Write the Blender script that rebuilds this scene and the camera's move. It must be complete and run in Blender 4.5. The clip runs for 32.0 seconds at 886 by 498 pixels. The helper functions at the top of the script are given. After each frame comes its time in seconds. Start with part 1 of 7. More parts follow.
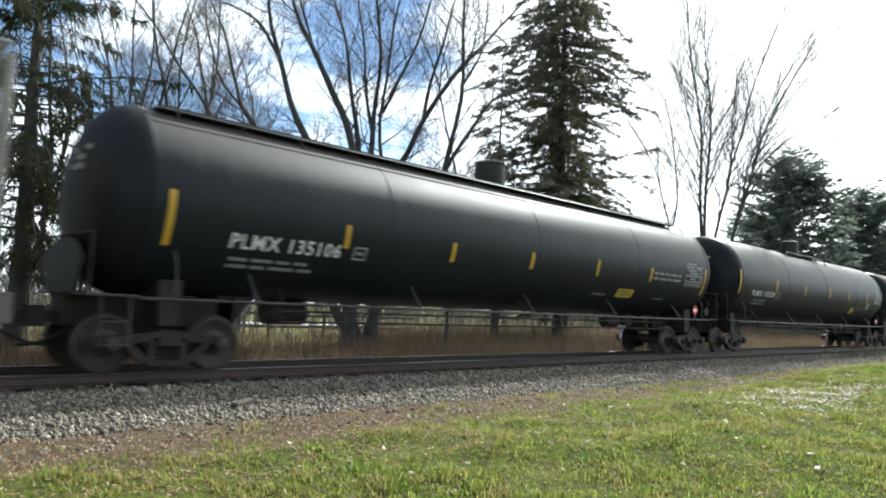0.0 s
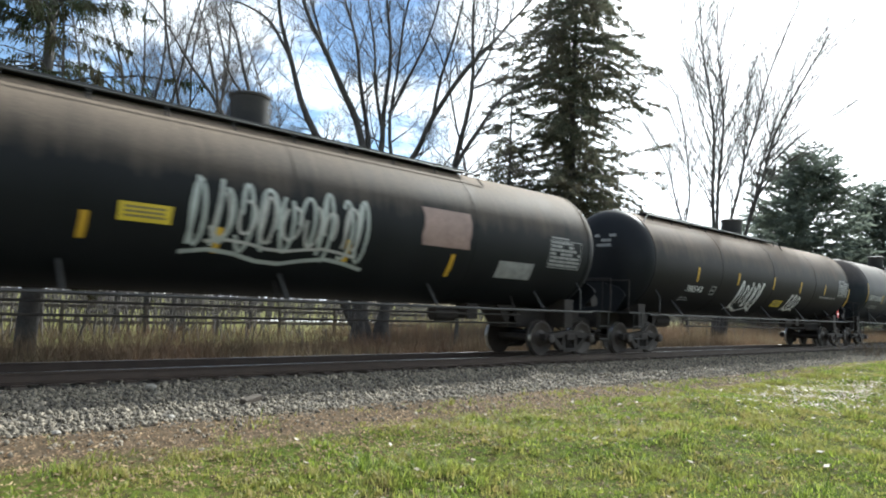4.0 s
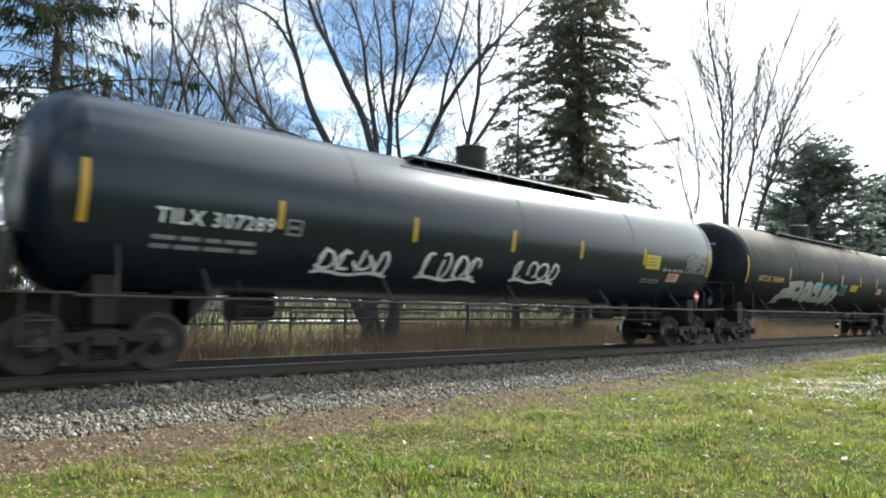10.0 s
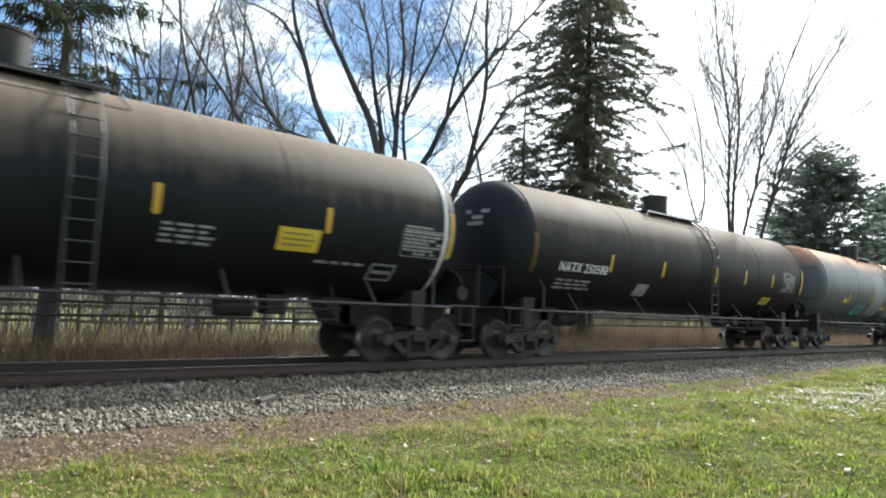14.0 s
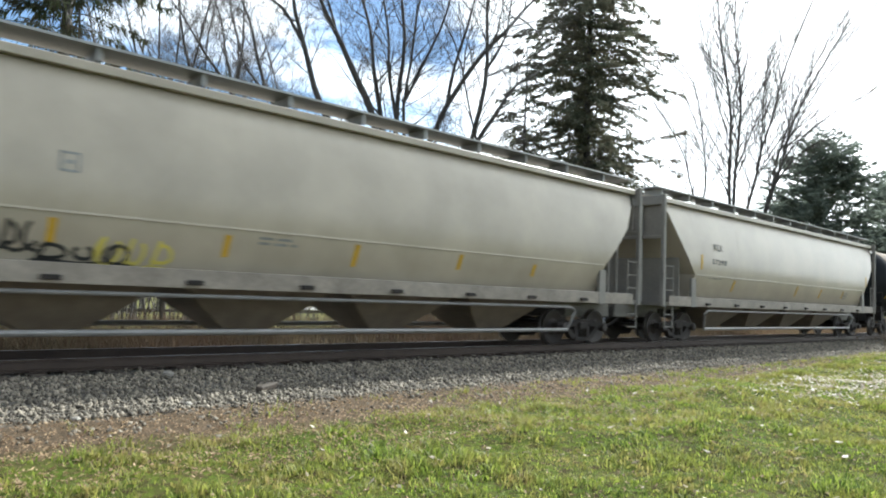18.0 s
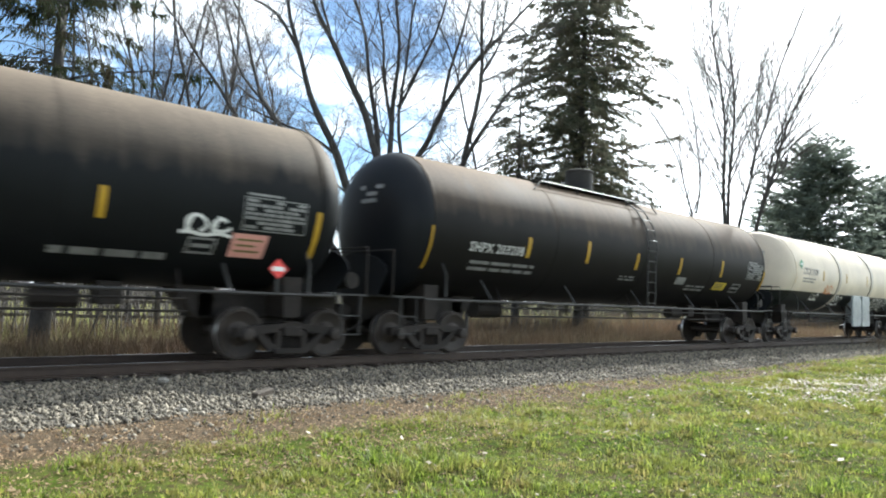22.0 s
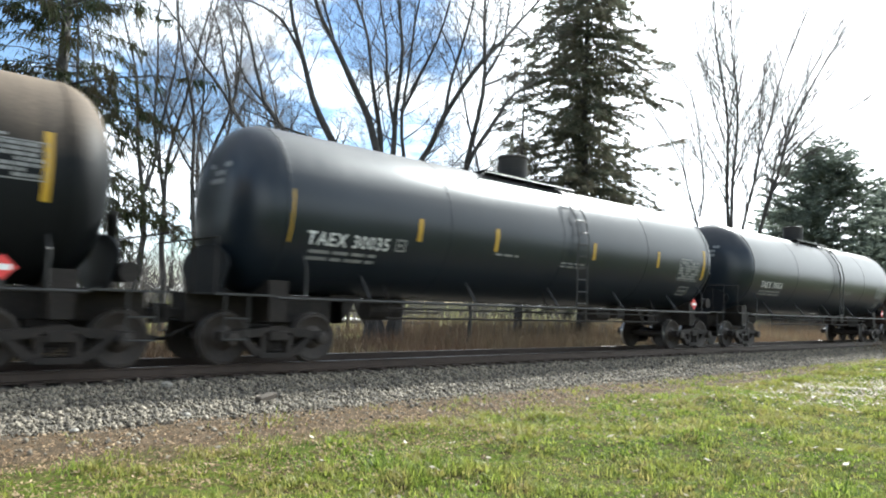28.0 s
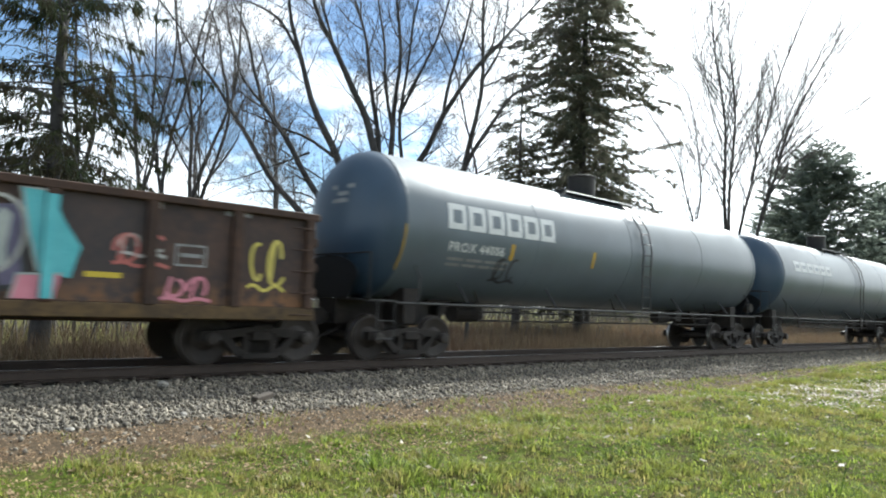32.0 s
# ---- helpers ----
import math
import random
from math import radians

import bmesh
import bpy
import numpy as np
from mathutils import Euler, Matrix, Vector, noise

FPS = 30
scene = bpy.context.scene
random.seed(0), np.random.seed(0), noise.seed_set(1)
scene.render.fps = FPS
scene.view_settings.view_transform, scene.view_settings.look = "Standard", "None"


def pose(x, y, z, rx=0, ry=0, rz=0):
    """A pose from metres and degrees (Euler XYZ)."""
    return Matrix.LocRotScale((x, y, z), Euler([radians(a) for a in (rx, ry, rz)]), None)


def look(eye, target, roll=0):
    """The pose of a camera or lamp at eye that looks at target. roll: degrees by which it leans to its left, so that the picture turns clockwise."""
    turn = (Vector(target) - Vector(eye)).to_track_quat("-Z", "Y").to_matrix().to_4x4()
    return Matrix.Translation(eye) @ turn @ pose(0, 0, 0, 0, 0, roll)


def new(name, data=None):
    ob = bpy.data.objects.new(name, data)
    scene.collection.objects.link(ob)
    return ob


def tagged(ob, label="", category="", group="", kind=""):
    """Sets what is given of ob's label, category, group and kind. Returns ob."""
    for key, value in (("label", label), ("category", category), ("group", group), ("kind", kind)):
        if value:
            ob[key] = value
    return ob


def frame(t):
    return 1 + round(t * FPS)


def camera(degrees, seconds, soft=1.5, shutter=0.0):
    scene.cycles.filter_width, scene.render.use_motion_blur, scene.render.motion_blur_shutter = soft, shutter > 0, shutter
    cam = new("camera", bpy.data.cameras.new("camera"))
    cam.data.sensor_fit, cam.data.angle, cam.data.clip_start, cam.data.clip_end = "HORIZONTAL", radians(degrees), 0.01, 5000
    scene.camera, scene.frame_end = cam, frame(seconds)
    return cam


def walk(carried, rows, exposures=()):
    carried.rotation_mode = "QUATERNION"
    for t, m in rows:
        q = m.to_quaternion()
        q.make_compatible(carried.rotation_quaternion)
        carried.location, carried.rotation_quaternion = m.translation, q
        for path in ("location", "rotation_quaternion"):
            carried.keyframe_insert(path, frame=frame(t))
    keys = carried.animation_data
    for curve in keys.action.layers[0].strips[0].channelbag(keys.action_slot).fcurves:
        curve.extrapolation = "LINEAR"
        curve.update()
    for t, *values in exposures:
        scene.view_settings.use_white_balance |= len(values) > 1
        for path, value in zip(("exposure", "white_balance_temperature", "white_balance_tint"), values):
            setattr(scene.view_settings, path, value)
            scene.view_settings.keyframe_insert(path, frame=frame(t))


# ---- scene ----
cam = camera(65.958, 32.0, soft=1.95, shutter=0.25)
PATH = [
    (0, (-0.042, 0.019, 1.638), (13.755, 14.39, 3.408), 2.237),
    (0.5, (-0.039, 0.016, 1.638), (13.747, 14.397, 3.408), 2.232),
    (1, (-0.042, 0.026, 1.638), (13.747, 14.407, 3.389), 2.384),
    (1.5, (-0.041, 0.032, 1.635), (13.74, 14.421, 3.379), 2.254),
    (2, (-0.036, -0.013, 1.646), (13.71, 14.413, 3.359), 2.032),
    (2.5, (-0.013, -0.021, 1.642), (13.689, 14.446, 3.355), 2.137),
    (3, (0.006, -0.031, 1.644), (13.639, 14.504, 3.338), 2.262),
    (3.5, (0.006, -0.028, 1.64), (13.596, 14.549, 3.326), 2.254),
    (5.5, (0.002, -0.019, 1.642), (13.48, 14.67, 3.247), 2.249),
    (6, (0.009, -0.01, 1.636), (13.474, 14.694, 3.211), 2.272),
    (6.5, (0.008, -0.005, 1.637), (13.464, 14.708, 3.209), 2.001),
    (7, (0.004, -0.011, 1.644), (13.446, 14.715, 3.206), 1.813),
    (7.5, (0.004, -0.017, 1.637), (13.43, 14.722, 3.217), 1.697),
    (8, (0.005, -0.026, 1.634), (13.418, 14.726, 3.21), 1.765),
    (8.5, (-0.005, -0.012, 1.633), (13.401, 14.745, 3.218), 1.328),
    (9, (0.003, -0.01, 1.64), (13.386, 14.769, 3.218), 1.494),
    (9.5, (0.008, -0.016, 1.639), (13.372, 14.779, 3.218), 1.482),
    (10, (0.001, 0.004, 1.633), (13.373, 14.791, 3.229), 1.361),
    (10.5, (-0.001, -0.02, 1.632), (13.358, 14.778, 3.233), 1.5),
    (11, (-0.003, -0.003, 1.643), (13.365, 14.787, 3.242), 1.648),
    (11.5, (0.001, -0.011, 1.64), (13.371, 14.776, 3.245), 1.777),
    (12, (0.001, -0.012, 1.633), (13.376, 14.77, 3.248), 1.671),
    (12.5, (0.005, -0.003, 1.631), (13.376, 14.78, 3.271), 1.806),
    (13, (-0.001, -0.016, 1.64), (13.33, 14.8, 3.306), 2.39),
    (13.5, (0.001, 0.005, 1.638), (13.311, 14.839, 3.311), 1.99),
    (14, (0.001, 0.006, 1.641), (13.277, 14.87, 3.313), 2.313),
    (14.5, (0.006, 0.005, 1.637), (13.274, 14.88, 3.281), 2.109),
    (16.5, (0.009, -0.004, 1.632), (13.27, 14.886, 3.195), 2.15),
    (17, (0.008, 0.005, 1.638), (13.283, 14.9, 3.027), 2.393),
    (17.5, (0.011, -0.01, 1.642), (13.292, 14.884, 2.979), 2.332),
    (18, (0.004, 0.004, 1.641), (13.299, 14.887, 2.961), 2.337),
    (18.5, (0.007, -0.004, 1.637), (13.31, 14.868, 2.998), 2.236),
    (19, (0.004, -0.012, 1.637), (13.33, 14.827, 3.117), 2.195),
    (19.5, (0.009, 0.005, 1.64), (13.362, 14.82, 3.124), 1.662),
    (20, (0.013, -0.002, 1.635), (13.352, 14.826, 3.114), 1.841),
    (20.5, (0.007, -0.011, 1.643), (13.349, 14.816, 3.098), 2.168),
    (21, (0.005, -0.009, 1.643), (13.358, 14.809, 3.101), 2.103),
    (21.5, (0.013, -0.002, 1.644), (13.368, 14.814, 3.103), 2.153),
    (22, (-0.001, -0.003, 1.639), (13.377, 14.79, 3.117), 2.095),
    (22.5, (0.008, -0.005, 1.639), (13.382, 14.793, 3.118), 2.019),
    (23, (0.007, -0.022, 1.639), (13.375, 14.778, 3.129), 1.79),
    (23.5, (-0.002, 0.001, 1.633), (13.384, 14.785, 3.131), 1.807),
    (24, (0.004, -0.007, 1.638), (13.379, 14.787, 3.132), 2.113),
    (24.5, (0.007, 0.005, 1.635), (13.38, 14.802, 3.12), 2.025),
    (25, (0.009, 0.001, 1.635), (13.385, 14.795, 3.123), 2.158),
    (25.5, (0.007, 0.001, 1.635), (13.381, 14.796, 3.135), 2.218),
    (27.5, (0.006, 0.015, 1.634), (13.331, 14.845, 3.216), 1.843),
    (28, (-0, -0, 1.645), (13.303, 14.851, 3.222), 2.035),
    (28.5, (0.005, 0.001, 1.645), (13.304, 14.855, 3.227), 2.152),
    (29, (0.009, -0.007, 1.633), (13.288, 14.863, 3.225), 2.016),
    (29.5, (0.007, -0.011, 1.635), (13.277, 14.868, 3.227), 1.754),
    (30, (0.01, 0.012, 1.636), (13.278, 14.892, 3.224), 1.683),
    (30.5, (0.006, -0.005, 1.644), (13.268, 14.883, 3.212), 1.748),
    (31, (0, 0, 1.636), (13.28, 14.873, 3.211), 1.933),
    (31.5, (0.004, -0.01, 1.638), (13.294, 14.852, 3.226), 2.152),
    (32, (0.004, -0.004, 1.626), (13.355, 14.798, 3.254), 2.246),]
walk(cam, [(t, look(eye, aim, roll)) for t, eye, aim, roll in PATH], [(t, stops, 6120, 4) for t, stops in ((0, 0.98), (3, 1.0), (6, 1.08), (14, 1.13), (20, 1.13), (22, 1.24), (24.1, 1.26), (25, 1.07), (25.5, 1.07), (28, 1.28), (29.3, 1.2), (31, 1.0), (32, 1.0))])

# ---- light ----
SUN_EL, SUN_AZ = 37.0, 76.5          # degrees; azimuth from +y towards +x
world = bpy.data.worlds.new("sky")
scene.world = world
world.use_nodes = True
wn, wl = world.node_tree.nodes, world.node_tree.links
wn.clear()
w_out = wn.new("ShaderNodeOutputWorld")
w_bg = wn.new("ShaderNodeBackground")
w_sky = wn.new("ShaderNodeTexSky")
w_sky.sky_type, w_sky.sun_disc = "NISHITA", False
w_sky.sun_elevation, w_sky.sun_rotation = radians(SUN_EL), radians(SUN_AZ)
w_sky.dust_density, w_sky.ozone_density = 0.25, 2.0
w_tc = wn.new("ShaderNodeTexCoord")
w_map = wn.new("ShaderNodeMapping")
w_map.inputs["Scale"].default_value = (1.0, 1.0, 2.4)
w_map.inputs["Location"].default_value = (0.3, 0.1, 0.2)
w_noise = wn.new("ShaderNodeTexNoise")
w_noise.inputs["Scale"].default_value, w_noise.inputs["Detail"].default_value = 3.2, 7.0
w_noise.inputs["Roughness"].default_value = 0.58
w_ramp = wn.new("ShaderNodeValToRGB")
w_ramp.color_ramp.elements[0].position, w_ramp.color_ramp.elements[1].position = 0.49, 0.62
# a bank of thin cloud, lit from behind, spreads round the sun and on past it
se, sa = radians(SUN_EL), radians(SUN_AZ)
sun_way = Vector((math.cos(se) * math.sin(sa), math.cos(se) * math.cos(sa), math.sin(se)))
bank_way = Vector((math.cos(se) * math.sin(sa + 0.25), math.cos(se) * math.cos(sa + 0.25), math.sin(se)))
w_dot = wn.new("ShaderNodeVectorMath")
w_dot.operation = "DOT_PRODUCT"
w_dot.inputs[1].default_value = bank_way
w_near = wn.new("ShaderNodeMapRange")
w_near.interpolation_type = "SMOOTHSTEP"
w_near.inputs["From Min"].default_value, w_near.inputs["From Max"].default_value = 0.68, 0.93
w_thick = wn.new("ShaderNodeMath")
w_thick.operation = "MULTIPLY_ADD"
w_thick.inputs[1].default_value = 0.30
w_tint = wn.new("ShaderNodeMixRGB")
w_tint.inputs["Color1"].default_value = (12.0, 12.3, 12.8, 1)
w_tint.inputs["Color2"].default_value = (19.0, 19.0, 19.0, 1)
w_mix = wn.new("ShaderNodeMixRGB")
wl.new(w_tc.outputs["Generated"], w_map.inputs["Vector"])
wl.new(w_tc.outputs["Generated"], w_dot.inputs[0])
wl.new(w_dot.outputs["Value"], w_near.inputs["Value"])
wl.new(w_map.outputs["Vector"], w_noise.inputs["Vector"])
wl.new(w_near.outputs["Result"], w_thick.inputs[0])
wl.new(w_noise.outputs["Fac"], w_thick.inputs[2])
# cloud also stacks up towards the horizon
w_sep = wn.new("ShaderNodeSeparateXYZ")
w_low = wn.new("ShaderNodeMapRange")
w_low.interpolation_type = "SMOOTHSTEP"
w_low.inputs["From Min"].default_value, w_low.inputs["From Max"].default_value = 0.42, 0.15
w_stack = wn.new("ShaderNodeMath")
w_stack.operation = "MULTIPLY_ADD"
w_stack.inputs[1].default_value = 0.075
wl.new(w_tc.outputs["Generated"], w_sep.inputs[0])
wl.new(w_sep.outputs["Z"], w_low.inputs["Value"])
wl.new(w_low.outputs["Result"], w_stack.inputs[0])
wl.new(w_thick.outputs["Value"], w_stack.inputs[2])
wl.new(w_stack.outputs["Value"], w_ramp.inputs["Fac"])
wl.new(w_near.outputs["Result"], w_tint.inputs["Fac"])
wl.new(w_tint.outputs["Color"], w_mix.inputs["Color2"])
wl.new(w_ramp.outputs["Color"], w_mix.inputs["Fac"])
wl.new(w_sky.outputs["Color"], w_mix.inputs["Color1"])
wl.new(w_mix.outputs["Color"], w_bg.inputs["Color"])
w_bg.inputs["Strength"].default_value = 0.085
wl.new(w_bg.outputs["Background"], w_out.inputs["Surface"])

sun = new("sun", bpy.data.lights.new("sun", "SUN"))
sun.data.energy, sun.data.angle, sun.data.color = 5.0, radians(0.53), (1.0, 0.975, 0.935)
sun.matrix_world = look(sun_way * 60, (0, 0, 0))

# ---- materials ----
TRACK_Y, RAIL_Z = 12.17, 0.45        # the track's centre line and the top of its rails


def tree_of(name):
    m = bpy.data.materials.new(name)
    m.use_nodes = True
    nt = m.node_tree
    return m, nt, nt.nodes["Principled BSDF"]


def add(nt, kind, **values):
    n = nt.nodes.new(kind)
    for k, v in values.items():
        n.inputs[k].default_value = v
    return n


def noise_at(nt, coord, scale, detail=4.0, rough=0.55):
    n = add(nt, "ShaderNodeTexNoise", Scale=scale, Detail=detail, Roughness=rough)
    nt.links.new(coord, n.inputs["Vector"])
    return n.outputs["Fac"]


def ramp(nt, fac, lo, hi):
    r = nt.nodes.new("ShaderNodeMapRange")
    r.inputs["From Min"].default_value, r.inputs["From Max"].default_value = lo, hi
    nt.links.new(fac, r.inputs["Value"])
    return r.outputs["Result"]


def mixed(nt, fac, a, b):
    m = nt.nodes.new("ShaderNodeMixRGB")
    for key, v in (("Fac", fac), ("Color1", a), ("Color2", b)):
        if isinstance(v, (int, float)):
            m.inputs[key].default_value = v
        elif isinstance(v, tuple):
            m.inputs[key].default_value = (*v, 1)
        else:
            nt.links.new(v, m.inputs[key])
    return m.outputs["Color"]


def math_of(nt, op, a, b):
    m = nt.nodes.new("ShaderNodeMath")
    m.operation = op
    for i, v in enumerate((a, b)):
        if isinstance(v, (int, float)):
            m.inputs[i].default_value = v
        else:
            nt.links.new(v, m.inputs[i])
    return m.outputs[0]


def bumped(nt, bsdf, height, strength, distance):
    b = nt.nodes.new("ShaderNodeBump")
    b.inputs["Strength"].default_value, b.inputs["Distance"].default_value = strength, distance
    nt.links.new(height, b.inputs["Height"])
    nt.links.new(b.outputs["Normal"], bsdf.inputs["Normal"])


def surf(name, a, b, rough=0.6, metal=0.0, scale=3.0, fine=40.0, bump=0.3, dist=0.004, island=0.0):
    """A worn surface: two colours mixed by a coarse and a fine noise, with relief."""
    m, nt, bsdf = tree_of(name)
    tc = nt.nodes.new("ShaderNodeTexCoord").outputs["Object"]
    coarse, grain = noise_at(nt, tc, scale), noise_at(nt, tc, fine)
    f = math_of(nt, "ADD", math_of(nt, "MULTIPLY", ramp(nt, coarse, 0.3, 0.7), 0.6), math_of(nt, "MULTIPLY", ramp(nt, grain, 0.3, 0.7), 0.4))
    if island:
        g = nt.nodes.new("ShaderNodeNewGeometry")
        f = math_of(nt, "ADD", math_of(nt, "MULTIPLY", f, 1 - island), math_of(nt, "MULTIPLY", g.outputs["Random Per Island"], island))
    nt.links.new(mixed(nt, f, a, b), bsdf.inputs["Base Color"])
    bsdf.inputs["Roughness"].default_value, bsdf.inputs["Metallic"].default_value = rough, metal
    bsdf.inputs["Specular IOR Level"].default_value = 0.5 if rough < 0.7 else 0.35
    if bump:
        bumped(nt, bsdf, grain, bump, dist)
    return m


def tank_paint(name, base, dust, low, high, rough=0.38, amount=1.0, streak=0.5, coat=0.0, gloss=0.28, lower=None):
    """Tank paint with road dust that has settled on the upper side, with streaks running down it. low, high: where the dust starts and is full."""
    m, nt, bsdf = tree_of(name)
    tc = nt.nodes.new("ShaderNodeTexCoord").outputs["Object"]
    sep = nt.nodes.new("ShaderNodeSeparateXYZ")
    nt.links.new(tc, sep.inputs[0])
    mp = nt.nodes.new("ShaderNodeMapping")
    mp.inputs["Scale"].default_value = (2.6, 0.25, 0.25)
    nt.links.new(tc, mp.inputs["Vector"])
    drips = noise_at(nt, mp.outputs["Vector"], 1.6, 5.0, 0.6)
    coarse, grain = noise_at(nt, tc, 0.7, 5.0), noise_at(nt, tc, 25.0, 3.0)
    hz = math_of(nt, "ADD", sep.outputs["Z"], math_of(nt, "MULTIPLY", math_of(nt, "SUBTRACT", drips, 0.5), streak * 1.3))
    hz = math_of(nt, "ADD", hz, math_of(nt, "MULTIPLY", math_of(nt, "SUBTRACT", coarse, 0.5), 0.9))
    fac = math_of(nt, "MULTIPLY", ramp(nt, hz, low, high), math_of(nt, "MULTIPLY", math_of(nt, "ADD", grain, 0.5), amount))
    col = mixed(nt, fac, mixed(nt, ramp(nt, coarse, 0.3, 0.7), base, tuple(c * 1.35 + 0.002 for c in base)), dust)
    if lower:
        col = mixed(nt, math_of(nt, "LESS_THAN", sep.outputs["Z"], lower[1]), col, lower[0])
    nt.links.new(col, bsdf.inputs["Base Color"])
    rg = math_of(nt, "ADD", rough, math_of(nt, "MULTIPLY", fac, 0.45))
    nt.links.new(rg, bsdf.inputs["Roughness"])
    bsdf.inputs["Coat Weight"].default_value = coat
    bsdf.inputs["Specular IOR Level"].default_value = 0.5 if coat else gloss
    bumped(nt, bsdf, grain, 0.12, 0.004)
    return m


def leafy(name, a, b, rough=0.7, through_light=0.3, dry=None, patch=1.6, gloss=0.35, dry_from=0.42, tint=None):
    """Leaves and needles: two greens picked leaf by leaf, drier in patches, with light passing through."""
    m, nt, bsdf = tree_of(name)
    g = nt.nodes.new("ShaderNodeNewGeometry")
    col = mixed(nt, g.outputs["Random Per Island"], a, b)
    if tint:
        field = noise_at(nt, g.outputs["Position"], 0.55, 4.0, 0.6)
        col = mixed(nt, math_of(nt, "MULTIPLY", ramp(nt, field, 0.42, 0.60), 0.65), col, tint)
    if dry:
        wide = noise_at(nt, g.outputs["Position"], patch, 5.0, 0.65)
        col = mixed(nt, ramp(nt, wide, dry_from, dry_from + 0.22), col, dry)
    nt.links.new(col, bsdf.inputs["Base Color"])
    bsdf.inputs["Roughness"].default_value = rough
    bsdf.inputs["Specular IOR Level"].default_value = gloss
    if through_light:
        tr = nt.nodes.new("ShaderNodeBsdfTranslucent")
        mx = nt.nodes.new("ShaderNodeMixShader")
        mx.inputs[0].default_value = through_light
        nt.links.new(col, tr.inputs["Color"])
        nt.links.new(bsdf.outputs[0], mx.inputs[1])
        nt.links.new(tr.outputs[0], mx.inputs[2])
        nt.links.new(mx.outputs[0], nt.nodes["Material Output"].inputs["Surface"])
    return m


M_RAIL = surf("rail steel", (0.03, 0.02, 0.015), (0.055, 0.037, 0.027), 0.6, 0.3, 4, 60)
M_RAILTOP = surf("polished rail head", (0.22, 0.21, 0.20), (0.32, 0.31, 0.30), 0.4, 1.0, 2, 30, 0.1)
M_TIE = surf("creosoted oak", (0.035, 0.027, 0.02), (0.085, 0.068, 0.052), 0.85, 0, 3, 30, 0.6, 0.01)
M_STONE = surf("ballast stone", (0.020, 0.017, 0.013), (0.29, 0.25, 0.19), 0.85, 0, 6, 50, 0.4, 0.004, island=0.75)
M_STEEL = surf("dusty truck steel", (0.006, 0.005, 0.0045), (0.028, 0.021, 0.0165), 0.75, 0.0, 3, 14)
M_WHEEL = surf("rusty wheel steel", (0.010, 0.0075, 0.006), (0.036, 0.025, 0.018), 0.65, 0.1, 5, 30)
M_TREAD = surf("bright wheel tread", (0.25, 0.24, 0.23), (0.4, 0.39, 0.37), 0.35, 1.0, 3, 40, 0.1)
M_YELLOW = surf("reflective yellow tape", (0.36, 0.20, 0.010), (0.50, 0.31, 0.022), 0.5, 0, 6, 60, 0.05)
M_PANEL_Y = surf("yellow placard", (0.42, 0.31, 0.015), (0.52, 0.39, 0.03), 0.5, 0, 6, 60, 0.05)
M_WHITE = surf("white stencil paint", (0.62, 0.62, 0.60), (0.78, 0.78, 0.76), 0.55, 0, 5, 60, 0.05)
M_DIMWHITE = surf("dusty white stencil", (0.12, 0.12, 0.117), (0.27, 0.27, 0.26), 0.6, 0, 5, 60, 0.05)
M_RED = surf("red placard", (0.55, 0.03, 0.03), (0.68, 0.07, 0.06), 0.5, 0, 6, 60, 0.05)
M_PINK = surf("pale red sticker", (0.60, 0.28, 0.24), (0.7, 0.36, 0.3), 0.5, 0, 6, 60, 0.05)
M_BARK = surf("grey bark", (0.030, 0.028, 0.026), (0.09, 0.083, 0.078), 0.9, 0, 3, 25, 0.8, 0.02)
M_TWIG = surf("twig bark", (0.05, 0.045, 0.042), (0.12, 0.106, 0.098), 0.9, 0, 3, 25, 0.0)
M_SPRUCE = leafy("spruce needles", (0.052, 0.062, 0.042), (0.15, 0.158, 0.108), 0.7, 0.5, dry=(0.15, 0.13, 0.092), patch=0.8, gloss=0.15)
M_DARKSPRUCE = leafy("dark spruce needles", (0.020, 0.030, 0.014), (0.075, 0.090, 0.042), 0.7, 0.45, dry=(0.07, 0.055, 0.034), patch=0.8, gloss=0.15)
M_PINE = leafy("pine needles", (0.10, 0.12, 0.10), (0.20, 0.23, 0.185), 0.6, 0.6)
M_GRASS = leafy("lawn grass", (0.038, 0.082, 0.011), (0.31, 0.38, 0.062), 0.5, 0.55, tint=(0.29, 0.265, 0.075), dry=(0.33, 0.26, 0.10), gloss=0.15, dry_from=0.48, patch=2.4)
M_WEED = leafy("dry weeds", (0.07, 0.052, 0.034), (0.21, 0.165, 0.10), 0.85, 0.35, dry=(0.14, 0.085, 0.055), patch=0.25)
# leaf colour raised to hold the sun glare on the lawn
M_PALELEAF = leafy("glare-pale leaves", (0.26, 0.20, 0.13), (0.55, 0.48, 0.38), 0.6, 0.3)
M_LEAF = leafy("fallen leaves", (0.11, 0.06, 0.03), (0.42, 0.30, 0.175), 0.75, 0.35)
M_FENCE = surf("weathered fence wood", (0.05, 0.042, 0.036), (0.11, 0.095, 0.08), 0.9)
M_LIME = surf("limestone", (0.17, 0.155, 0.13), (0.26, 0.24, 0.205), 0.85)
M_PALE = surf("pale concrete", (0.55, 0.54, 0.51), (0.66, 0.65, 0.62), 0.8)


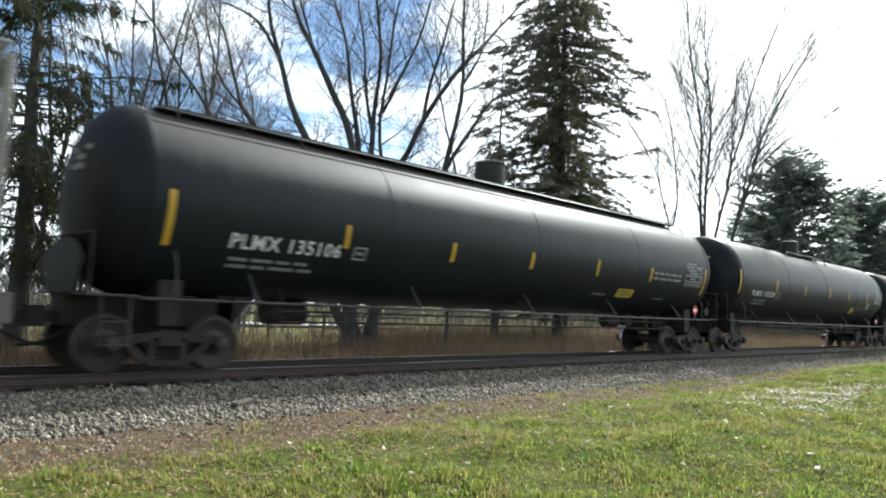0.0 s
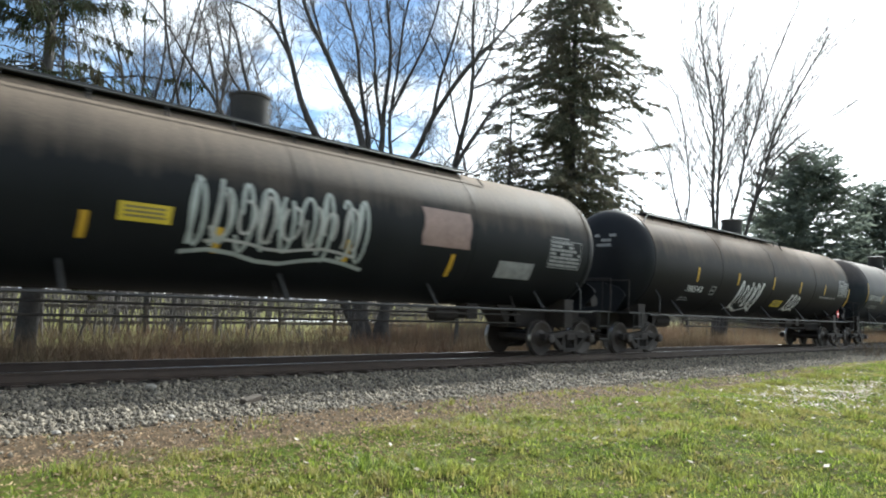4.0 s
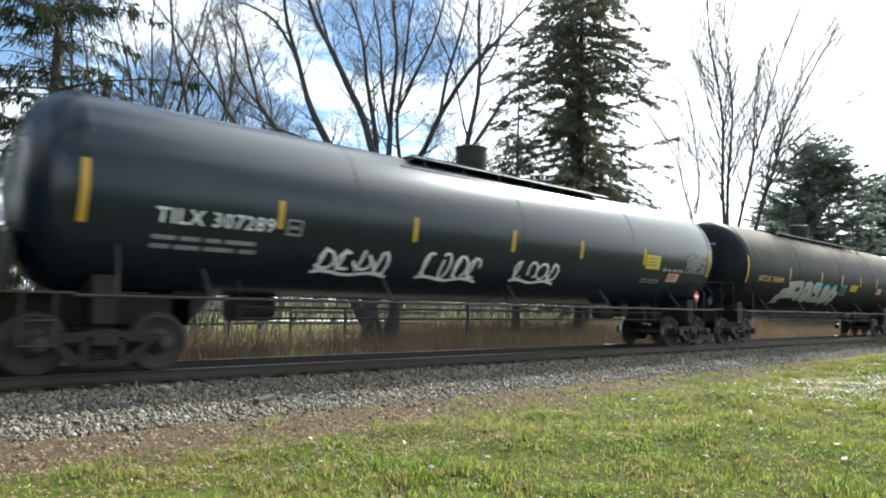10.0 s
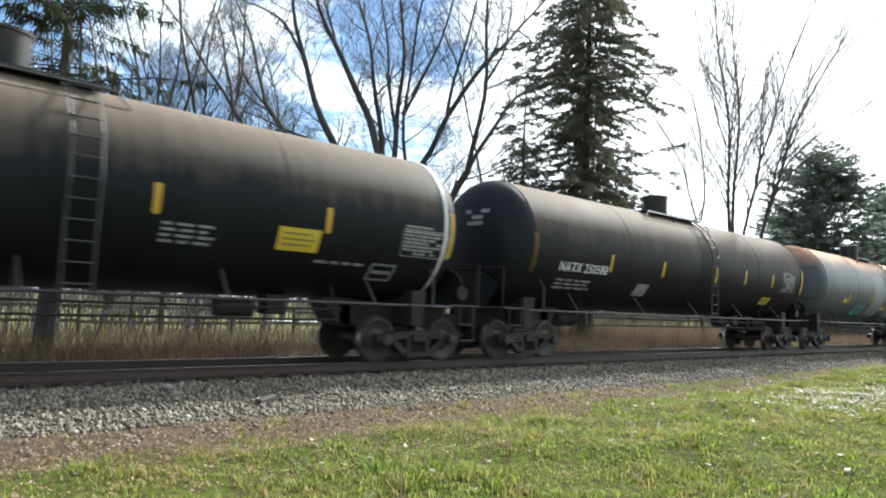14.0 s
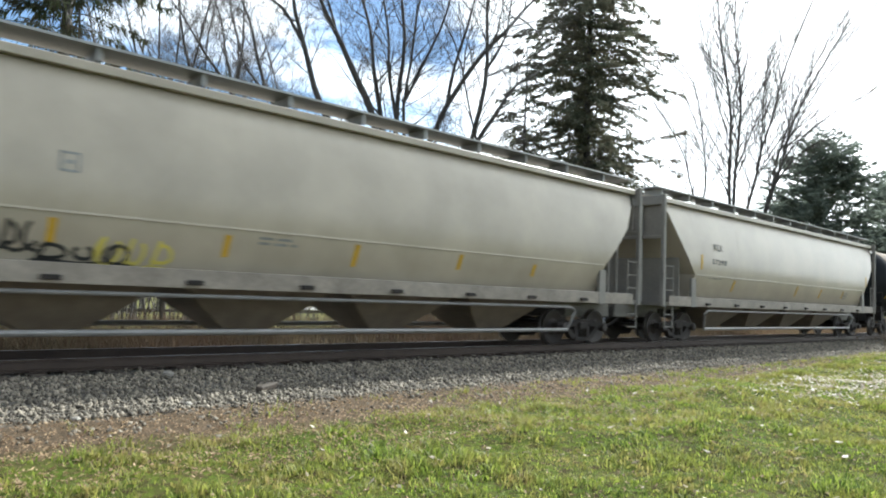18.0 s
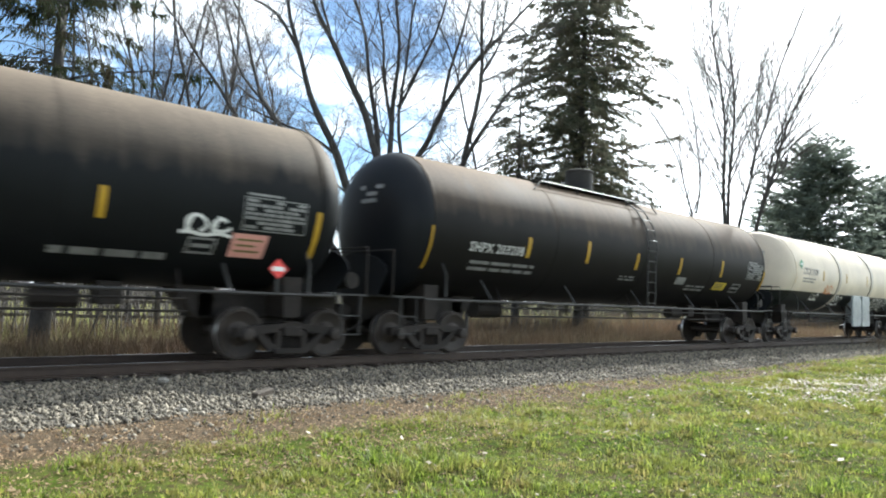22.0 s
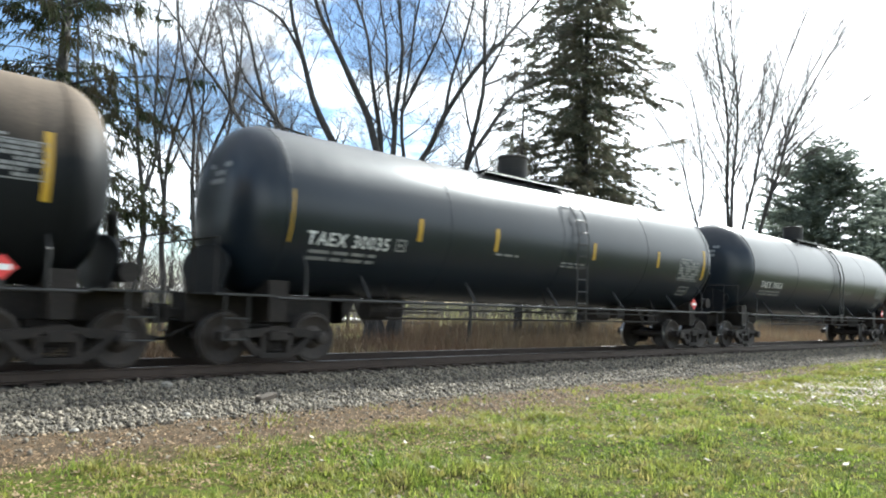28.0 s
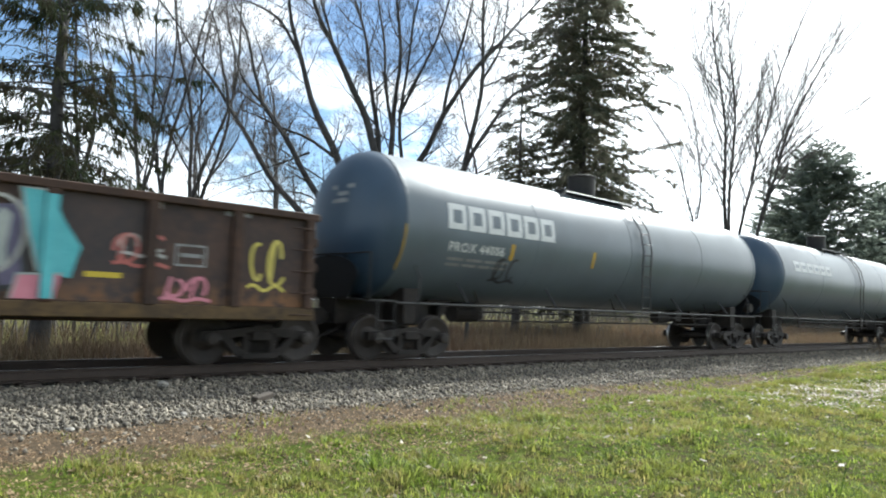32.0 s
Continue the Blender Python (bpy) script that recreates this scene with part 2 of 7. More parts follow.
def ground_material():
    m, nt, bsdf = tree_of("ground cover")
    g = nt.nodes.new("ShaderNodeNewGeometry")
    sep = nt.nodes.new("ShaderNodeSeparateXYZ")
    nt.links.new(g.outputs["Position"], sep.inputs[0])
    pos = g.outputs["Position"]
    big, mid, fine, tiny = (noise_at(nt, pos, s, 5.0, 0.6) for s in (0.35, 1.8, 9.0, 45.0))
    y = math_of(nt, "ADD", sep.outputs["Y"], math_of(nt, "MULTIPLY", math_of(nt, "SUBTRACT", mid, 0.5), 1.1))
    y = math_of(nt, "ADD", y, math_of(nt, "MULTIPLY", math_of(nt, "SUBTRACT", fine, 0.5), 0.9))
    lawn = mixed(nt, ramp(nt, mid, 0.3, 0.7), (0.04, 0.07, 0.009), (0.10, 0.12, 0.02))
    lawn = mixed(nt, ramp(nt, fine, 0.42, 0.62), lawn, (0.05, 0.038, 0.018))
    dirt = mixed(nt, ramp(nt, fine, 0.3, 0.7), (0.042, 0.033, 0.023), (0.17, 0.122, 0.078))
    dirt = mixed(nt, ramp(nt, tiny, 0.45, 0.62), dirt, (0.06, 0.045, 0.03))
    stone = mixed(nt, ramp(nt, tiny, 0.35, 0.65), (0.05, 0.045, 0.04), (0.20, 0.18, 0.155))
    weed = mixed(nt, ramp(nt, mid, 0.3, 0.7), (0.11, 0.085, 0.045), (0.22, 0.17, 0.09))
    far = mixed(nt, ramp(nt, big, 0.3, 0.7), (0.085, 0.092, 0.030), (0.155, 0.14, 0.052))
    col = mixed(nt, ramp(nt, y, 6.5, 7.5), lawn, dirt)
    col = mixed(nt, ramp(nt, y, 8.45, 8.85), col, stone)
    col = mixed(nt, ramp(nt, y, 14.9, 15.5), col, weed)
    col = mixed(nt, ramp(nt, y, 22.0, 25.0), col, far)
    nt.links.new(col, bsdf.inputs["Base Color"])
    bsdf.inputs["Roughness"].default_value = 1.0
    bsdf.inputs["Specular IOR Level"].default_value = 0.05
    bumped(nt, bsdf, math_of(nt, "ADD", fine, tiny), 0.8, 0.03)
    return m


M_GROUND = ground_material()

# ---- mesh helpers ----


def fast_mesh(name, verts, tris, mat, smooth=False):
    """A mesh from arrays: verts (n, 3) and triangles (m, 3)."""
    me = bpy.data.meshes.new(name)
    v, f = np.asarray(verts, np.float32), np.asarray(tris, np.int32)
    me.vertices.add(len(v))
    me.vertices.foreach_set("co", v.ravel())
    me.loops.add(f.size)
    me.loops.foreach_set("vertex_index", f.ravel())
    me.polygons.add(len(f))
    me.polygons.foreach_set("loop_start", np.arange(0, f.size, 3, dtype=np.int32))
    me.materials.append(mat)
    me.update(calc_edges=True)
    me.validate()
    if smooth:
        me.shade_smooth()
    return me


def from_bm(name, bm, mat, smooth_angle=None):
    me = bpy.data.meshes.new(name)
    bmesh.ops.recalc_face_normals(bm, faces=bm.faces[:])
    bm.to_mesh(me)
    bm.free()
    for m in (mat if isinstance(mat, (list, tuple)) else (mat,)):
        me.materials.append(m)
    if smooth_angle:
        me.shade_smooth()
        me.set_sharp_from_angle(angle=radians(smooth_angle))
    return me


def put(name, me, parent=None, m=None, label=""):
    ob = new(name, me)
    ob.parent = parent
    if m is not None:
        ob.matrix_basis = m
    if label:
        ob["label"] = label
    return ob


def part(name, bm, material, parent, label="", m=None, smooth=None):
    return put(name, from_bm(name, bm, material, smooth), parent, m, label)


def box(bm, x0, x1, y0, y1, z0, z1, bevel=0.0):
    r = bmesh.ops.create_cube(bm, size=1.0)
    vs = r["verts"]
    for v in vs:
        v.co = Vector(((x0 + x1) / 2 + v.co.x * (x1 - x0), (y0 + y1) / 2 + v.co.y * (y1 - y0), (z0 + z1) / 2 + v.co.z * (z1 - z0)))
    if bevel:
        es = list({e for v in vs for e in v.link_edges})
        bmesh.ops.bevel(bm, geom=es, offset=bevel, segments=1, affect="EDGES")
    return vs


def rod(bm, a, b, r, seg=8, r2=None):
    a, b = Vector(a), Vector(b)
    d = b - a
    q = d.to_track_quat("Z", "Y").to_matrix().to_4x4()
    bmesh.ops.create_cone(bm, cap_ends=True, segments=seg, radius1=r, radius2=r if r2 is None else r2, depth=d.length, matrix=Matrix.Translation((a + b) / 2) @ q)


def pipe(bm, pts, r, seg=6):
    """One bent pipe through the points."""
    pts = [Vector(p) for p in pts]
    rings, u = [], None
    for i, p in enumerate(pts):
        d = (pts[min(i + 1, len(pts) - 1)] - pts[max(i - 1, 0)]).normalized()
        u = d.orthogonal().normalized() if u is None else (u - d * u.dot(d)).normalized()
        w = d.cross(u)
        rings.append([bm.verts.new(p + (u * math.cos(2 * math.pi * k / seg) + w * math.sin(2 * math.pi * k / seg)) * r) for k in range(seg)])
    for a, b in zip(rings, rings[1:]):
        for k in range(seg):
            bm.faces.new((a[k], a[(k + 1) % seg], b[(k + 1) % seg], b[k]))
    bm.faces.new(rings[0][::-1])
    bm.faces.new(rings[-1])


def lathe(bm, profile, seg=32, axis="x", centre=(0, 0, 0)):
    """Turns (along, radius) pairs round an axis through the centre."""
    rings = []
    for s, r in profile:
        ring = []
        for i in range(seg):
            a = 2 * math.pi * i / seg
            c, d = r * math.cos(a), r * math.sin(a)
            p = (s, c, d) if axis == "x" else (c, s, d) if axis == "y" else (c, d, s)
            ring.append(bm.verts.new(Vector(p) + Vector(centre)))
        rings.append(ring)
    for r0, r1 in zip(rings, rings[1:]):
        for i in range(seg):
            bm.faces.new((r0[i], r0[(i + 1) % seg], r1[(i + 1) % seg], r1[i]))
    bm.faces.new(rings[0])
    bm.faces.new(rings[-1][::-1])


def prism(bm, outline, y0, y1):
    """Extrudes an (x, z) outline from y0 to y1."""
    a = [bm.verts.new((x, y0, z)) for x, z in outline]
    b = [bm.verts.new((x, y1, z)) for x, z in outline]
    bm.faces.new(a)
    bm.faces.new(b[::-1])
    n = len(a)
    for i in range(n):
        bm.faces.new((a[i], b[i], b[(i + 1) % n], a[(i + 1) % n]))


def empty(name, m, label, category, group=""):
    ob = new(name)
    ob.matrix_basis = m
    return tagged(ob, label, category, group)

# ---- the ground ----


def smooth01(a, b, v):
    k = np.clip((v - a) / (b - a), 0, 1)
    return k * k * (3 - 2 * k)


def ground_z(x, y):
    """Height of the ground: lawn, a low ballast bed, and a field behind it."""
    x, y = np.asarray(x, float), np.asarray(y, float)
    z = 0.03 * smooth01(7.0, 8.5, y) + 0.20 * smooth01(8.4, 10.6, y) - 0.23 * smooth01(14.2, 16.2, y)
    z = z + 0.24 * smooth01(15, 27, x) * (1 - smooth01(7.0, 8.8, y)) * smooth01(-30, 0, y)
    lawn = 1 - smooth01(6.6, 7.6, y)
    z = z + lawn * (0.022 * np.sin(1.3 * x + 0.9 * y) + 0.03 * np.sin(0.55 * x - 1.1 * y + 1.0))
    z = z + lawn * (0.032 * np.sin(3.7 * x + 1.3 * y) * np.sin(4.1 * y - 0.8 * x) + 0.03 * np.sin(1.9 * x - 0.7 * y + 2.0) * np.sin(2.3 * y + 0.6 * x))
    for mx, my, wx, wy, up in ((9.6, 4.2, 1.9, 0.5, 0.13), (13.0, 5.6, 2.4, 0.6, 0.10), (6.2, 5.5, 1.2, 0.45, 0.05)):
        z = z + up * np.exp(-((x - mx) / wx) ** 2 - ((y - my) / wy) ** 2)
    bed = smooth01(8.0, 9.0, y) * (1 - smooth01(14.6, 15.6, y))
    z = z + bed * 0.012 * np.sin(3.1 * x) * np.sin(4.3 * y)
    return z


def build_ground():
    xs = np.concatenate([np.linspace(-3000, -60, 14), np.linspace(-50, -6, 24), np.linspace(-5, 45, 201), np.linspace(46, 130, 85), np.linspace(150, 3000, 20)])
    ys = np.concatenate([np.linspace(-3000, -40, 10), np.linspace(-30, 0, 16), np.linspace(0.4, 18, 89), np.linspace(19, 60, 42), np.linspace(70, 3000, 16)])
    gx, gy = np.meshgrid(xs, ys, indexing="ij")
    v = np.stack([gx, gy, ground_z(gx, gy)], -1).reshape(-1, 3)
    i, j = np.meshgrid(np.arange(len(xs) - 1), np.arange(len(ys) - 1), indexing="ij")
    a = (i * len(ys) + j).ravel()
    b, c, d = a + len(ys), a + len(ys) + 1, a + 1
    tris = np.concatenate([np.stack([a, b, c], 1), np.stack([a, c, d], 1)])
    tagged(new("ground", fast_mesh("ground", v, tris, M_GROUND, True)), "grassy ground with a grey ballast bed and brown verge", "ground", kind="structure")


build_ground()
rng = np.random.default_rng(7)


def scatter(name, base_v, base_f, places, size, mat, label, category, flat=(1, 1, 1), tilt=math.pi):
    """Many small pieces of one shape, each turned and sized by chance, joined into one mesh."""
    n = len(places)
    a, b, c = rng.uniform(0, 2 * math.pi, n), rng.uniform(-tilt, tilt, n), rng.uniform(-tilt, tilt, n)
    ca, sa_, cb, sb, cc, sc = np.cos(a), np.sin(a), np.cos(b), np.sin(b), np.cos(c), np.sin(c)
    r = np.empty((n, 3, 3))
    r[:, 0, 0], r[:, 0, 1], r[:, 0, 2] = ca * cb, ca * sb * sc - sa_ * cc, ca * sb * cc + sa_ * sc
    r[:, 1, 0], r[:, 1, 1], r[:, 1, 2] = sa_ * cb, sa_ * sb * sc + ca * cc, sa_ * sb * cc - ca * sc
    r[:, 2, 0], r[:, 2, 1], r[:, 2, 2] = -sb, cb * sc, cb * cc
    s = np.asarray(size)[:, None, None] * rng.uniform(0.7, 1.3, (n, 1, 3)) * np.asarray(flat)
    v = np.einsum("nij,nkj->nki", r, np.asarray(base_v)[None] * s) + np.asarray(places)[:, None, :]
    f = np.asarray(base_f)[None] + (np.arange(n) * len(base_v))[:, None, None]
    return tagged(new(name, fast_mesh(name, v.reshape(-1, 3), f.reshape(-1, 3), mat)), label, category, kind="stuff")


CHIP_V = [(1, 0, 0.1), (-1, 0.1, 0), (0.1, 1, 0), (0, -1, -0.1), (0.1, 0, 0.8), (0, 0.1, -0.8)]
CHIP_F = [(0, 2, 4), (2, 1, 4), (1, 3, 4), (3, 0, 4), (2, 0, 5), (1, 2, 5), (3, 1, 5), (0, 3, 5)]


def strip(n, x0, x1, y0, y1, near=2.0):
    x = x0 + (x1 - x0) * rng.uniform(0, 1, n) ** near
    y = rng.uniform(y0, y1, n)
    return np.stack([x, y, ground_z(x, y)], 1)


def build_ballast():
    p = np.concatenate([strip(64000, -3, 52, 8.6, 11.0, 1.6), strip(9000, -3, 48, 11.0, 14.6, 1.7), strip(2200, -3, 40, 7.6, 8.7, 1.6)])
    tagged(scatter("ballast", CHIP_V, CHIP_F, p + np.stack([np.zeros(len(p)), np.zeros(len(p)), rng.uniform(-0.012, 0.028, len(p))], 1), rng.gamma(6.0, 0.0040, len(p)), M_STONE, "grey crushed stone ballast along the track", "gravel"))


def blades(p, h, w, lean, a):
    """Grass blades of two pieces each that bend over towards a."""
    n = len(p)
    side = np.stack([np.cos(a), np.sin(a), np.zeros(n)], 1) * w[:, None]
    out = np.stack([-np.sin(a), np.cos(a), np.zeros(n)], 1) * (lean * h)[:, None]
    rise = np.stack([np.zeros(n), np.zeros(n), h], 1)
    root = p - [0, 0, 0.006]
    v = np.stack([root - side, root + side, p + out * 0.35 + rise * 0.65 + side * 0.8, p + out * 0.35 + rise * 0.65 - side * 0.8, p + out + rise * 0.9], 1).reshape(-1, 3)
    f = np.array([(0, 1, 2), (0, 2, 3), (3, 2, 4)])[None] + (np.arange(n) * 5)[:, None, None]
    return v, f.reshape(-1, 3)


def build_grass():
    p = np.concatenate([strip(150000, -1, 34, 1.2, 7.2, 1.35), strip(26000, 3, 34, 6.6, 8.4, 1.3), strip(30000, -14, 44, -9, 7.2, 1.0)])
    tufts = np.concatenate([strip(15000, -1, 34, 1.2, 7.3, 1.3), strip(700, 2, 34, 7.0, 8.5, 1.2), strip(3200, 9, 34, 2.0, 7.4, 1.0)])
    per = 7
    q = np.repeat(tufts, per, axis=0)
    q[:, :2] += rng.normal(0, 0.022, (len(q), 2))
    q[:, 2] = ground_z(q[:, 0], q[:, 1])
    made = []
    for pts, tall in ((p, 0), (q, 1)):
        sparse = 0.7 * (1 - smooth01(0.5, 9.0, pts[:, 0] + 1.6 * (7.0 - pts[:, 1]))) + 0.5 * smooth01(6.6, 7.6, pts[:, 1])
        clump = np.array([noise.noise((x * 1.7, y * 1.7, 0.0)) + 0.7 * noise.noise((x * 5.0, y * 5.0, 3.0)) for x, y, z in pts])
        keep = rng.uniform(0, 1, len(pts)) < (0.80 if tall else 0.82) + 0.9 * clump - sparse * (0.8 if tall else 1.0)
        pts, clump = pts[keep], clump[keep]
        n = len(pts)
        tuft = np.clip(clump * 1.2 + 0.1, 0, 1)
        if tall:
            h, w, lean = rng.uniform(0.035, 0.085, n) * (0.7 + 1.0 * tuft), rng.uniform(0.0035, 0.0075, n), rng.uniform(0.3, 1.5, n)
        else:
            h, w, lean = (rng.gamma(3.0, 0.009, n) + 0.010) * (0.75 + 1.2 * tuft), rng.uniform(0.0035, 0.008, n), rng.uniform(0.3, 1.7, n)
        mound = np.array([noise.noise((x * 0.8, y * 0.9, 7.0)) for x, y, z in pts])
        h = h * (1 + 1.1 * np.clip(mound, -0.4, 0.6))
        made.append(blades(pts, h, w, lean, rng.uniform(0, 2 * math.pi, n)))
    v = np.concatenate([made[0][0], made[1][0]])
    f = np.concatenate([made[0][1], made[1][1] + len(made[0][0])])
    tagged(new("grass", fast_mesh("grass", v, f, M_GRASS)), "tufted green and straw-coloured lawn grass", "grass", kind="stuff")


LEAF_V = [(1, 0, 0.1), (0.2, 0.55, 0), (-1, 0, 0.15), (0.1, -0.55, 0)]
LEAF_F = [(0, 1, 2), (0, 2, 3)]


def build_leaves():
    p = np.concatenate([strip(15000, -1, 34, 1.2, 8.0, 1.3), strip(15000, -1, 13, 5.6, 8.7, 1.0), strip(3600, 8, 34, 6.9, 8.6, 1.0)])
    scatter("fallen_leaves", LEAF_V, LEAF_F, p + [0, 0, 0.025], rng.uniform(0.008, 0.026, len(p)), M_LEAF, "dry brown and tan leaves lying on the lawn", "leaves", tilt=0.6)
    # pale leaves that paint the sun glare, thickest on the lawn's right
    p = np.concatenate([np.stack([rng.normal(17.0, 2.0, 2000), rng.normal(5.3, 0.6, 2000)], 1), np.stack([rng.uniform(2, 30, 450), rng.uniform(2, 7.5, 450)], 1)])
    p = np.concatenate([p, ground_z(p[:, 0], p[:, 1])[:, None]], 1)
    scatter("glare_leaves", LEAF_V, LEAF_F, p + [0, 0, 0.035], rng.uniform(0.018, 0.055, len(p)), M_PALELEAF, "pale leaves on the lawn with sun glare in their colour", "leaves", tilt=0.6)


def build_weeds():
    p = np.concatenate([strip(46000, -4, 90, 15.0, 19.0, 1.3), strip(24000, -4, 110, 19.0, 31.0, 1.2), strip(36000, 19, 125, 21.0, 30.0, 1.1)])
    n = len(p)
    h = rng.uniform(0.15, 0.85, n) * np.where(p[:, 1] > 16.0, 1.0, 0.6) * (1 + 0.55 * smooth01(18, 24, p[:, 0]) * smooth01(19, 24, p[:, 1]))
    w, a, lean = rng.uniform(0.006, 0.016, n), rng.uniform(0, 2 * math.pi, n), rng.uniform(0.1, 1.1, n)
    side = np.stack([np.cos(a), np.sin(a), np.zeros(n)], 1) * w[:, None]
    top = np.stack([-np.sin(a) * lean * h, np.cos(a) * lean * h, h], 1)
    v = np.stack([p - side - [0, 0, 0.02], p + side - [0, 0, 0.02], p + top], 1).reshape(-1, 3)
    tagged(new("dry_weeds", fast_mesh("dry_weeds", v, np.arange(3 * n).reshape(-1, 3), M_WEED)), "tall dry brown weeds behind the track", "weeds", kind="stuff")


build_ballast()
build_grass()
build_leaves()
build_weeds()

# ---- the track ----


def build_track():
    track = tagged(new("railway_track"), "single railway track with rusty rails on wooden ties", "track", kind="structure")
    prof = [(-0.075, -0.172), (0.075, -0.172), (0.075, -0.158), (0.012, -0.14), (0.012, -0.04), (0.036, -0.03), (0.036, -0.006), (0.028, 0.0), (-0.028, 0.0), (-0.036, -0.006), (-0.036, -0.03), (-0.012, -0.04), (-0.012, -0.14), (-0.075, -0.158)]
    for s in (-1, 1):
        bm = bmesh.new()
        ends = [[bm.verts.new((x, TRACK_Y + s * 0.754 + py, RAIL_Z + pz)) for py, pz in prof] for x in (-400, -20, 60, 900)]
        for a, b in zip(ends, ends[1:]):
            for i in range(len(prof)):
                f = bm.faces.new((a[i], b[i], b[(i + 1) % len(prof)], a[(i + 1) % len(prof)]))
                f.material_index = 1 if i == 7 else 0
        part("rail", bm, (M_RAIL, M_RAILTOP), track)
    bm = bmesh.new()
    box(bm, -0.115, 0.115, -1.3, 1.3, -0.17, 0, 0.012)
    tie = from_bm("tie", bm, M_TIE)
    bm = bmesh.new()
    box(bm, -0.09, 0.09, -0.17, 0.17, 0, 0.014)
    for sx in (-0.06, 0.06):
        for sy in (-0.09, 0.09):
            box(bm, sx - 0.012, sx + 0.012, sy - 0.012, sy + 0.012, 0.014, 0.035)
    plate = from_bm("tie_plate", bm, M_RAIL)
    r = random.Random(3)
    x = -6.0
    for i in range(150):
        m = pose(x + r.uniform(-0.03, 0.03), TRACK_Y + r.uniform(-0.04, 0.04), RAIL_Z - 0.186 + r.uniform(-0.006, 0.004), 0, 0, r.uniform(-1.2, 1.2))
        t = put("tie", tie, track, m)
        if x < 30:
            for s in (-0.754, 0.754):
                put("tie_plate", plate, t, pose(0, s, 0))
        x += 0.52
    bm = bmesh.new()
    for i in range(700):
        x += 0.52
        box(bm, x - 0.115, x + 0.115, TRACK_Y - 1.3, TRACK_Y + 1.3, RAIL_Z - 0.36, RAIL_Z - 0.186)
    tagged(part("far_ties", bm, M_TIE, track), kind="stuff")


# ---- trees ----


def tube(vs, fs, pts, radii, sides):
    base = None
    up = Vector((0.31, 0.17, 0.93))
    for k, (p, r) in enumerate(zip(pts, radii)):
        d = (pts[min(k + 1, len(pts) - 1)] - pts[max(k - 1, 0)]).normalized()
        u = d.cross(up)
        u = u.normalized() if u.length > 0.05 else d.orthogonal().normalized()
        w = d.cross(u)
        start = len(vs)
        for i in range(sides):
            a = 2 * math.pi * i / sides
            vs.append(p + (u * math.cos(a) + w * math.sin(a)) * r)
        if base is not None:
            for i in range(sides):
                a, b = base + i, base + (i + 1) % sides
                c, e = start + (i + 1) % sides, start + i
                fs.append((a, b, c))
                fs.append((a, c, e))
        base = start


LEAST = [0.006]                      # thinnest twig


def grow(vs, fs, r, p, d, length, rad, level, depth, sweep=0.25, up=0.12, narrow=1.0, gap=(0.5, 0.75)):
    """A bare branch and what grows from it."""
    n = 5 if level < 2 else 4 if level < 3 else 3
    pts, dirs = [p], [d]
    for i in range(n):
        d = (d + Vector((r.uniform(-1, 1), r.uniform(-1, 1), r.uniform(-0.6, 1) + up)) * sweep * 0.5).normalized()
        p = p + d * (length / n)
        pts.append(p)
        dirs.append(d)
    radii = [max(rad * (1 - 0.8 * i / n), LEAST[0]) for i in range(n + 1)]
    tube(vs, fs, pts, radii, 5 if level < 2 else 3)
    if level >= depth:
        return
    kids = {0: 8, 1: 7, 2: 5, 3: 4}.get(level, 3)
    for k in range(kids):
        f = 0.18 + 0.8 * (k + r.uniform(0, 0.9)) / kids
        i = min(int(f * n), n - 1)
        q = pts[i].lerp(pts[i + 1], f * n - i)
        side = dirs[i].orthogonal()
        side.rotate(Matrix.Rotation(r.uniform(0, 2 * math.pi), 3, dirs[i]))
        nd = (dirs[i] * r.uniform(0.55, 1.0) + side * r.uniform(0.5, 0.95) * narrow + Vector((0, 0, up * 1.5))).normalized()
        grow(vs, fs, r, q, nd, length * r.uniform(*gap) * (1.05 - 0.45 * f), radii[i] * r.uniform(0.4, 0.6), level + 1, depth, sweep, up, narrow, gap)


def arc(limb, seed, n=9):
    """Points of a limb in its fan's plane: from (o0, z0) to (o1, z1), bowed to its left."""
    o0, z0, o1, z1, bow = limb[:5]
    ln = math.hypot(o1 - o0, z1 - z0)
    po, pz = -(z1 - z0) / ln, (o1 - o0) / ln
    pts = []
    for i in range(n + 1):
        t = i / n
        k = 4 * bow * t * (1 - t) + 0.012 * ln * math.sin(9.0 * t + seed) * math.sin(math.pi * t)
        pts.append((o0 + (o1 - o0) * t + po * k, z0 + (z1 - z0) * t + pz * k))
    return pts, ln


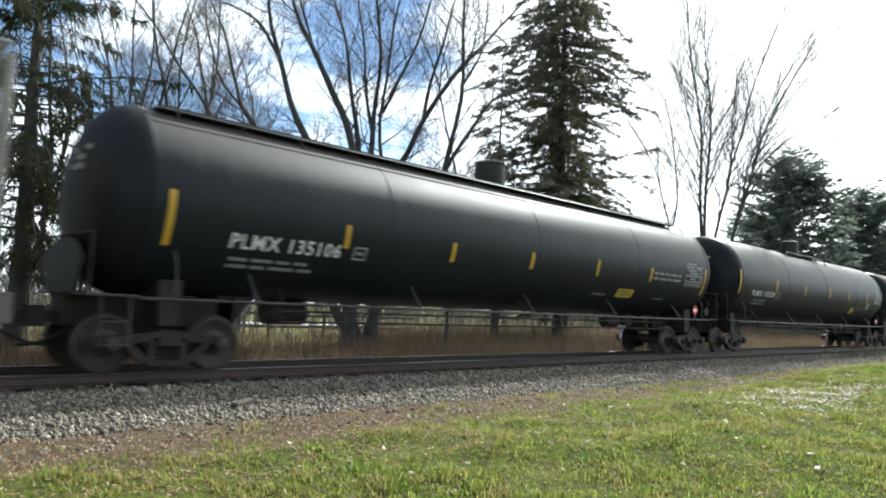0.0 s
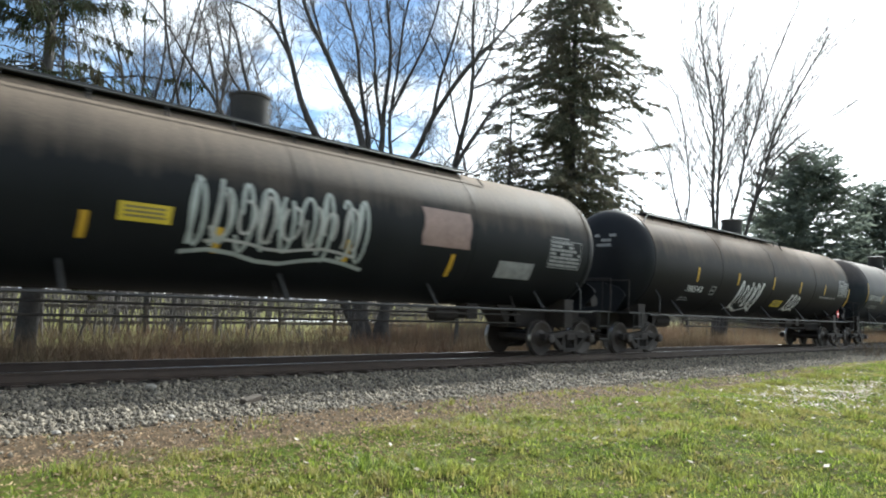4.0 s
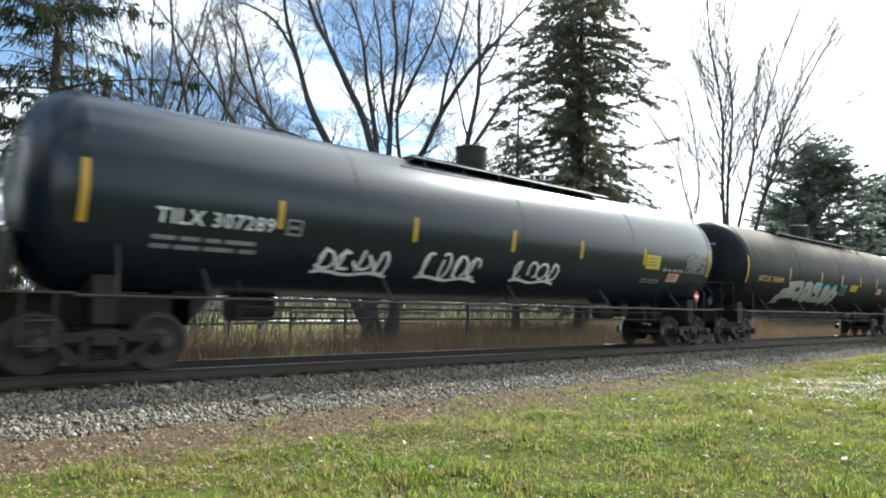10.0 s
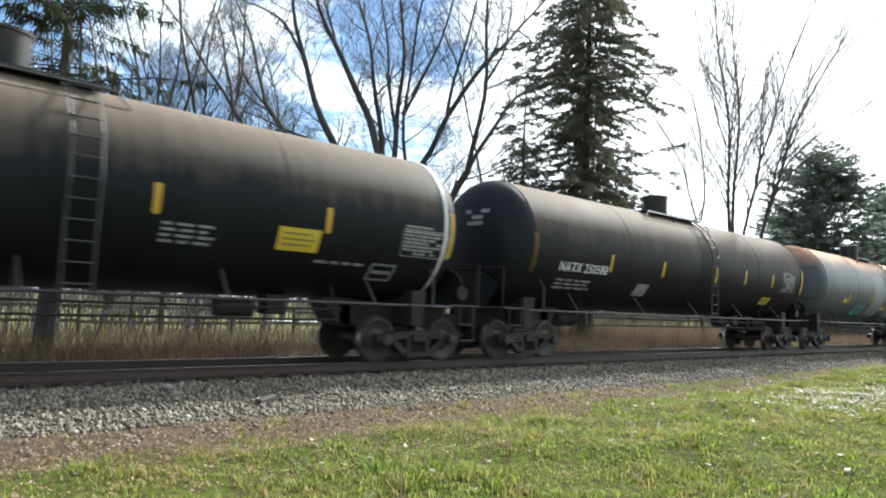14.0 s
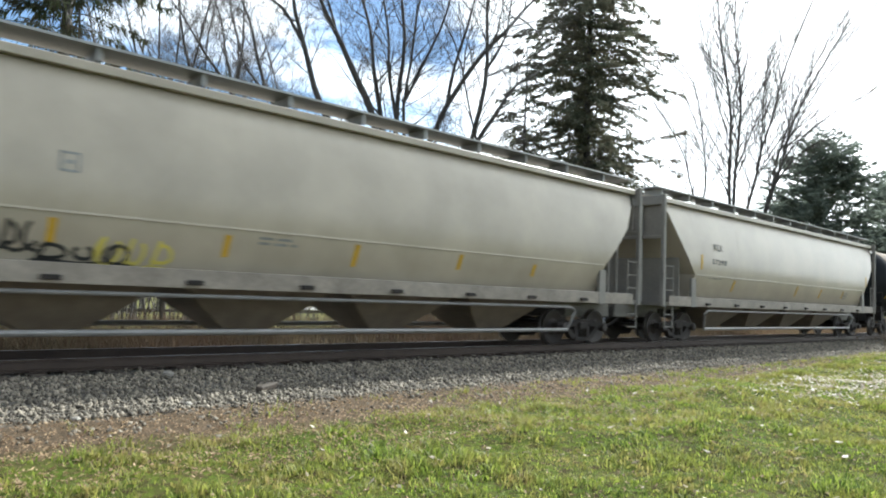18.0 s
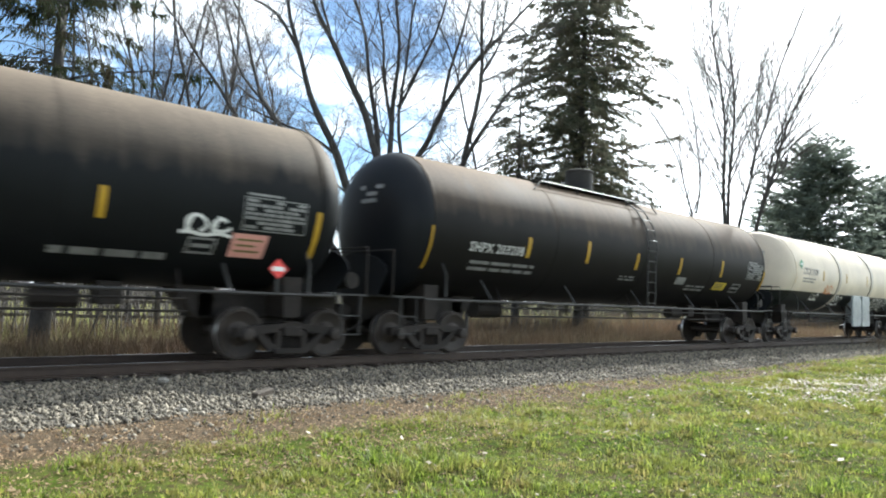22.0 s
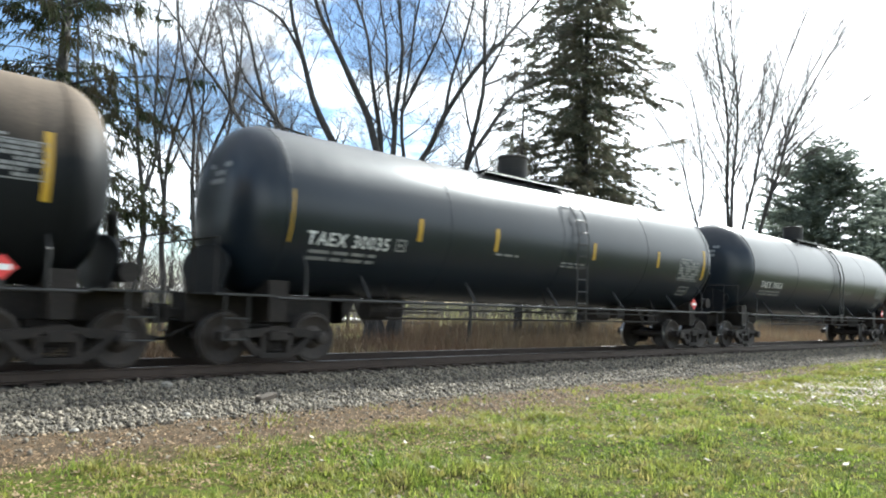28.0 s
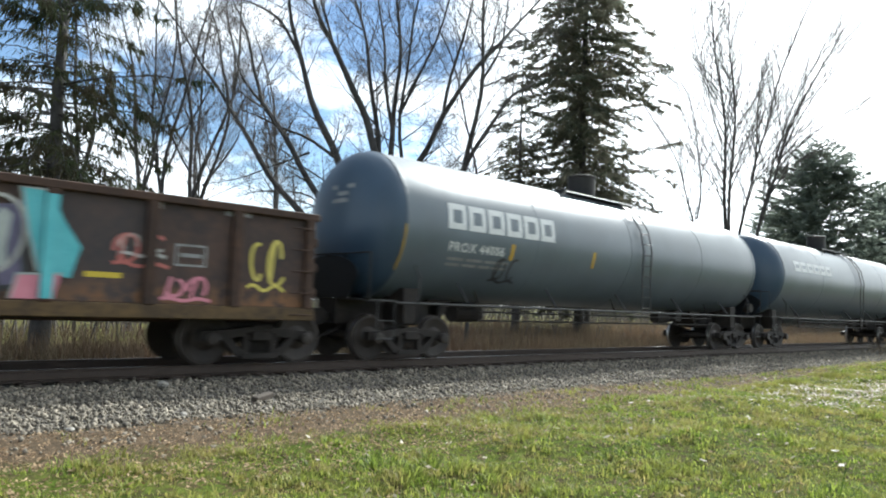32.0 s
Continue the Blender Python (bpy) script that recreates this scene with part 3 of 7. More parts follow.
def bare_tree(seed, at, fan_deg, limbs, label, name="bare_tree", thin=0.008, dens=1.6, reach=0.30, sweep=0.3, up=0.12, narrow=0.8, twig_from=4.2, depth=3, spread=0.11, least=0.7):
    """A leafless tree: bowed limbs (offset and height of both ends, bow, radius of both ends) that fan out, and the twigs on them."""
    r = random.Random(seed)
    fan = Vector((math.cos(radians(fan_deg)), math.sin(radians(fan_deg)), 0))
    away = Vector((-fan.y, fan.x, 0))
    tree = empty(name, pose(at[0], at[1], float(ground_z(at[0], at[1]))), label, "tree")
    tv, tf = [], []
    LEAST[0] = thin
    for limb in limbs:
        flat, ln = arc(limb, seed + limb[0])
        r0, r1 = limb[5:]
        pts = [fan * o + away * (spread * z * math.sin(0.9 * o + 0.25 * z + seed)) + Vector((0, 0, z)) for o, z in flat]
        n = len(pts) - 1
        radii = [r0 + (r1 - r0) * (i / n) ** 0.8 for i in range(n + 1)]
        if limb[1] <= 0:
            radii[0] *= 1.4
        sv, sf = [], []
        tube(sv, sf, pts, [0.85 * k for k in radii], 8)
        put("stem" if limb[1] < 1 else "limb", fast_mesh("limb", sv, sf, M_BARK, True), tree)
        kids = int(ln * dens) + 1
        for k in range(kids):
            f = 0.12 + 0.88 * (k + r.uniform(0, 0.95)) / kids
            i = min(int(f * n), n - 1)
            q = pts[i].lerp(pts[i + 1], f * n - i)
            if q.z < twig_from:
                continue
            d = (pts[i + 1] - pts[i]).normalized()
            side = d.orthogonal()
            side.rotate(Matrix.Rotation(r.uniform(0, 2 * math.pi), 3, d))
            nd = (d * r.uniform(0.5, 1.0) + side * r.uniform(0.5, 1.0) * narrow + Vector((0, 0, up))).normalized()
            grow(tv, tf, r, q, nd, (least + ln * reach * (1.15 - 0.6 * f)) * r.uniform(0.55, 1.25), min(radii[i] * 0.5, 0.045) * r.uniform(0.45, 1.0), 1, depth, sweep, up, narrow)
    put("crown", fast_mesh("crown", tv, tf, M_TWIG, True), tree, label="bare twigs and limbs")
    return tree


def conifer(seed, at, height, width, bare, mat, label, droop=0.35, dens=1.0, name="conifer", spray=0.4, rounded=False, slim=0.75, hang=0.9, blade=0.10, gaps=0.0, top=0.30):
    """Trunk, drooping boughs with side twigs, and a crown of many narrow needle sprays in clumps."""
    r = random.Random(seed)
    tree = empty(name, pose(at[0], at[1], float(ground_z(at[0], at[1]))), label, "tree")
    vs, fs, nv, nf = [], [], [], []
    n = 10
    tube(vs, fs, [Vector((0.05 * math.sin(i), 0.05 * math.cos(i * 1.7), height * i / n - (0.2 if i == 0 else 0))) for i in range(n + 1)], [min(0.014 * height, 0.28) * (1 - i / n) ** 1.3 + 0.02 for i in range(n + 1)], 8)
    z = bare
    while z < height * 0.985:
        f = (z - bare) / (height - bare)
        reach = width * 0.5 * (math.sqrt(max(0.0, 1 - (1.6 * f - 0.6) ** 2)) if rounded else min(1.0, 0.5 + f * 2.4) * (1 - f) ** slim * 1.12) + 0.15
        for k in range(r.choice((2, 3, 3, 4))):
            a = r.uniform(0, 2 * math.pi)
            lump = noise.noise((math.cos(a) * 1.3 + seed, math.sin(a) * 1.3, z * 0.35))
            if lump < gaps - 0.55:
                continue
            ln = reach * (r.uniform(0.7, 1.0) * (1 + 0.25 * lump) if rounded else r.uniform(0.38, 1.12) * (1 + 0.55 * lump))
            rise, fall = r.uniform(-0.2, 0.9 * f + 0.2) if rounded else r.uniform(-0.1, 0.3), droop * r.uniform(0.5, 1.5)
            zb = z + r.uniform(-0.02, 0.02) * height
            d = Vector((math.cos(a), math.sin(a), 0))
            pts = [Vector((0, 0, zb))]
            for i in range(1, 6):
                t = i / 5
                pts.append(d * ln * t + Vector((0, 0, zb + ln * (rise * t - fall * t * t + 0.12 * fall * t ** 5) + r.uniform(-0.06, 0.06))))
            tube(vs, fs, pts, [0.018 + 0.008 * ln] + [0.006 + 0.007 * ln * (1 - i / 5) for i in range(1, 6)], 3)
            across = Vector((-d.y, d.x, 0))
            for c in range(int(ln * 3.0 * dens) + 3):
                t = min(1.0, 0.07 + 0.95 * r.random() ** 0.75)
                i = min(int(t * 5), 4)
                q = pts[i].lerp(pts[i + 1], t * 5 - i)
                out = (across * r.uniform(-1, 1) + d * r.uniform(0.1, 0.9) + Vector((0, 0, r.uniform(-0.25, 0.25)))).normalized()
                twig = spray * r.uniform(0.8, 2.0) * (1.25 - 0.6 * t)
                for s_ in range(7):
                    p = q + out * twig * (s_ + r.random()) / 7
                    s = spray * r.uniform(0.5, 1.4)
                    tip = p + (out * r.uniform(0.1, 0.9) + Vector((r.uniform(-0.6, 0.6), r.uniform(-0.6, 0.6), r.uniform(-0.1, 0.3) - hang * r.random()))) * s
                    wv = (tip - p).cross(Vector((r.uniform(-1, 1), r.uniform(-1, 1), r.uniform(-1, 1))))
                    wv = wv.normalized() * s * blade * r.uniform(0.7, 1.4) if wv.length > 1e-4 else Vector((0, 0.03, 0))
                    b = len(nv)
                    nv += [p - wv * 0.4, p + wv * 0.4, p.lerp(tip, 0.5) + wv, tip, p.lerp(tip, 0.45) - wv]
                    nf += [(b, b + 1, b + 2), (b, b + 2, b + 4), (b + 4, b + 2, b + 3)]
        z += r.uniform(0.3, 1.0) * top
    put("trunk", fast_mesh("trunk", vs, fs, M_BARK, True), tree)
    put("crown", fast_mesh("crown", nv, nf, mat), tree)
    return tree


def build_trees():
    # the many-stemmed maple that fans out behind the track: stems to one side, upright ones, stems to the other
    low = ((0.3, -0.15, -1.70, 3.45, 0.15, 0.24, 0.20), (0.5, -0.15, -1.02, 3.48, 0.1, 0.23, 0.19), (0.2, -0.15, -0.47, 3.73, 0.05, 0.26, 0.22),
           (-0.25, -0.15, -0.08, 3.75, 0.0, 0.40, 0.34), (0.75, -0.15, 0.90, 3.79, 0.0, 0.30, 0.25), (0.35, -0.15, 1.60, 3.59, 0.05, 0.25, 0.21), (3.7, -0.15, 3.91, 3.68, 0.05, 0.10, 0.08))
    one_side = ((-1.70, 3.45, -6.49, 9.54, 0.21, 0.20, 0.10), (-6.49, 9.54, -7.77, 14.27, -0.14, 0.09, 0.03), (-6.49, 9.54, -9.64, 13.89, -0.09, 0.08, 0.03),
                (-1.02, 3.48, -5.04, 9.63, -0.08, 0.19, 0.12), (-5.04, 9.63, -7.03, 15.05, -0.18, 0.10, 0.03), (-5.04, 9.63, -6.89, 14.58, 0.55, 0.07, 0.025),
                (-0.47, 3.73, -2.63, 8.84, -0.14, 0.22, 0.16), (-2.63, 8.84, -3.97, 15.30, 0.35, 0.15, 0.05), (-3.47, 11.26, -6.06, 13.93, -0.29, 0.09, 0.04),
                (-1.87, 7.25, -6.04, 9.45, -0.12, 0.09, 0.03), (-0.87, 5.21, -4.58, 7.33, -0.36, 0.06, 0.02), (-2.00, 5.16, -5.83, 5.66, -0.6, 0.05, 0.015), (-2.90, 7.42, -7.48, 5.81, -0.10, 0.05, 0.015))
    upright = ((-0.08, 3.75, 0.14, 6.77, -0.02, 0.34, 0.27), (0.03, 6.53, -1.44, 10.44, -0.17, 0.20, 0.15), (-1.44, 10.44, -3.74, 15.31, 0.11, 0.15, 0.05),
               (-2.06, 11.47, -3.05, 15.37, 0.10, 0.08, 0.03), (-0.14, 7.46, -1.78, 15.47, -0.26, 0.14, 0.05), (0.21, 6.65, 0.21, 15.63, -0.30, 0.16, 0.06),
               (0.42, 8.43, -0.56, 15.57, 0.03, 0.10, 0.04), (0.90, 3.79, 1.07, 6.70, 0.0, 0.25, 0.20), (0.98, 6.58, 1.52, 15.49, 0.50, 0.11, 0.04),
               (1.09, 6.70, 2.44, 9.49, -0.03, 0.16, 0.13), (2.44, 9.49, 7.33, 16.21, 0.07, 0.13, 0.05), (0.60, 9.74, 2.62, 14.84, -0.23, 0.09, 0.03), (2.44, 9.49, 4.15, 15.95, 0.26, 0.09, 0.03))
    other_side = ((1.60, 3.59, 3.34, 7.17, 0.03, 0.21, 0.17), (3.34, 7.17, 6.45, 11.44, 0.33, 0.13, 0.04), (3.34, 7.17, 3.67, 15.91, -0.32, 0.13, 0.05),
                  (3.78, 10.54, 5.13, 15.78, -0.39, 0.07, 0.03), (2.88, 6.79, 5.34, 7.63, -0.07, 0.06, 0.02), (3.91, 3.68, 2.09, 12.84, -0.59, 0.08, 0.03),
                  (1.34, 4.27, 3.54, 8.08, 0.32, 0.06, 0.02), (1.52, 5.55, 2.99, 7.15, -0.41, 0.05, 0.03))
    bare_tree(11, (16.5, 22.2), -36.6, low + one_side + upright + other_side, "large bare maple with many grey stems fanning out", thin=0.0055, dens=1.7, reach=0.27, narrow=1.0, sweep=0.36)
    # slender bare trees between it and the spruce at the end of the yard
    slim_limbs = ((0.0, -0.15, 0.25, 4.0, 0.05, 0.17, 0.14), (0.25, 4.0, -1.6, 16.5, -0.3, 0.14, 0.03), (0.2, 6.0, 0.9, 17.0, -0.4, 0.10, 0.03), (0.1, 7.0, -2.4, 14.5, 0.3, 0.07, 0.02), (0.05, 5.0, 1.9, 13.0, 0.3, 0.07, 0.02))
    for i, (x, y, k) in enumerate(((9.6, 30.2, 1.0), (11.0, 30.6, -0.8), (11.9, 30.0, 1.1), (13.6, 33.0, -1.0), (7.4, 33.0, 0.9), (17.6, 34.0, -1.0))):
        bare_tree(30 + i, (x, y), -18 + 9 * i, [(k * o0, z0, k * o1, z1 * (0.94 + 0.03 * (i % 4)) if z1 > 4 else z1, k * bow, ra, rb) for o0, z0, o1, z1, bow, ra, rb in slim_limbs], "slender bare tree with pale grey twigs", thin=0.005, dens=1.15, reach=0.17, up=0.2, narrow=0.8, sweep=0.28)
    # bare trees farther along the line
    far_low = ((-0.2, -0.15, -0.11, 6.23, 0.0, 0.36, 0.28), (0.1, -0.15, 0.0, 6.23, 0.0, 0.30, 0.24), (-1.9, -0.15, -2.20, 6.23, 0.1, 0.20, 0.16), (0.3, -0.15, 0.44, 6.23, 0.0, 0.26, 0.22), (0.4, -0.15, 1.55, 6.23, 0.1, 0.32, 0.25))
    far_high = ((-0.11, 6.23, -1.40, 25.73, -0.15, 0.24, 0.05), (0.0, 6.23, -0.04, 27.27, -0.11, 0.21, 0.05), (-0.57, 14.09, -2.66, 23.72, 0.13, 0.09, 0.03), (-2.20, 6.23, -5.87, 17.03, -0.8, 0.14, 0.04),
                (-2.21, 8.72, -5.51, 22.75, -1.5, 0.12, 0.04), (0.44, 6.23, 2.25, 20.97, -0.31, 0.20, 0.05), (1.37, 11.10, 5.41, 24.31, 0.35, 0.16, 0.04), (1.55, 6.23, 7.29, 21.61, 0.75, 0.22, 0.05),
                (1.91, 7.84, 8.90, 16.15, 1.9, 0.15, 0.03), (2.46, 9.85, 8.70, 13.82, 1.4, 0.11, 0.03), (2.65, 11.87, 6.43, 21.31, 0.32, 0.11, 0.03), (3.20, 13.06, 7.61, 19.96, 0.27, 0.10, 0.03))
    bare_tree(51, (48.0, 22.5), -64, [(*k[:5], 0.72 * k[5], 0.72 * k[6]) for k in far_low + far_high], "bare maple with upright fanning branches", thin=0.0085, dens=3.4, reach=0.26, sweep=0.14, up=0.2, narrow=0.5, twig_from=7.0, depth=2)
    # conifers
    conifer(61, (4.15, 19.7), 17.0, 7.4, 2.2, M_DARKSPRUCE, "tall dark green spruce with drooping boughs", 0.4, 3.3, "spruce", 0.18, hang=1.9, blade=0.08, gaps=0.22, top=0.175)
    conifer(62, (-0.6, 23.0), 15.0, 7.0, 1.9, M_DARKSPRUCE, "dark green spruce with drooping boughs", 0.45, 2.2, "spruce", 0.30, hang=2.0, blade=0.09, gaps=0.1)
    conifer(63, (32.4, 24.0), 34.0, 9.9, 2.4, M_SPRUCE, "very tall spruce with ragged thinning boughs", 0.35, 4.6, "spruce", 0.22, slim=0.62, hang=1.1, blade=0.10, gaps=0.16, top=0.15)
    conifer(64, (36.6, 26.5), 15.5, 6.0, 2.5, M_SPRUCE, "tall spruce with ragged thinning boughs", 0.35, 2.0, "spruce", 0.28, slim=0.55, hang=1.0, blade=0.10, gaps=0.3)
    conifer(69, (28.6, 25.5), 16.0, 5.2, 1.6, M_SPRUCE, "young ragged spruce between bare trees", 0.35, 2.4, "spruce", 0.26, slim=0.6, hang=1.0, blade=0.10, gaps=0.25)
    for i, (x, y, h, w) in enumerate(((86.2, 30.0, 20.4, 14.5), (111.0, 28.0, 20.4, 15.0), (134.0, 26.0, 20.0, 14.0), (99.0, 38.0, 16.5, 12.0))):
        conifer(65 + i, (x, y), h, w, 1.0, M_PINE, "broad rounded green pine beyond the track", 0.05, 2.8, "pine", 0.5, rounded=True, blade=0.13, hang=0.2, gaps=0.0, top=0.24)


def build_backdrop():
    # scrub along the field's edge and low woods far behind
    r = random.Random(8)
    vs, fs = [], []
    LEAST[0] = 0.006
    for i in range(500):
        x, y = r.uniform(-14, 110), r.uniform(19, 31)
        p = Vector((x, y, float(ground_z(x, y)) - 0.05))
        grow(vs, fs, r, p, Vector((r.uniform(-0.3, 0.3), r.uniform(-0.3, 0.3), 1)).normalized(), r.uniform(0.9, 2.4), 0.022, 2, 3)
    for i in range(150):
        x, y = r.uniform(-2, 15), r.uniform(25, 33)
        p = Vector((x, y, float(ground_z(x, y)) - 0.05))
        grow(vs, fs, r, p, Vector((r.uniform(-0.3, 0.3), r.uniform(-0.3, 0.3), 1)).normalized(), r.uniform(2.0, 4.2), 0.03, 2, 3)
    tagged(new("scrub", fast_mesh("scrub", vs, fs, M_TWIG)), "leafless grey-brown scrub behind the weeds", "bushes", kind="stuff")
    vs, fs = [], []
    LEAST[0] = 0.016
    for i in range(1700):
        x, y = -25 + 155 * r.random() ** 1.3, r.uniform(32, 56)
        p = Vector((x, y, -0.1))
        grow(vs, fs, r, p, Vector((r.uniform(-0.3, 0.3), r.uniform(-0.3, 0.3), 1)).normalized(), r.uniform(1.8, 4.2), 0.05, 2, 3)
    tagged(new("hedgerow", fast_mesh("hedgerow", vs, fs, M_TWIG)), "tangled leafless hedgerow beyond the field", "bushes", kind="stuff")
    vs, fs = [], []
    LEAST[0] = 0.03
    for i in range(1300):
        x, y = r.uniform(-90, 330), r.uniform(70, 125)
        p = Vector((x, y, -0.2))
        grow(vs, fs, r, p, Vector((r.uniform(-0.1, 0.1), r.uniform(-0.1, 0.1), 1)).normalized(), r.uniform(3.5, 7.0), 0.09, 1, 2, up=0.2)
    tagged(new("far_woods", fast_mesh("far_woods", vs, fs, M_TWIG)), "distant leafless grey woods across the field", "woods", kind="stuff")
    # rail fence
    fence = empty("rail_fence", pose(0, 28.0, 0), "dark weathered wooden rail fence across the field", "fence")
    bm = bmesh.new()
    box(bm, -0.06, 0.06, -0.06, 0.06, -0.2, 1.3, 0.01)
    post = from_bm("post", bm, M_FENCE)
    bm = bmesh.new()
    box(bm, 0, 3.0, 0.061, 0.10, -0.06, 0.06, 0.008)
    rail = from_bm("fence_rail", bm, M_FENCE)
    for i in range(11):
        x = -8 + 3.0 * i
        put("post", post, fence, pose(x, 0, 0))
        for z in (0.55, 1.12):
            put("fence_rail", rail, fence, pose(x, 0, z + r.uniform(-0.03, 0.03), 0, r.uniform(-0.6, 0.6), 0))
    bm = bmesh.new()
    box(bm, 25, 37, 46, 51, -0.1, 0.06)
    tagged(part("driveway", bm, M_PALE, None), "pale concrete drive across the field", "driveway", kind="structure")


def build_bits():
    bm = bmesh.new()
    box(bm, -0.19, 0.19, -0.06, 0.06, -0.03, 0.05, 0.015)
    ob = part("wood_block", bm, M_TIE, None, m=pose(4.92, 9.28, float(ground_z(4.92, 9.28)) + 0.06, 4, -6, 25))
    tagged(ob, "dark broken tie end lying on the ballast", "wood")
    for x, y, s in ((3.9, 10.45, 0.09), (3.6, 8.9, 0.055), (2.2, 8.6, 0.05)):
        bm = bmesh.new()
        bmesh.ops.create_icosphere(bm, subdivisions=2, radius=s)
        rr = random.Random(int(x * 10))
        for v in bm.verts:
            v.co *= rr.uniform(0.82, 1.12)
            v.co.z *= 0.65
        ob = part("stone", bm, M_LIME, None, m=pose(x, y, float(ground_z(x, y)) + s * 0.5))
        tagged(ob, "pale loose stone lying on the ballast", "stone", "loose stones")
    vs, fs = [], []
    LEAST[0] = 0.008
    rr = random.Random(4)
    for i in range(26):
        x, y = rr.uniform(33, 39), rr.uniform(8.9, 10.2)
        grow(vs, fs, rr, Vector((x, y, float(ground_z(x, y)))), Vector((rr.uniform(-0.7, 0.7), rr.uniform(-0.5, 0.5), 0.8)).normalized(), rr.uniform(0.3, 0.8), 0.012, 2, 3)
    tagged(new("dead_brush", fast_mesh("dead_brush", vs, fs, M_WEED)), "small dead brush at the edge of the ballast", "bush", kind="stuff")


build_track()
build_bits()
build_trees()
build_backdrop()

# ---- the train ----
SPEED, GAIN = 12.469, 0.0186         # metres a second, and its growth each second
HEAD = 0.78                          # how far a tank head bulges
ZC, RAD = 2.85, 1.60                 # a tank's axis above the rails and its radius


def travelled(t):
    return SPEED * t + 0.5 * GAIN * t * t


SHARED = {}


def shared(name, make):
    if name not in SHARED:
        SHARED[name] = make()
    return SHARED[name]


def wheelset_mesh():
    bm = bmesh.new()
    lathe(bm, [(-1.06, 0.07), (-0.8, 0.075), (-0.7, 0.09), (0.7, 0.09), (0.8, 0.075), (1.06, 0.07)], 12, "y")
    for s in (-1, 1):
        # flange, tread, rim, dished plate and hub
        prof = [(0.66, 0.12), (0.665, 0.16), (0.685, 0.36), (0.675, 0.40), (0.675, 0.485), (0.70, 0.487), (0.72, 0.458), (0.812, 0.452), (0.815, 0.40), (0.795, 0.37), (0.765, 0.22), (0.80, 0.15), (0.82, 0.12)]
        lathe(bm, [(s * a, b) for a, b in (prof if s > 0 else prof[::-1])], 32, "y")
        for k in range(3):
            a = 2 * math.pi * k / 3
            rod(bm, (math.cos(a) * 0.05, s * 1.06, math.sin(a) * 0.05), (math.cos(a) * 0.05, s * 1.075, math.sin(a) * 0.05), 0.018, 6)
    me = from_bm("wheelset", bm, (M_WHEEL, M_TREAD), 35)
    for p in me.polygons:
        c = p.center
        rr = math.hypot(c.x, c.z)
        if rr > 0.44 and 0.70 < abs(c.y) < 0.82 and abs(p.normal.y) < 0.5:
            p.material_index = 1
    return me


def side_frame_mesh():
    bm = bmesh.new()
    for s in (-1, 1):
        prism(bm, [(s * 0.12, 0.66), (s * 0.75, 0.60), (s * 1.09, 0.58), (s * 1.10, 0.42), (s * 1.0, 0.42), (s * 0.98, 0.50), (s * 0.80, 0.50), (s * 0.76, 0.44), (s * 0.62, 0.47), (s * 0.30, 0.50), (s * 0.26, 0.55), (s * 0.12, 0.56)], -0.09, 0.09)
        prism(bm, [(s * 0.76, 0.50), (s * 0.62, 0.50), (s * 0.20, 0.17), (s * 0.30, 0.13), (s * 0.46, 0.18)], -0.08, 0.08)
        prism(bm, [(s * 0.20, 0.52), (s * 0.31, 0.52), (s * 0.31, 0.20), (s * 0.20, 0.20)], -0.07, 0.07)
    prism(bm, [(-0.34, 0.21), (-0.34, 0.12), (0.34, 0.12), (0.34, 0.21)], -0.11, 0.11)
    prism(bm, [(-0.16, 0.68), (-0.16, 0.55), (0.16, 0.55), (0.16, 0.68)], -0.085, 0.085)
    return from_bm("side_frame", bm, M_STEEL)


def spring_mesh():
    bm = bmesh.new()
    pipe(bm, [(0.048 * math.cos(k * math.pi / 4), 0.048 * math.sin(k * math.pi / 4), 0.215 + 0.0058 * k) for k in range(40)], 0.013, 5)
    return from_bm("spring", bm, M_STEEL)


def cap_mesh():
    bm = bmesh.new()
    lathe(bm, [(-0.09, 0.11), (0.05, 0.115), (0.06, 0.10), (0.065, 0.05)], 14, "y")
    return from_bm("bearing_cap", bm, M_WHEEL, 35)


def bolster_mesh():
    bm = bmesh.new()
    box(bm, -0.19, 0.19, -1.12, 1.12, 0.42, 0.60, 0.02)
    box(bm, -0.3, 0.3, -0.3, 0.3, 0.60, 0.74, 0.03)
    for s in (-1, 1):
        rod(bm, (s * 0.38, -0.75, 0.38), (s * 0.38, 0.75, 0.38), 0.05, 8)
        for y in (-0.754, 0.754):
            box(bm, s * 0.395 - 0.04, s * 0.395 + 0.04, y - 0.06, y + 0.06, 0.28, 0.52, 0.01)
    return from_bm("bogie", bm, M_STEEL)


WHEELS = []


def bogie(car, x):
    b = put("bogie", shared("bogie", bolster_mesh), car, pose(x, 0, 0))
    for s in (-1, 1):
        put("side_frame", shared("frame", side_frame_mesh), b, pose(0, s * 0.985, 0))
        for k in (-0.12, 0.0, 0.12):
            put("spring", shared("spring", spring_mesh), b, pose(k, s * 0.985, 0))
        w = put("wheelset", shared("wheel", wheelset_mesh), b, pose(s * 0.89, 0, 0.457))
        WHEELS.append((w, s * 0.89, x, car))
        for q in (-1, 1):
            put("bearing_cap", shared("cap", cap_mesh), b, pose(s * 0.89, q * 1.1, 0.457, 0, 0, 0 if q > 0 else 180))
    return b


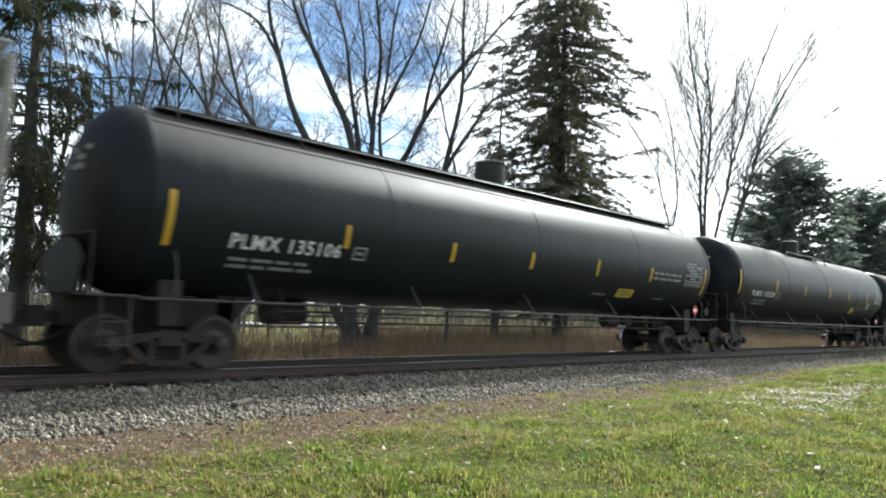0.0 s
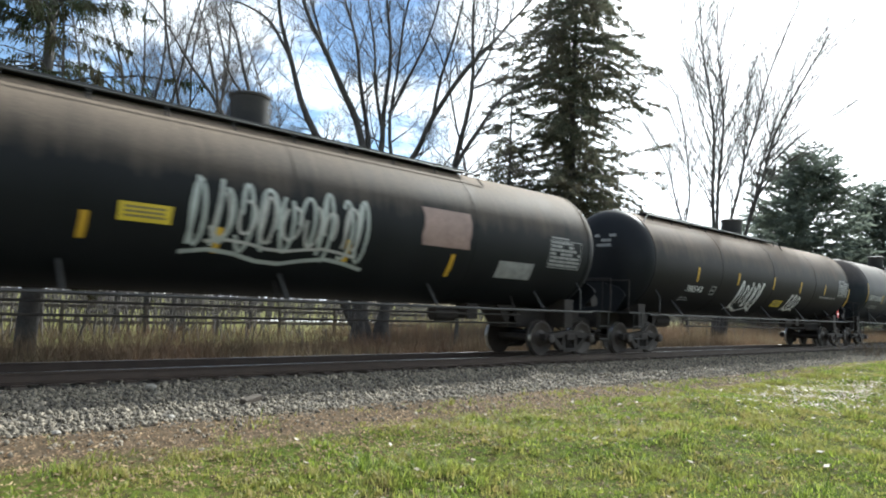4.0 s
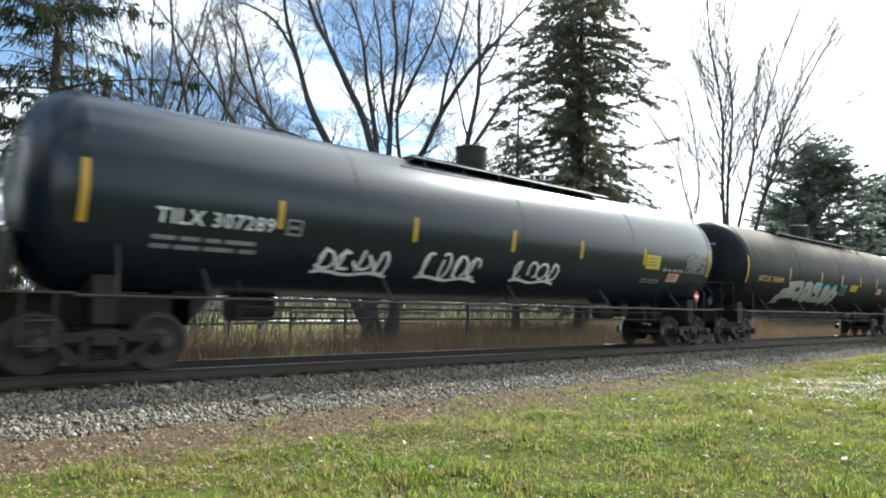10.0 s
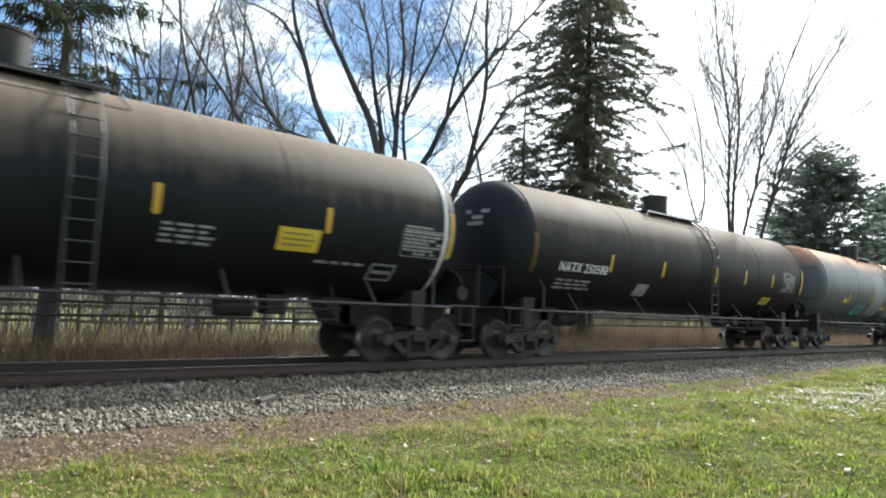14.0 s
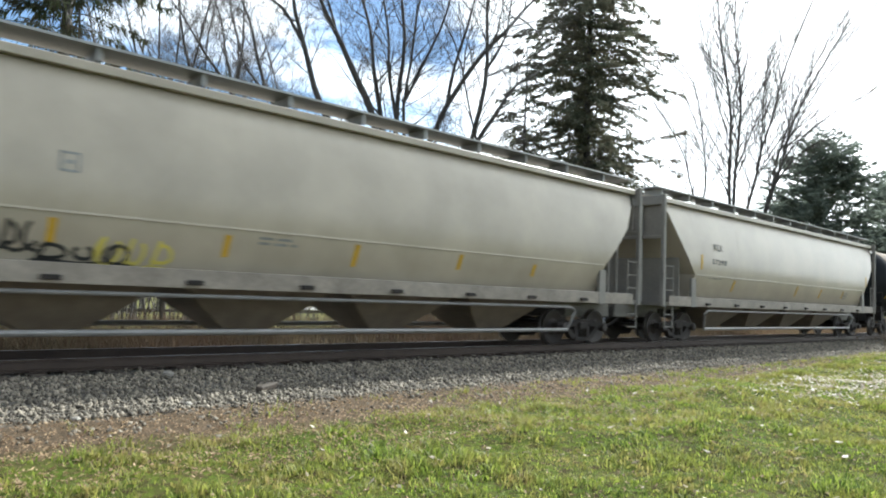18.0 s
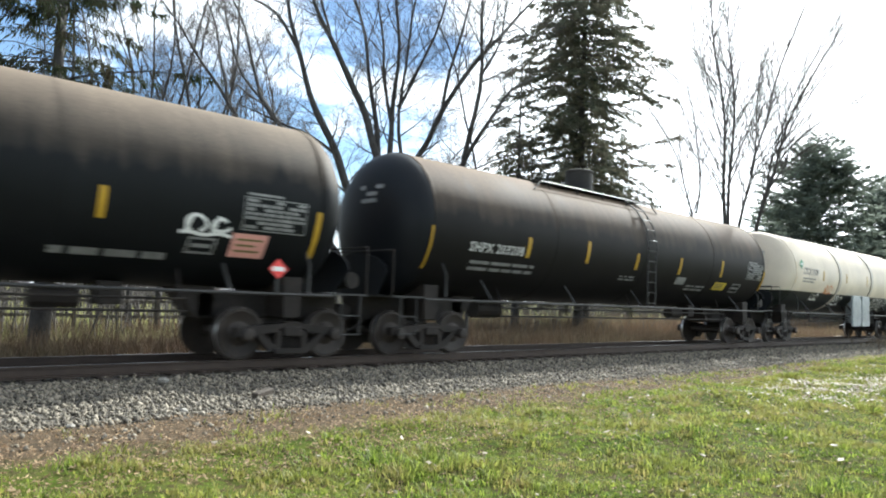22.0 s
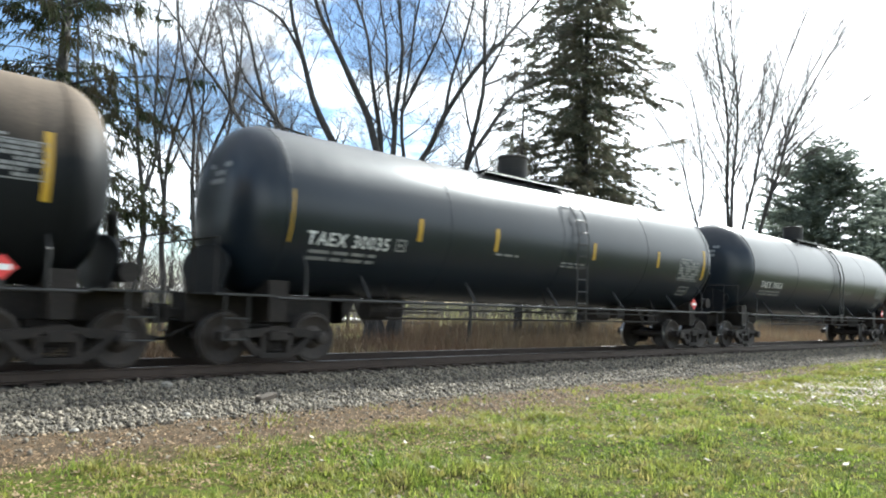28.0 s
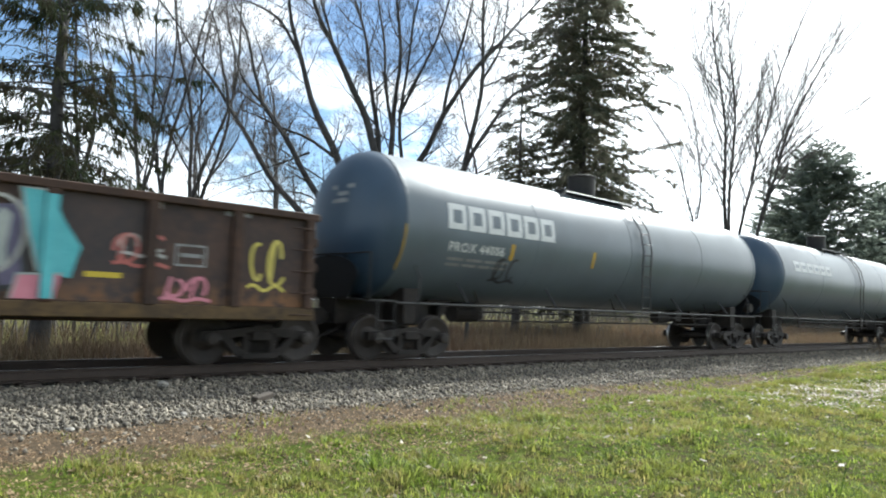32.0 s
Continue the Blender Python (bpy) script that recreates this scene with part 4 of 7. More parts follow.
def coupler_mesh():
    bm = bmesh.new()
    box(bm, -0.75, 0.0, -0.09, 0.09, 0.76, 0.94, 0.02)
    prism(bm, [(-0.05, 0.68), (0.20, 0.70), (0.26, 0.78), (0.26, 0.95), (0.18, 1.02), (-0.05, 1.02)], -0.17, 0.06)
    box(bm, 0.05, 0.22, 0.06, 0.17, 0.72, 0.98, 0.02)
    pipe(bm, [(-0.45, 0.28, 0.7), (-0.15, 0.3, 0.55), (0.1, 0.2, 0.42), (0.3, 0.02, 0.40)], 0.028, 8)
    return from_bm("coupler", bm, M_STEEL)


def couplers(car, x):
    put("coupler", shared("coupler", coupler_mesh), car, pose(-x, 0, 0, 0, 0, 180))
    put("coupler", shared("coupler", coupler_mesh), car, pose(x, 0, 0))


def on_tank(z, lift=0.004):
    """The y of the tank's near side at the height z."""
    return -math.sqrt(max((RAD + lift) ** 2 - (z - ZC) ** 2, 0.01))


def patch(car, name, mat, x0, x1, z0, z1, side=-1, lift=0.006, label="", slant=0.0, flat=None):
    """A thin painted or stuck-on panel that follows the tank's side."""
    bm = bmesh.new()
    n = max(1, int((z1 - z0) / 0.12))
    rows = []
    for k in range(n + 1):
        z = z0 + (z1 - z0) * k / n
        dx = slant * (z - z0)
        rows.append([[bm.verts.new((x + dx, side * -(flat - l if flat is not None else on_tank(z, l)), z)) for x in (x0, x1)] for l in (lift, lift - 0.005)])
    for a, b in zip(rows, rows[1:]):
        bm.faces.new((a[0][0], a[0][1], b[0][1], b[0][0]))
        for e in (0, 1):
            bm.faces.new((a[0][e], b[0][e], b[1][e], a[1][e]))
    for row in (rows[0], rows[-1]):
        bm.faces.new((row[0][0], row[0][1], row[1][1], row[1][0]))
    return part(name, bm, mat, car, label)


def tank_mesh(length, mat, head=None, split=None, tail=0.27):
    bm = bmesh.new()
    h, depth = length / 2, HEAD
    radii = (0.02, 0.22, 0.45, 0.65, 0.80, 0.89, 0.945, 0.98, 0.996, 1.0)
    prof = [(-h - depth * math.sqrt(1 - f ** 2.9), RAD * f) for f in radii]
    body = [(-h + length * k / 12, RAD) for k in range(1, 12)]
    lathe(bm, prof + body + [(-x - tail, r) for x, r in prof[::-1]], 56, "x", (0, 0, ZC))
    mats = [mat] + ([head or split] if head or split else [])
    me = from_bm("tank", bm, mats, 50)
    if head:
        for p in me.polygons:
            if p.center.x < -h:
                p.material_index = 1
    if split:
        for p in me.polygons:
            if p.center.z < 2.06:
                p.material_index = 1
    return me


def rung_mesh(mat=None):
    bm = bmesh.new()
    rod(bm, (-0.21, 0, 0), (0.21, 0, 0), 0.015, 6)
    return from_bm("rung", bm, mat or M_TRIM)


def tank_fittings(car, length, gap, trim, spec):
    """Sills, platforms, safety rails, ladder and the dome with its walkway."""
    h = length / 2
    end = h + gap / 2
    for s in (-1, 1):
        bm = bmesh.new()
        box(bm, s * (h - 2.0), s * (end - 0.35), -0.33, 0.33, 0.72, 1.22, 0.02)
        prism(bm, [(s * (h - 2.6), 1.5), (s * (h - 2.0), 0.72), (s * (h - 1.7), 0.72), (s * (h - 1.7), 1.5)], -0.33, 0.33)
        part("stub_sill", bm, M_STEEL, car)
        bm = bmesh.new()
        tc = s * (h - (1.75 - gap / 2))
        prism(bm, [(tc - 0.16, 0.76), (tc + 0.16, 0.76), (tc + 0.2, 1.50), (tc - 0.2, 1.50)], -1.0, 1.0)
        part("body_bolster", bm, M_STEEL, car)
        bm = bmesh.new()
        ex = s * (end - 0.38)
        box(bm, min(ex, s * (h + 0.1)), max(ex, s * (h + 0.1)), -1.45, 1.45, 1.20, 1.235)
        part("end_platform", bm, trim, car)
        bm = bmesh.new()
        pipe(bm, [(ex, -1.4, 1.23), (ex, -1.4, 2.15), (ex, 1.4, 2.15), (ex, 1.4, 1.23)], 0.018)
        for y in (-0.5, 0.5):
            rod(bm, (ex, y, 1.23), (ex, y, 2.15), 0.014, 6)
        part("end_railing", bm, M_STEEL, car)
        for q in (-1, 1):
            bm = bmesh.new()
            sx = s * (end - 0.55)
            for xx in (sx, sx - s * 0.42):
                rod(bm, (xx, q * 1.46, 0.45), (xx, q * 1.46, 1.22), 0.014, 6)
            for z in (0.47, 0.82):
                rod(bm, (sx, q * 1.46, z), (sx - s * 0.42, q * 1.46, z), 0.016, 6)
            part("corner_step", bm, trim, car)
            bm = bmesh.new()
            px = s * (h - 0.45)
            rod(bm, (px, q * 1.47, 1.18), (px, q * 1.47, 1.75), 0.022, 8)
            rod(bm, (px, q * 1.47, 1.72), (px, q * 1.30, 2.0), 0.018, 6)
            part("grab_post", bm, trim, car)
    for q in (-1, 1):
        bm = bmesh.new()
        rod(bm, (-h - 0.1, q * 1.45, 1.18), (h + 0.1, q * 1.45, 1.18), 0.028, 8)
        part("safety_rail", bm, trim, car, "thin steel side rail")
        n = 5
        for k in range(n):
            x = -h + 1.9 + (length - 3.8) * k / (n - 1)
            bm = bmesh.new()
            rod(bm, (x, q * 1.45, 1.18), (x, q * 1.02, 1.72), 0.03, 6)
            part("rail_bracket", bm, trim, car)
    # brake gear and pipe
    bm = bmesh.new()
    rod(bm, (h - 4.6, -0.25, 1.02), (h - 3.9, -0.25, 1.02), 0.17, 12)
    box(bm, h - 3.7, h - 3.3, -0.5, -0.1, 0.92, 1.3, 0.02)
    rod(bm, (-h + 1.5, 0.2, 1.26), (h - 1.5, 0.2, 1.26), 0.022, 6)
    rod(bm, (-h + 3.0, 0.3, 1.0), (-h + 3.9, 0.3, 1.0), 0.24, 14)
    part("brake_gear", bm, M_STEEL, car)
    for z in (1.05, 0.85):
        bm = bmesh.new()
        rod(bm, (-h + 2.5, -1.15, z), (h - 2.5, -1.15, z), 0.021, 6)
        for x in (-h + 2.6, 0.0, h - 2.6):
            rod(bm, (x, -1.15, z), (x, -0.9, 1.55), 0.014, 5)
        part("brake_pipe", bm, M_STEEL, car, "thin dark pipe slung under the tank")
    bm = bmesh.new()
    for k, (y0, y1) in enumerate(() if spec.get("head") is P_HEAD else ((-0.65, 0.1), (-0.5, -0.15), (-0.5, 0.0))):
        z0 = ZC + 0.66 - 0.15 * k
        quad = []
        for y, z in ((y0, z0), (y1, z0), (y1, z0 + 0.09), (y0, z0 + 0.09)):
            f = math.hypot(y, z - ZC) / RAD
            quad.append(bm.verts.new((-h - HEAD * math.sqrt(1 - f ** 2.9) - 0.012, y, z)))
        bm.faces.new(quad)
    if bm.faces:
        tagged(part("head_print", bm, M_DIMWHITE, car), kind="stuff")
    for s in (-1, 1):
        bm = bmesh.new()
        lathe(bm, [(-0.04, RAD + 0.004), (-0.04, RAD + 0.012), (0.04, RAD + 0.012), (0.04, RAD + 0.004)], 56, "x", (s * h - (spec.get("tail", 0.27) if s > 0 else 0), 0, ZC))
        part("head_band", bm, spec.get("band", spec["paint"]), car)
    # plates that guard the lower half of each head
    for s in (-1, 1):
        if spec.get("head") is P_HEAD and s < 0:
            continue
        bm = bmesh.new()
        x = s * (h + HEAD + (0.05 if s > 0 else 0.03)) - (spec.get("tail", 0.27) if s > 0 else 0)
        high = 2.45 if s > 0 and spec["paint"] in (P_BLUE, P_GREY) else 1.7
        outline = [(-0.75, 1.24), (0.75, 1.24)] + [((1.25 if s > 0 else 1.05) * math.cos(a), high + 0.42 * math.sin(a)) for a in [math.pi * k / 10 for k in range(11)]]
        for xx in (x - 0.015, x + 0.015):
            bm.faces.new([bm.verts.new((xx, y, z)) for y, z in outline])
        vs = list(bm.verts)
        a, b = vs[:len(outline)], vs[len(outline):]
        for k in range(len(outline)):
            bm.faces.new((a[k], b[k], b[(k + 1) % len(a)], a[(k + 1) % len(a)]))
        part("head_shield", bm, P_DARKHEAD, car, "dark steel plate before the tank head")
        if s > 0:
            bm = bmesh.new()
            rod(bm, (x + 0.22, -1.05, 1.5), (x + 0.22, -0.3, 1.5), 0.16, 14)
            rod(bm, (x + 0.2, 0.2, 1.235), (x + 0.2, 0.2, 2.5), 0.05, 8)
            lathe(bm, [(x + 0.24, 0.22), (x + 0.24, 0.27), (x + 0.28, 0.27), (x + 0.28, 0.22)], 20, "x", (0, 0.2, 2.3))
            part("brake_stand", bm, M_STEEL, car, "dark brake cylinder and wheel on the end platform")
    if spec.get("no_dome"):
        return
    # dome
    dx, top = spec.get("dome", -0.25), ZC + RAD
    bm = bmesh.new()
    dh = 0.6
    lathe(bm, [(-0.15, 0.40), (dh, 0.40), (dh + 0.01, 0.42), (dh + 0.06, 0.42), (dh + 0.08, 0.38)], 20, "z", (dx, 0, top))
    part("dome", bm, P_DARKHEAD, car, "round valve housing on the tank top", smooth=35)
    w = spec.get("walk", 3.2)
    ladder_x = dx
    dx = dx + spec.get("walk_at", -0.3)
    for q in (-1, 1):
        bm = bmesh.new()
        box(bm, dx - w / 2, dx + w / 2, q * 0.66 - 0.22, q * 0.66 + 0.22, top - 0.085, top - 0.055)
        k = -w / 2 + 0.3
        while k < w / 2:
            rod(bm, (dx + k, q * 0.84, top - 0.07), (dx + k, q * 0.95, top - 0.36), 0.018, 6)
            k += 1.2
        part("walkway", bm, trim, car, "steel grating walkway on the tank top")
        bm = bmesh.new()
        pipe(bm, [(dx - w / 2 - 0.5, q * 1.08, top - 0.40), (dx - w / 2 - 0.1, q * 0.98, top - 0.14), (dx + w / 2 + 0.1, q * 0.98, top - 0.14), (dx + w / 2 + 0.3, q * 1.08, top - 0.40)], 0.018)
        part("walkway_rail", bm, trim, car)
    if spec.get("ladder", True):
        lx = ladder_x + spec.get("ladder_at", 0.9)
        for q in (-1, 1):
            bm = bmesh.new()
            zs = [1.18, 1.7, 2.3, 2.9, 3.5, 4.0, 4.35]
            pipe(bm, [(lx - 0.21, q * (on_tank(z, 0.10) if z > ZC else -1.66), z) for z in zs], 0.02)
            lad = part("ladder", bm, trim, car)
            bm = bmesh.new()
            pipe(bm, [(lx + 0.21, q * (on_tank(z, 0.10) if z > ZC else -1.66), z) for z in zs], 0.02)
            part("ladder_rail", bm, trim, lad)
            z = 1.3
            while z < 4.35:
                put("rung", shared("rung", rung_mesh), lad, pose(lx, q * (on_tank(z, 0.10) if z > ZC else -1.66), z))
                z += 0.3


def tank_car(spec):
    x0, x1, gap = spec["x0"], spec["x1"], spec["gap"]
    length = x1 - x0
    car = empty("tank_car", pose((x0 + x1) / 2, TRACK_Y, RAIL_Z), spec["label"], "tank car", "tank cars of the train")
    plain = P_DARKHEAD if spec["paint"] in (P_BLACK, P_DUSTY, P_BROWN) else None
    put("tank", tank_mesh(length, spec["paint"], spec.get("head", plain), spec.get("under_paint"), spec.get("tail", 0.27)), car)
    tank_fittings(car, length, gap, spec.get("trim", M_TRIM), spec)
    tc = length / 2 - (1.75 - gap / 2)
    bogie(car, -tc)
    bogie(car, tc)
    couplers(car, length / 2 + gap / 2 - 0.12)
    return car


def hopper_car(spec):
    x0, x1, gap = spec["x0"], spec["x1"], spec["gap"]
    length = x1 - x0
    h = length / 2
    paint = spec["paint"]
    car = empty("hopper_car", pose((x0 + x1) / 2, TRACK_Y, RAIL_Z), spec["label"], "hopper car", "covered hoppers of the train")
    # shell: rings of half length and half width by height
    bm = bmesh.new()
    rings = []
    for (z, hw), cut in zip(HOPPER_SIDE, (1.75, 1.75, 1.72, 1.25, 0.72, 0.38, 0.22, 0.18)):
        hl = h - cut
        rings.append([bm.verts.new((sx * hl, sy * hw, z)) for sx, sy in ((-1, -1), (1, -1), (1, 1), (-1, 1))])
    for a, b in zip(rings, rings[1:]):
        for i in range(4):
            bm.faces.new((a[i], a[(i + 1) % 4], b[(i + 1) % 4], b[i]))
    bm.faces.new(rings[0][::-1])
    bm.faces.new(rings[-1])
    part("shell", bm, paint, car, smooth=26)
    for k in range(7):
        x = (length - 4.4) * (k / 6 - 0.5)
        for q in (-1, 1):
            bm = bmesh.new()
            zs = (1.35, 1.75, 2.12, 2.6, 3.2, 3.8, 4.15)
            vs = [[bm.verts.new((xx, q * -on_hopper(z, l), z)) for xx in (x - 0.014, x + 0.014)] for z in zs for l in (0.004,)]
            for a, b in zip(vs, vs[1:]):
                bm.faces.new((a[0], a[1], b[1], b[0]))
            part("weld_seam", bm, paint, car)
    bm = bmesh.new()
    prism_pts = [(-1.30, 4.26), (-1.36, 4.36), (-0.9, 4.48), (0, 4.54), (0.9, 4.48), (1.36, 4.36), (1.30, 4.26)]
    a = [bm.verts.new((-h + 0.05, y, z)) for y, z in prism_pts]
    b = [bm.verts.new((h - 0.05, y, z)) for y, z in prism_pts]
    for i in range(len(a)):
        bm.faces.new((a[i], b[i], b[(i + 1) % len(a)], a[(i + 1) % len(a)]))
    bm.faces.new(a)
    bm.faces.new(b[::-1])
    part("roof", bm, paint, car)
    for q in (-1, 1):
        bm = bmesh.new()
        box(bm, -h + 0.3, h - 0.3, q * 1.50 - 0.05, q * 1.50 + 0.07 * q + 0.05, 1.12, 1.42, 0.01)
        sill = part("side_sill", bm, spec["grime"], car, "pale side sill")
        # dark ports along the sill, added as small dark boxes
        for k in range(8):
            x = (length - 5.2) * (k / 7 - 0.5)
            bm = bmesh.new()
            box(bm, x - 0.13, x + 0.13, q * 1.60 - 0.03, q * 1.60 + 0.03, 1.17, 1.25, 0.01)
            part("sill_port", bm, M_STEEL, sill, "small dark box standing for a port in the sill")
        bm = bmesh.new()
        y0 = q * 1.602
        box(bm, -h + 1.72, h - 1.72, y0 - 0.012, y0 + 0.012, 2.105, 2.14, 0.004)
        part("side_seam", bm, paint, car, "raised seam along the side")
        bm = bmesh.new()
        box(bm, -h + 0.1, h - 0.1, q * 1.36 - 0.06, q * 1.36 + 0.06, 4.22, 4.36, 0.01)
        part("top_rail", bm, paint, car)
        bm = bmesh.new()
        box(bm, -h - 0.05, h + 0.05, q * 0.95 - 0.36, q * 0.95 + 0.36, 4.64, 4.68)
        k = -h + 0.3
        while k < h:
            box(bm, k - 0.03, k + 0.03, q * 0.95 - 0.30, q * 0.95 + 0.30, 4.45, 4.64)
            k += 1.6
        part("roof_walkway", bm, M_GALV, car, "grey grating roof walkway")
        bm = bmesh.new()
        rod(bm, (-h + 2.9, q * 1.42, 1.0), (h - 2.9, q * 1.42, 1.0), 0.035, 8)
        rod(bm, (-h + 2.9, q * 1.30, 0.42), (h - 2.9, q * 1.30, 0.42), 0.05, 8)
        for s in (-1, 1):
            pipe(bm, [(s * (h - 2.9), q * 1.42, 1.0), (s * (h - 2.7), q * 1.42, 0.9), (s * (h - 2.9), q * 1.30, 0.42)], 0.035, 8)
        part("outlet_pipe", bm, M_PIPE, car, "pale discharge pipes")
        for s in (-1, 1):
            bm = bmesh.new()
            box(bm, s * h - 0.06, s * h + 0.06, q * 1.50 - 0.06, q * 1.50 + 0.06, 1.1, 4.42, 0.01)
            part("corner_post", bm, spec["ends"], car)
            bm = bmesh.new()
            lx = s * (h - 0.55)
            rod(bm, (lx, q * 1.52, 0.45 if s < 0 else 1.12), (lx, q * 1.52, 2.35), 0.025, 6)
            lad = part("ladder", bm, spec["ends"], car)
            bm = bmesh.new()
            rod(bm, (s * (h - 0.1), q * 1.52, 0.45), (s * (h - 0.1), q * 1.52, 2.35), 0.025, 6)
            part("ladder_rail", bm, spec["ends"], lad)
            for k in range(6):
                put("rung", shared("hopper rung", lambda: rung_mesh(spec["ends"])), lad, pose((lx + s * (h - 0.1)) / 2, q * 1.52, 0.5 + 0.36 * k))
            bm = bmesh.new()
            box(bm, s * (h - 1.75) - 0.14, s * (h - 1.75) + 0.14, q * 1.53 - 0.03, q * 1.53 + 0.06, 1.1, 2.0, 0.01)
            part("jacking_post", bm, spec["ends"], car)
    for s in (-1, 1):
        bm = bmesh.new()
        box(bm, s * h - 0.05, s * h + 0.05, -1.45, 1.45, 4.12, 4.40, 0.01)
        box(bm, s * h - 0.05, s * h + 0.05, -1.45, 1.45, 3.1, 3.2, 0.01)
        for y in (-0.75, 0.75):
            box(bm, s * h - 0.04, s * h + 0.04, y - 0.05, y + 0.05, 1.2, 4.15, 0.01)
        part("end_frame", bm, spec["ends"], car)
        bm = bmesh.new()
        box(bm, s * (h - 0.10) - 0.015, s * (h - 0.10) + 0.015, -1.36, 1.36, 3.22, 4.2)
        part("end_plate", bm, spec["ends"], car)
        bm = bmesh.new()
        box(bm, min(s * (h - 1.9), s * h), max(s * (h - 1.9), s * h), -1.5, 1.5, 1.12, 1.2)
        box(bm, min(s * (h - 3.2), s * (h + gap / 2 - 0.35)), max(s * (h - 3.2), s * (h + gap / 2 - 0.35)), -0.3, 0.3, 0.72, 1.2, 0.02)
        part("end_sill", bm, spec["ends"], car)
        bm = bmesh.new()
        box(bm, s * (h - 1.2) - 0.02, s * (h - 1.2) + 0.02, -1.35, 1.35, 1.2, 2.62)
        part("bulkhead", bm, spec["ends"], car)
        bm = bmesh.new()
        box(bm, -0.9 + s * (h - 2.65), s * (h - 2.65) + 0.9, -0.35, 0.35, 0.74, 1.0, 0.02)
        part("centre_plate", bm, M_STEEL, car)
    n = 4
    for k in range(n):
        cx = -h + 3.3 + (length - 6.6) * (k + 0.5) / n
        w = (length - 6.6) / n / 2 - 0.01
        bm = bmesh.new()
        v0 = [bm.verts.new((cx + sx * w, sy * 1.30, 1.31)) for sx, sy in ((-1, -1), (1, -1), (1, 1), (-1, 1))]
        v1 = [bm.verts.new((cx + sx * w * 0.62, sy * 0.85, 0.80)) for sx, sy in ((-1, -1), (1, -1), (1, 1), (-1, 1))]
        v2 = [bm.verts.new((cx + sx * w * 0.22, sy * 0.45, 0.36)) for sx, sy in ((-1, -1), (1, -1), (1, 1), (-1, 1))]
        for a, b in ((v0, v1), (v1, v2)):
            for i in range(4):
                bm.faces.new((a[i], a[(i + 1) % 4], b[(i + 1) % 4], b[i]))
        bm.faces.new(v2)
        part("discharge_hopper", bm, spec["under"], car)
    tc = h - 2.0 + (gap / 2 - 0.65)
    bogie(car, -tc)
    bogie(car, tc)
    couplers(car, h + gap / 2 - 0.12)
    return car


def gondola_car(spec):
    x0, x1, gap = spec["x0"], spec["x1"], spec["gap"]
    length = x1 - x0
    h = length / 2
    rust = spec["paint"]
    car = empty("gondola_car", pose((x0 + x1) / 2, TRACK_Y, RAIL_Z), spec["label"], "gondola car")
    bm = bmesh.new()
    box(bm, -h + 0.05, h - 0.05, -1.45, 1.45, 0.95, 1.1)
    box(bm, -h - 0.5, h + 0.5, -0.3, 0.3, 0.70, 0.95, 0.02)
    part("floor_frame", bm, rust, car)
    for x, rad, ln in ((-2.3, 0.17, 0.6), (1.0, 0.24, 1.0), (2.6, 0.15, 0.5)):
        bm = bmesh.new()
        rod(bm, (x - ln / 2, -0.95, 0.74), (x + ln / 2, -0.95, 0.74), rad, 14)
        box(bm, x - 0.05, x + 0.05, -1.0, -0.9, 0.74, 0.96)
        part("brake_tank", bm, M_STEEL, car, "dark air brake reservoir under the floor")
    bm = bmesh.new()
    rod(bm, (-h + 3.6, -0.9, 0.78), (h - 3.6, -0.9, 0.78), 0.025, 6)
    part("brake_pipe", bm, M_STEEL, car)
    for q in (-1, 1):
        bm = bmesh.new()
        box(bm, -h, h, q * 1.46 - 0.01, q * 1.46 + 0.01, 0.95, 2.6)
        part("side_sheet", bm, rust, car)
        for k in range(12):
            xa, xb = (-h + 0.12 + (length - 0.24) * m / 12 for m in (k, k + 1))
            bm = bmesh.new()
            box(bm, xa + 0.09, xb - 0.09, q * 1.475 - 0.004, q * 1.475 + 0.004, 1.03, 2.57)
            part("side_panel", bm, spec["panel"], car)
        bm = bmesh.new()
        box(bm, -h - 0.02, h + 0.02, q * 1.50 - 0.08, q * 1.50 + 0.08, 2.58, 2.71, 0.015)
        part("top_chord", bm, rust, car)
        bm = bmesh.new()
        box(bm, -h - 0.02, h + 0.02, q * 1.50 - 0.06, q * 1.50 + 0.06, 0.80, 1.02, 0.015)
        part("bottom_sill", bm, spec["sill"], car, "yellowed rusty side sill")
        n = 13
        for k in range(n):
            x = -h + 0.12 + (length - 0.24) * k / (n - 1)
            bm = bmesh.new()
            box(bm, x - 0.085, x + 0.085, q * 1.52 - 0.06, q * 1.52 + 0.06, 1.0, 2.6, 0.02)
            part("side_post", bm, rust, car)
    for s in (-1, 1):
        bm = bmesh.new()
        box(bm, s * h - 0.03, s * h + 0.03, -1.46, 1.46, 0.9, 2.6)
        end = part("end_wall", bm, rust, car)
        for z in (1.3, 1.75, 2.2):
            bm = bmesh.new()
            box(bm, s * (h + 0.05) - 0.06, s * (h + 0.05) + 0.06, -1.44, 1.44, z - 0.08, z + 0.08, 0.02)
            part("end_rib", bm, rust, end)
        bm = bmesh.new()
        box(bm, s * h - 0.07, s * h + 0.07, -1.55, 1.55, 2.58, 2.70, 0.015)
        part("end_chord", bm, rust, end)
        for k in range(5):
            put("grab_iron", shared("gondola rung", lambda: rung_mesh(rust)), car, pose(s * (h - 0.29), -1.60, 0.9 + 0.38 * k))
    tc = h - 1.75 + gap / 2
    bogie(car, -tc)
    bogie(car, tc)
    couplers(car, h + gap / 2 - 0.12)
    return car


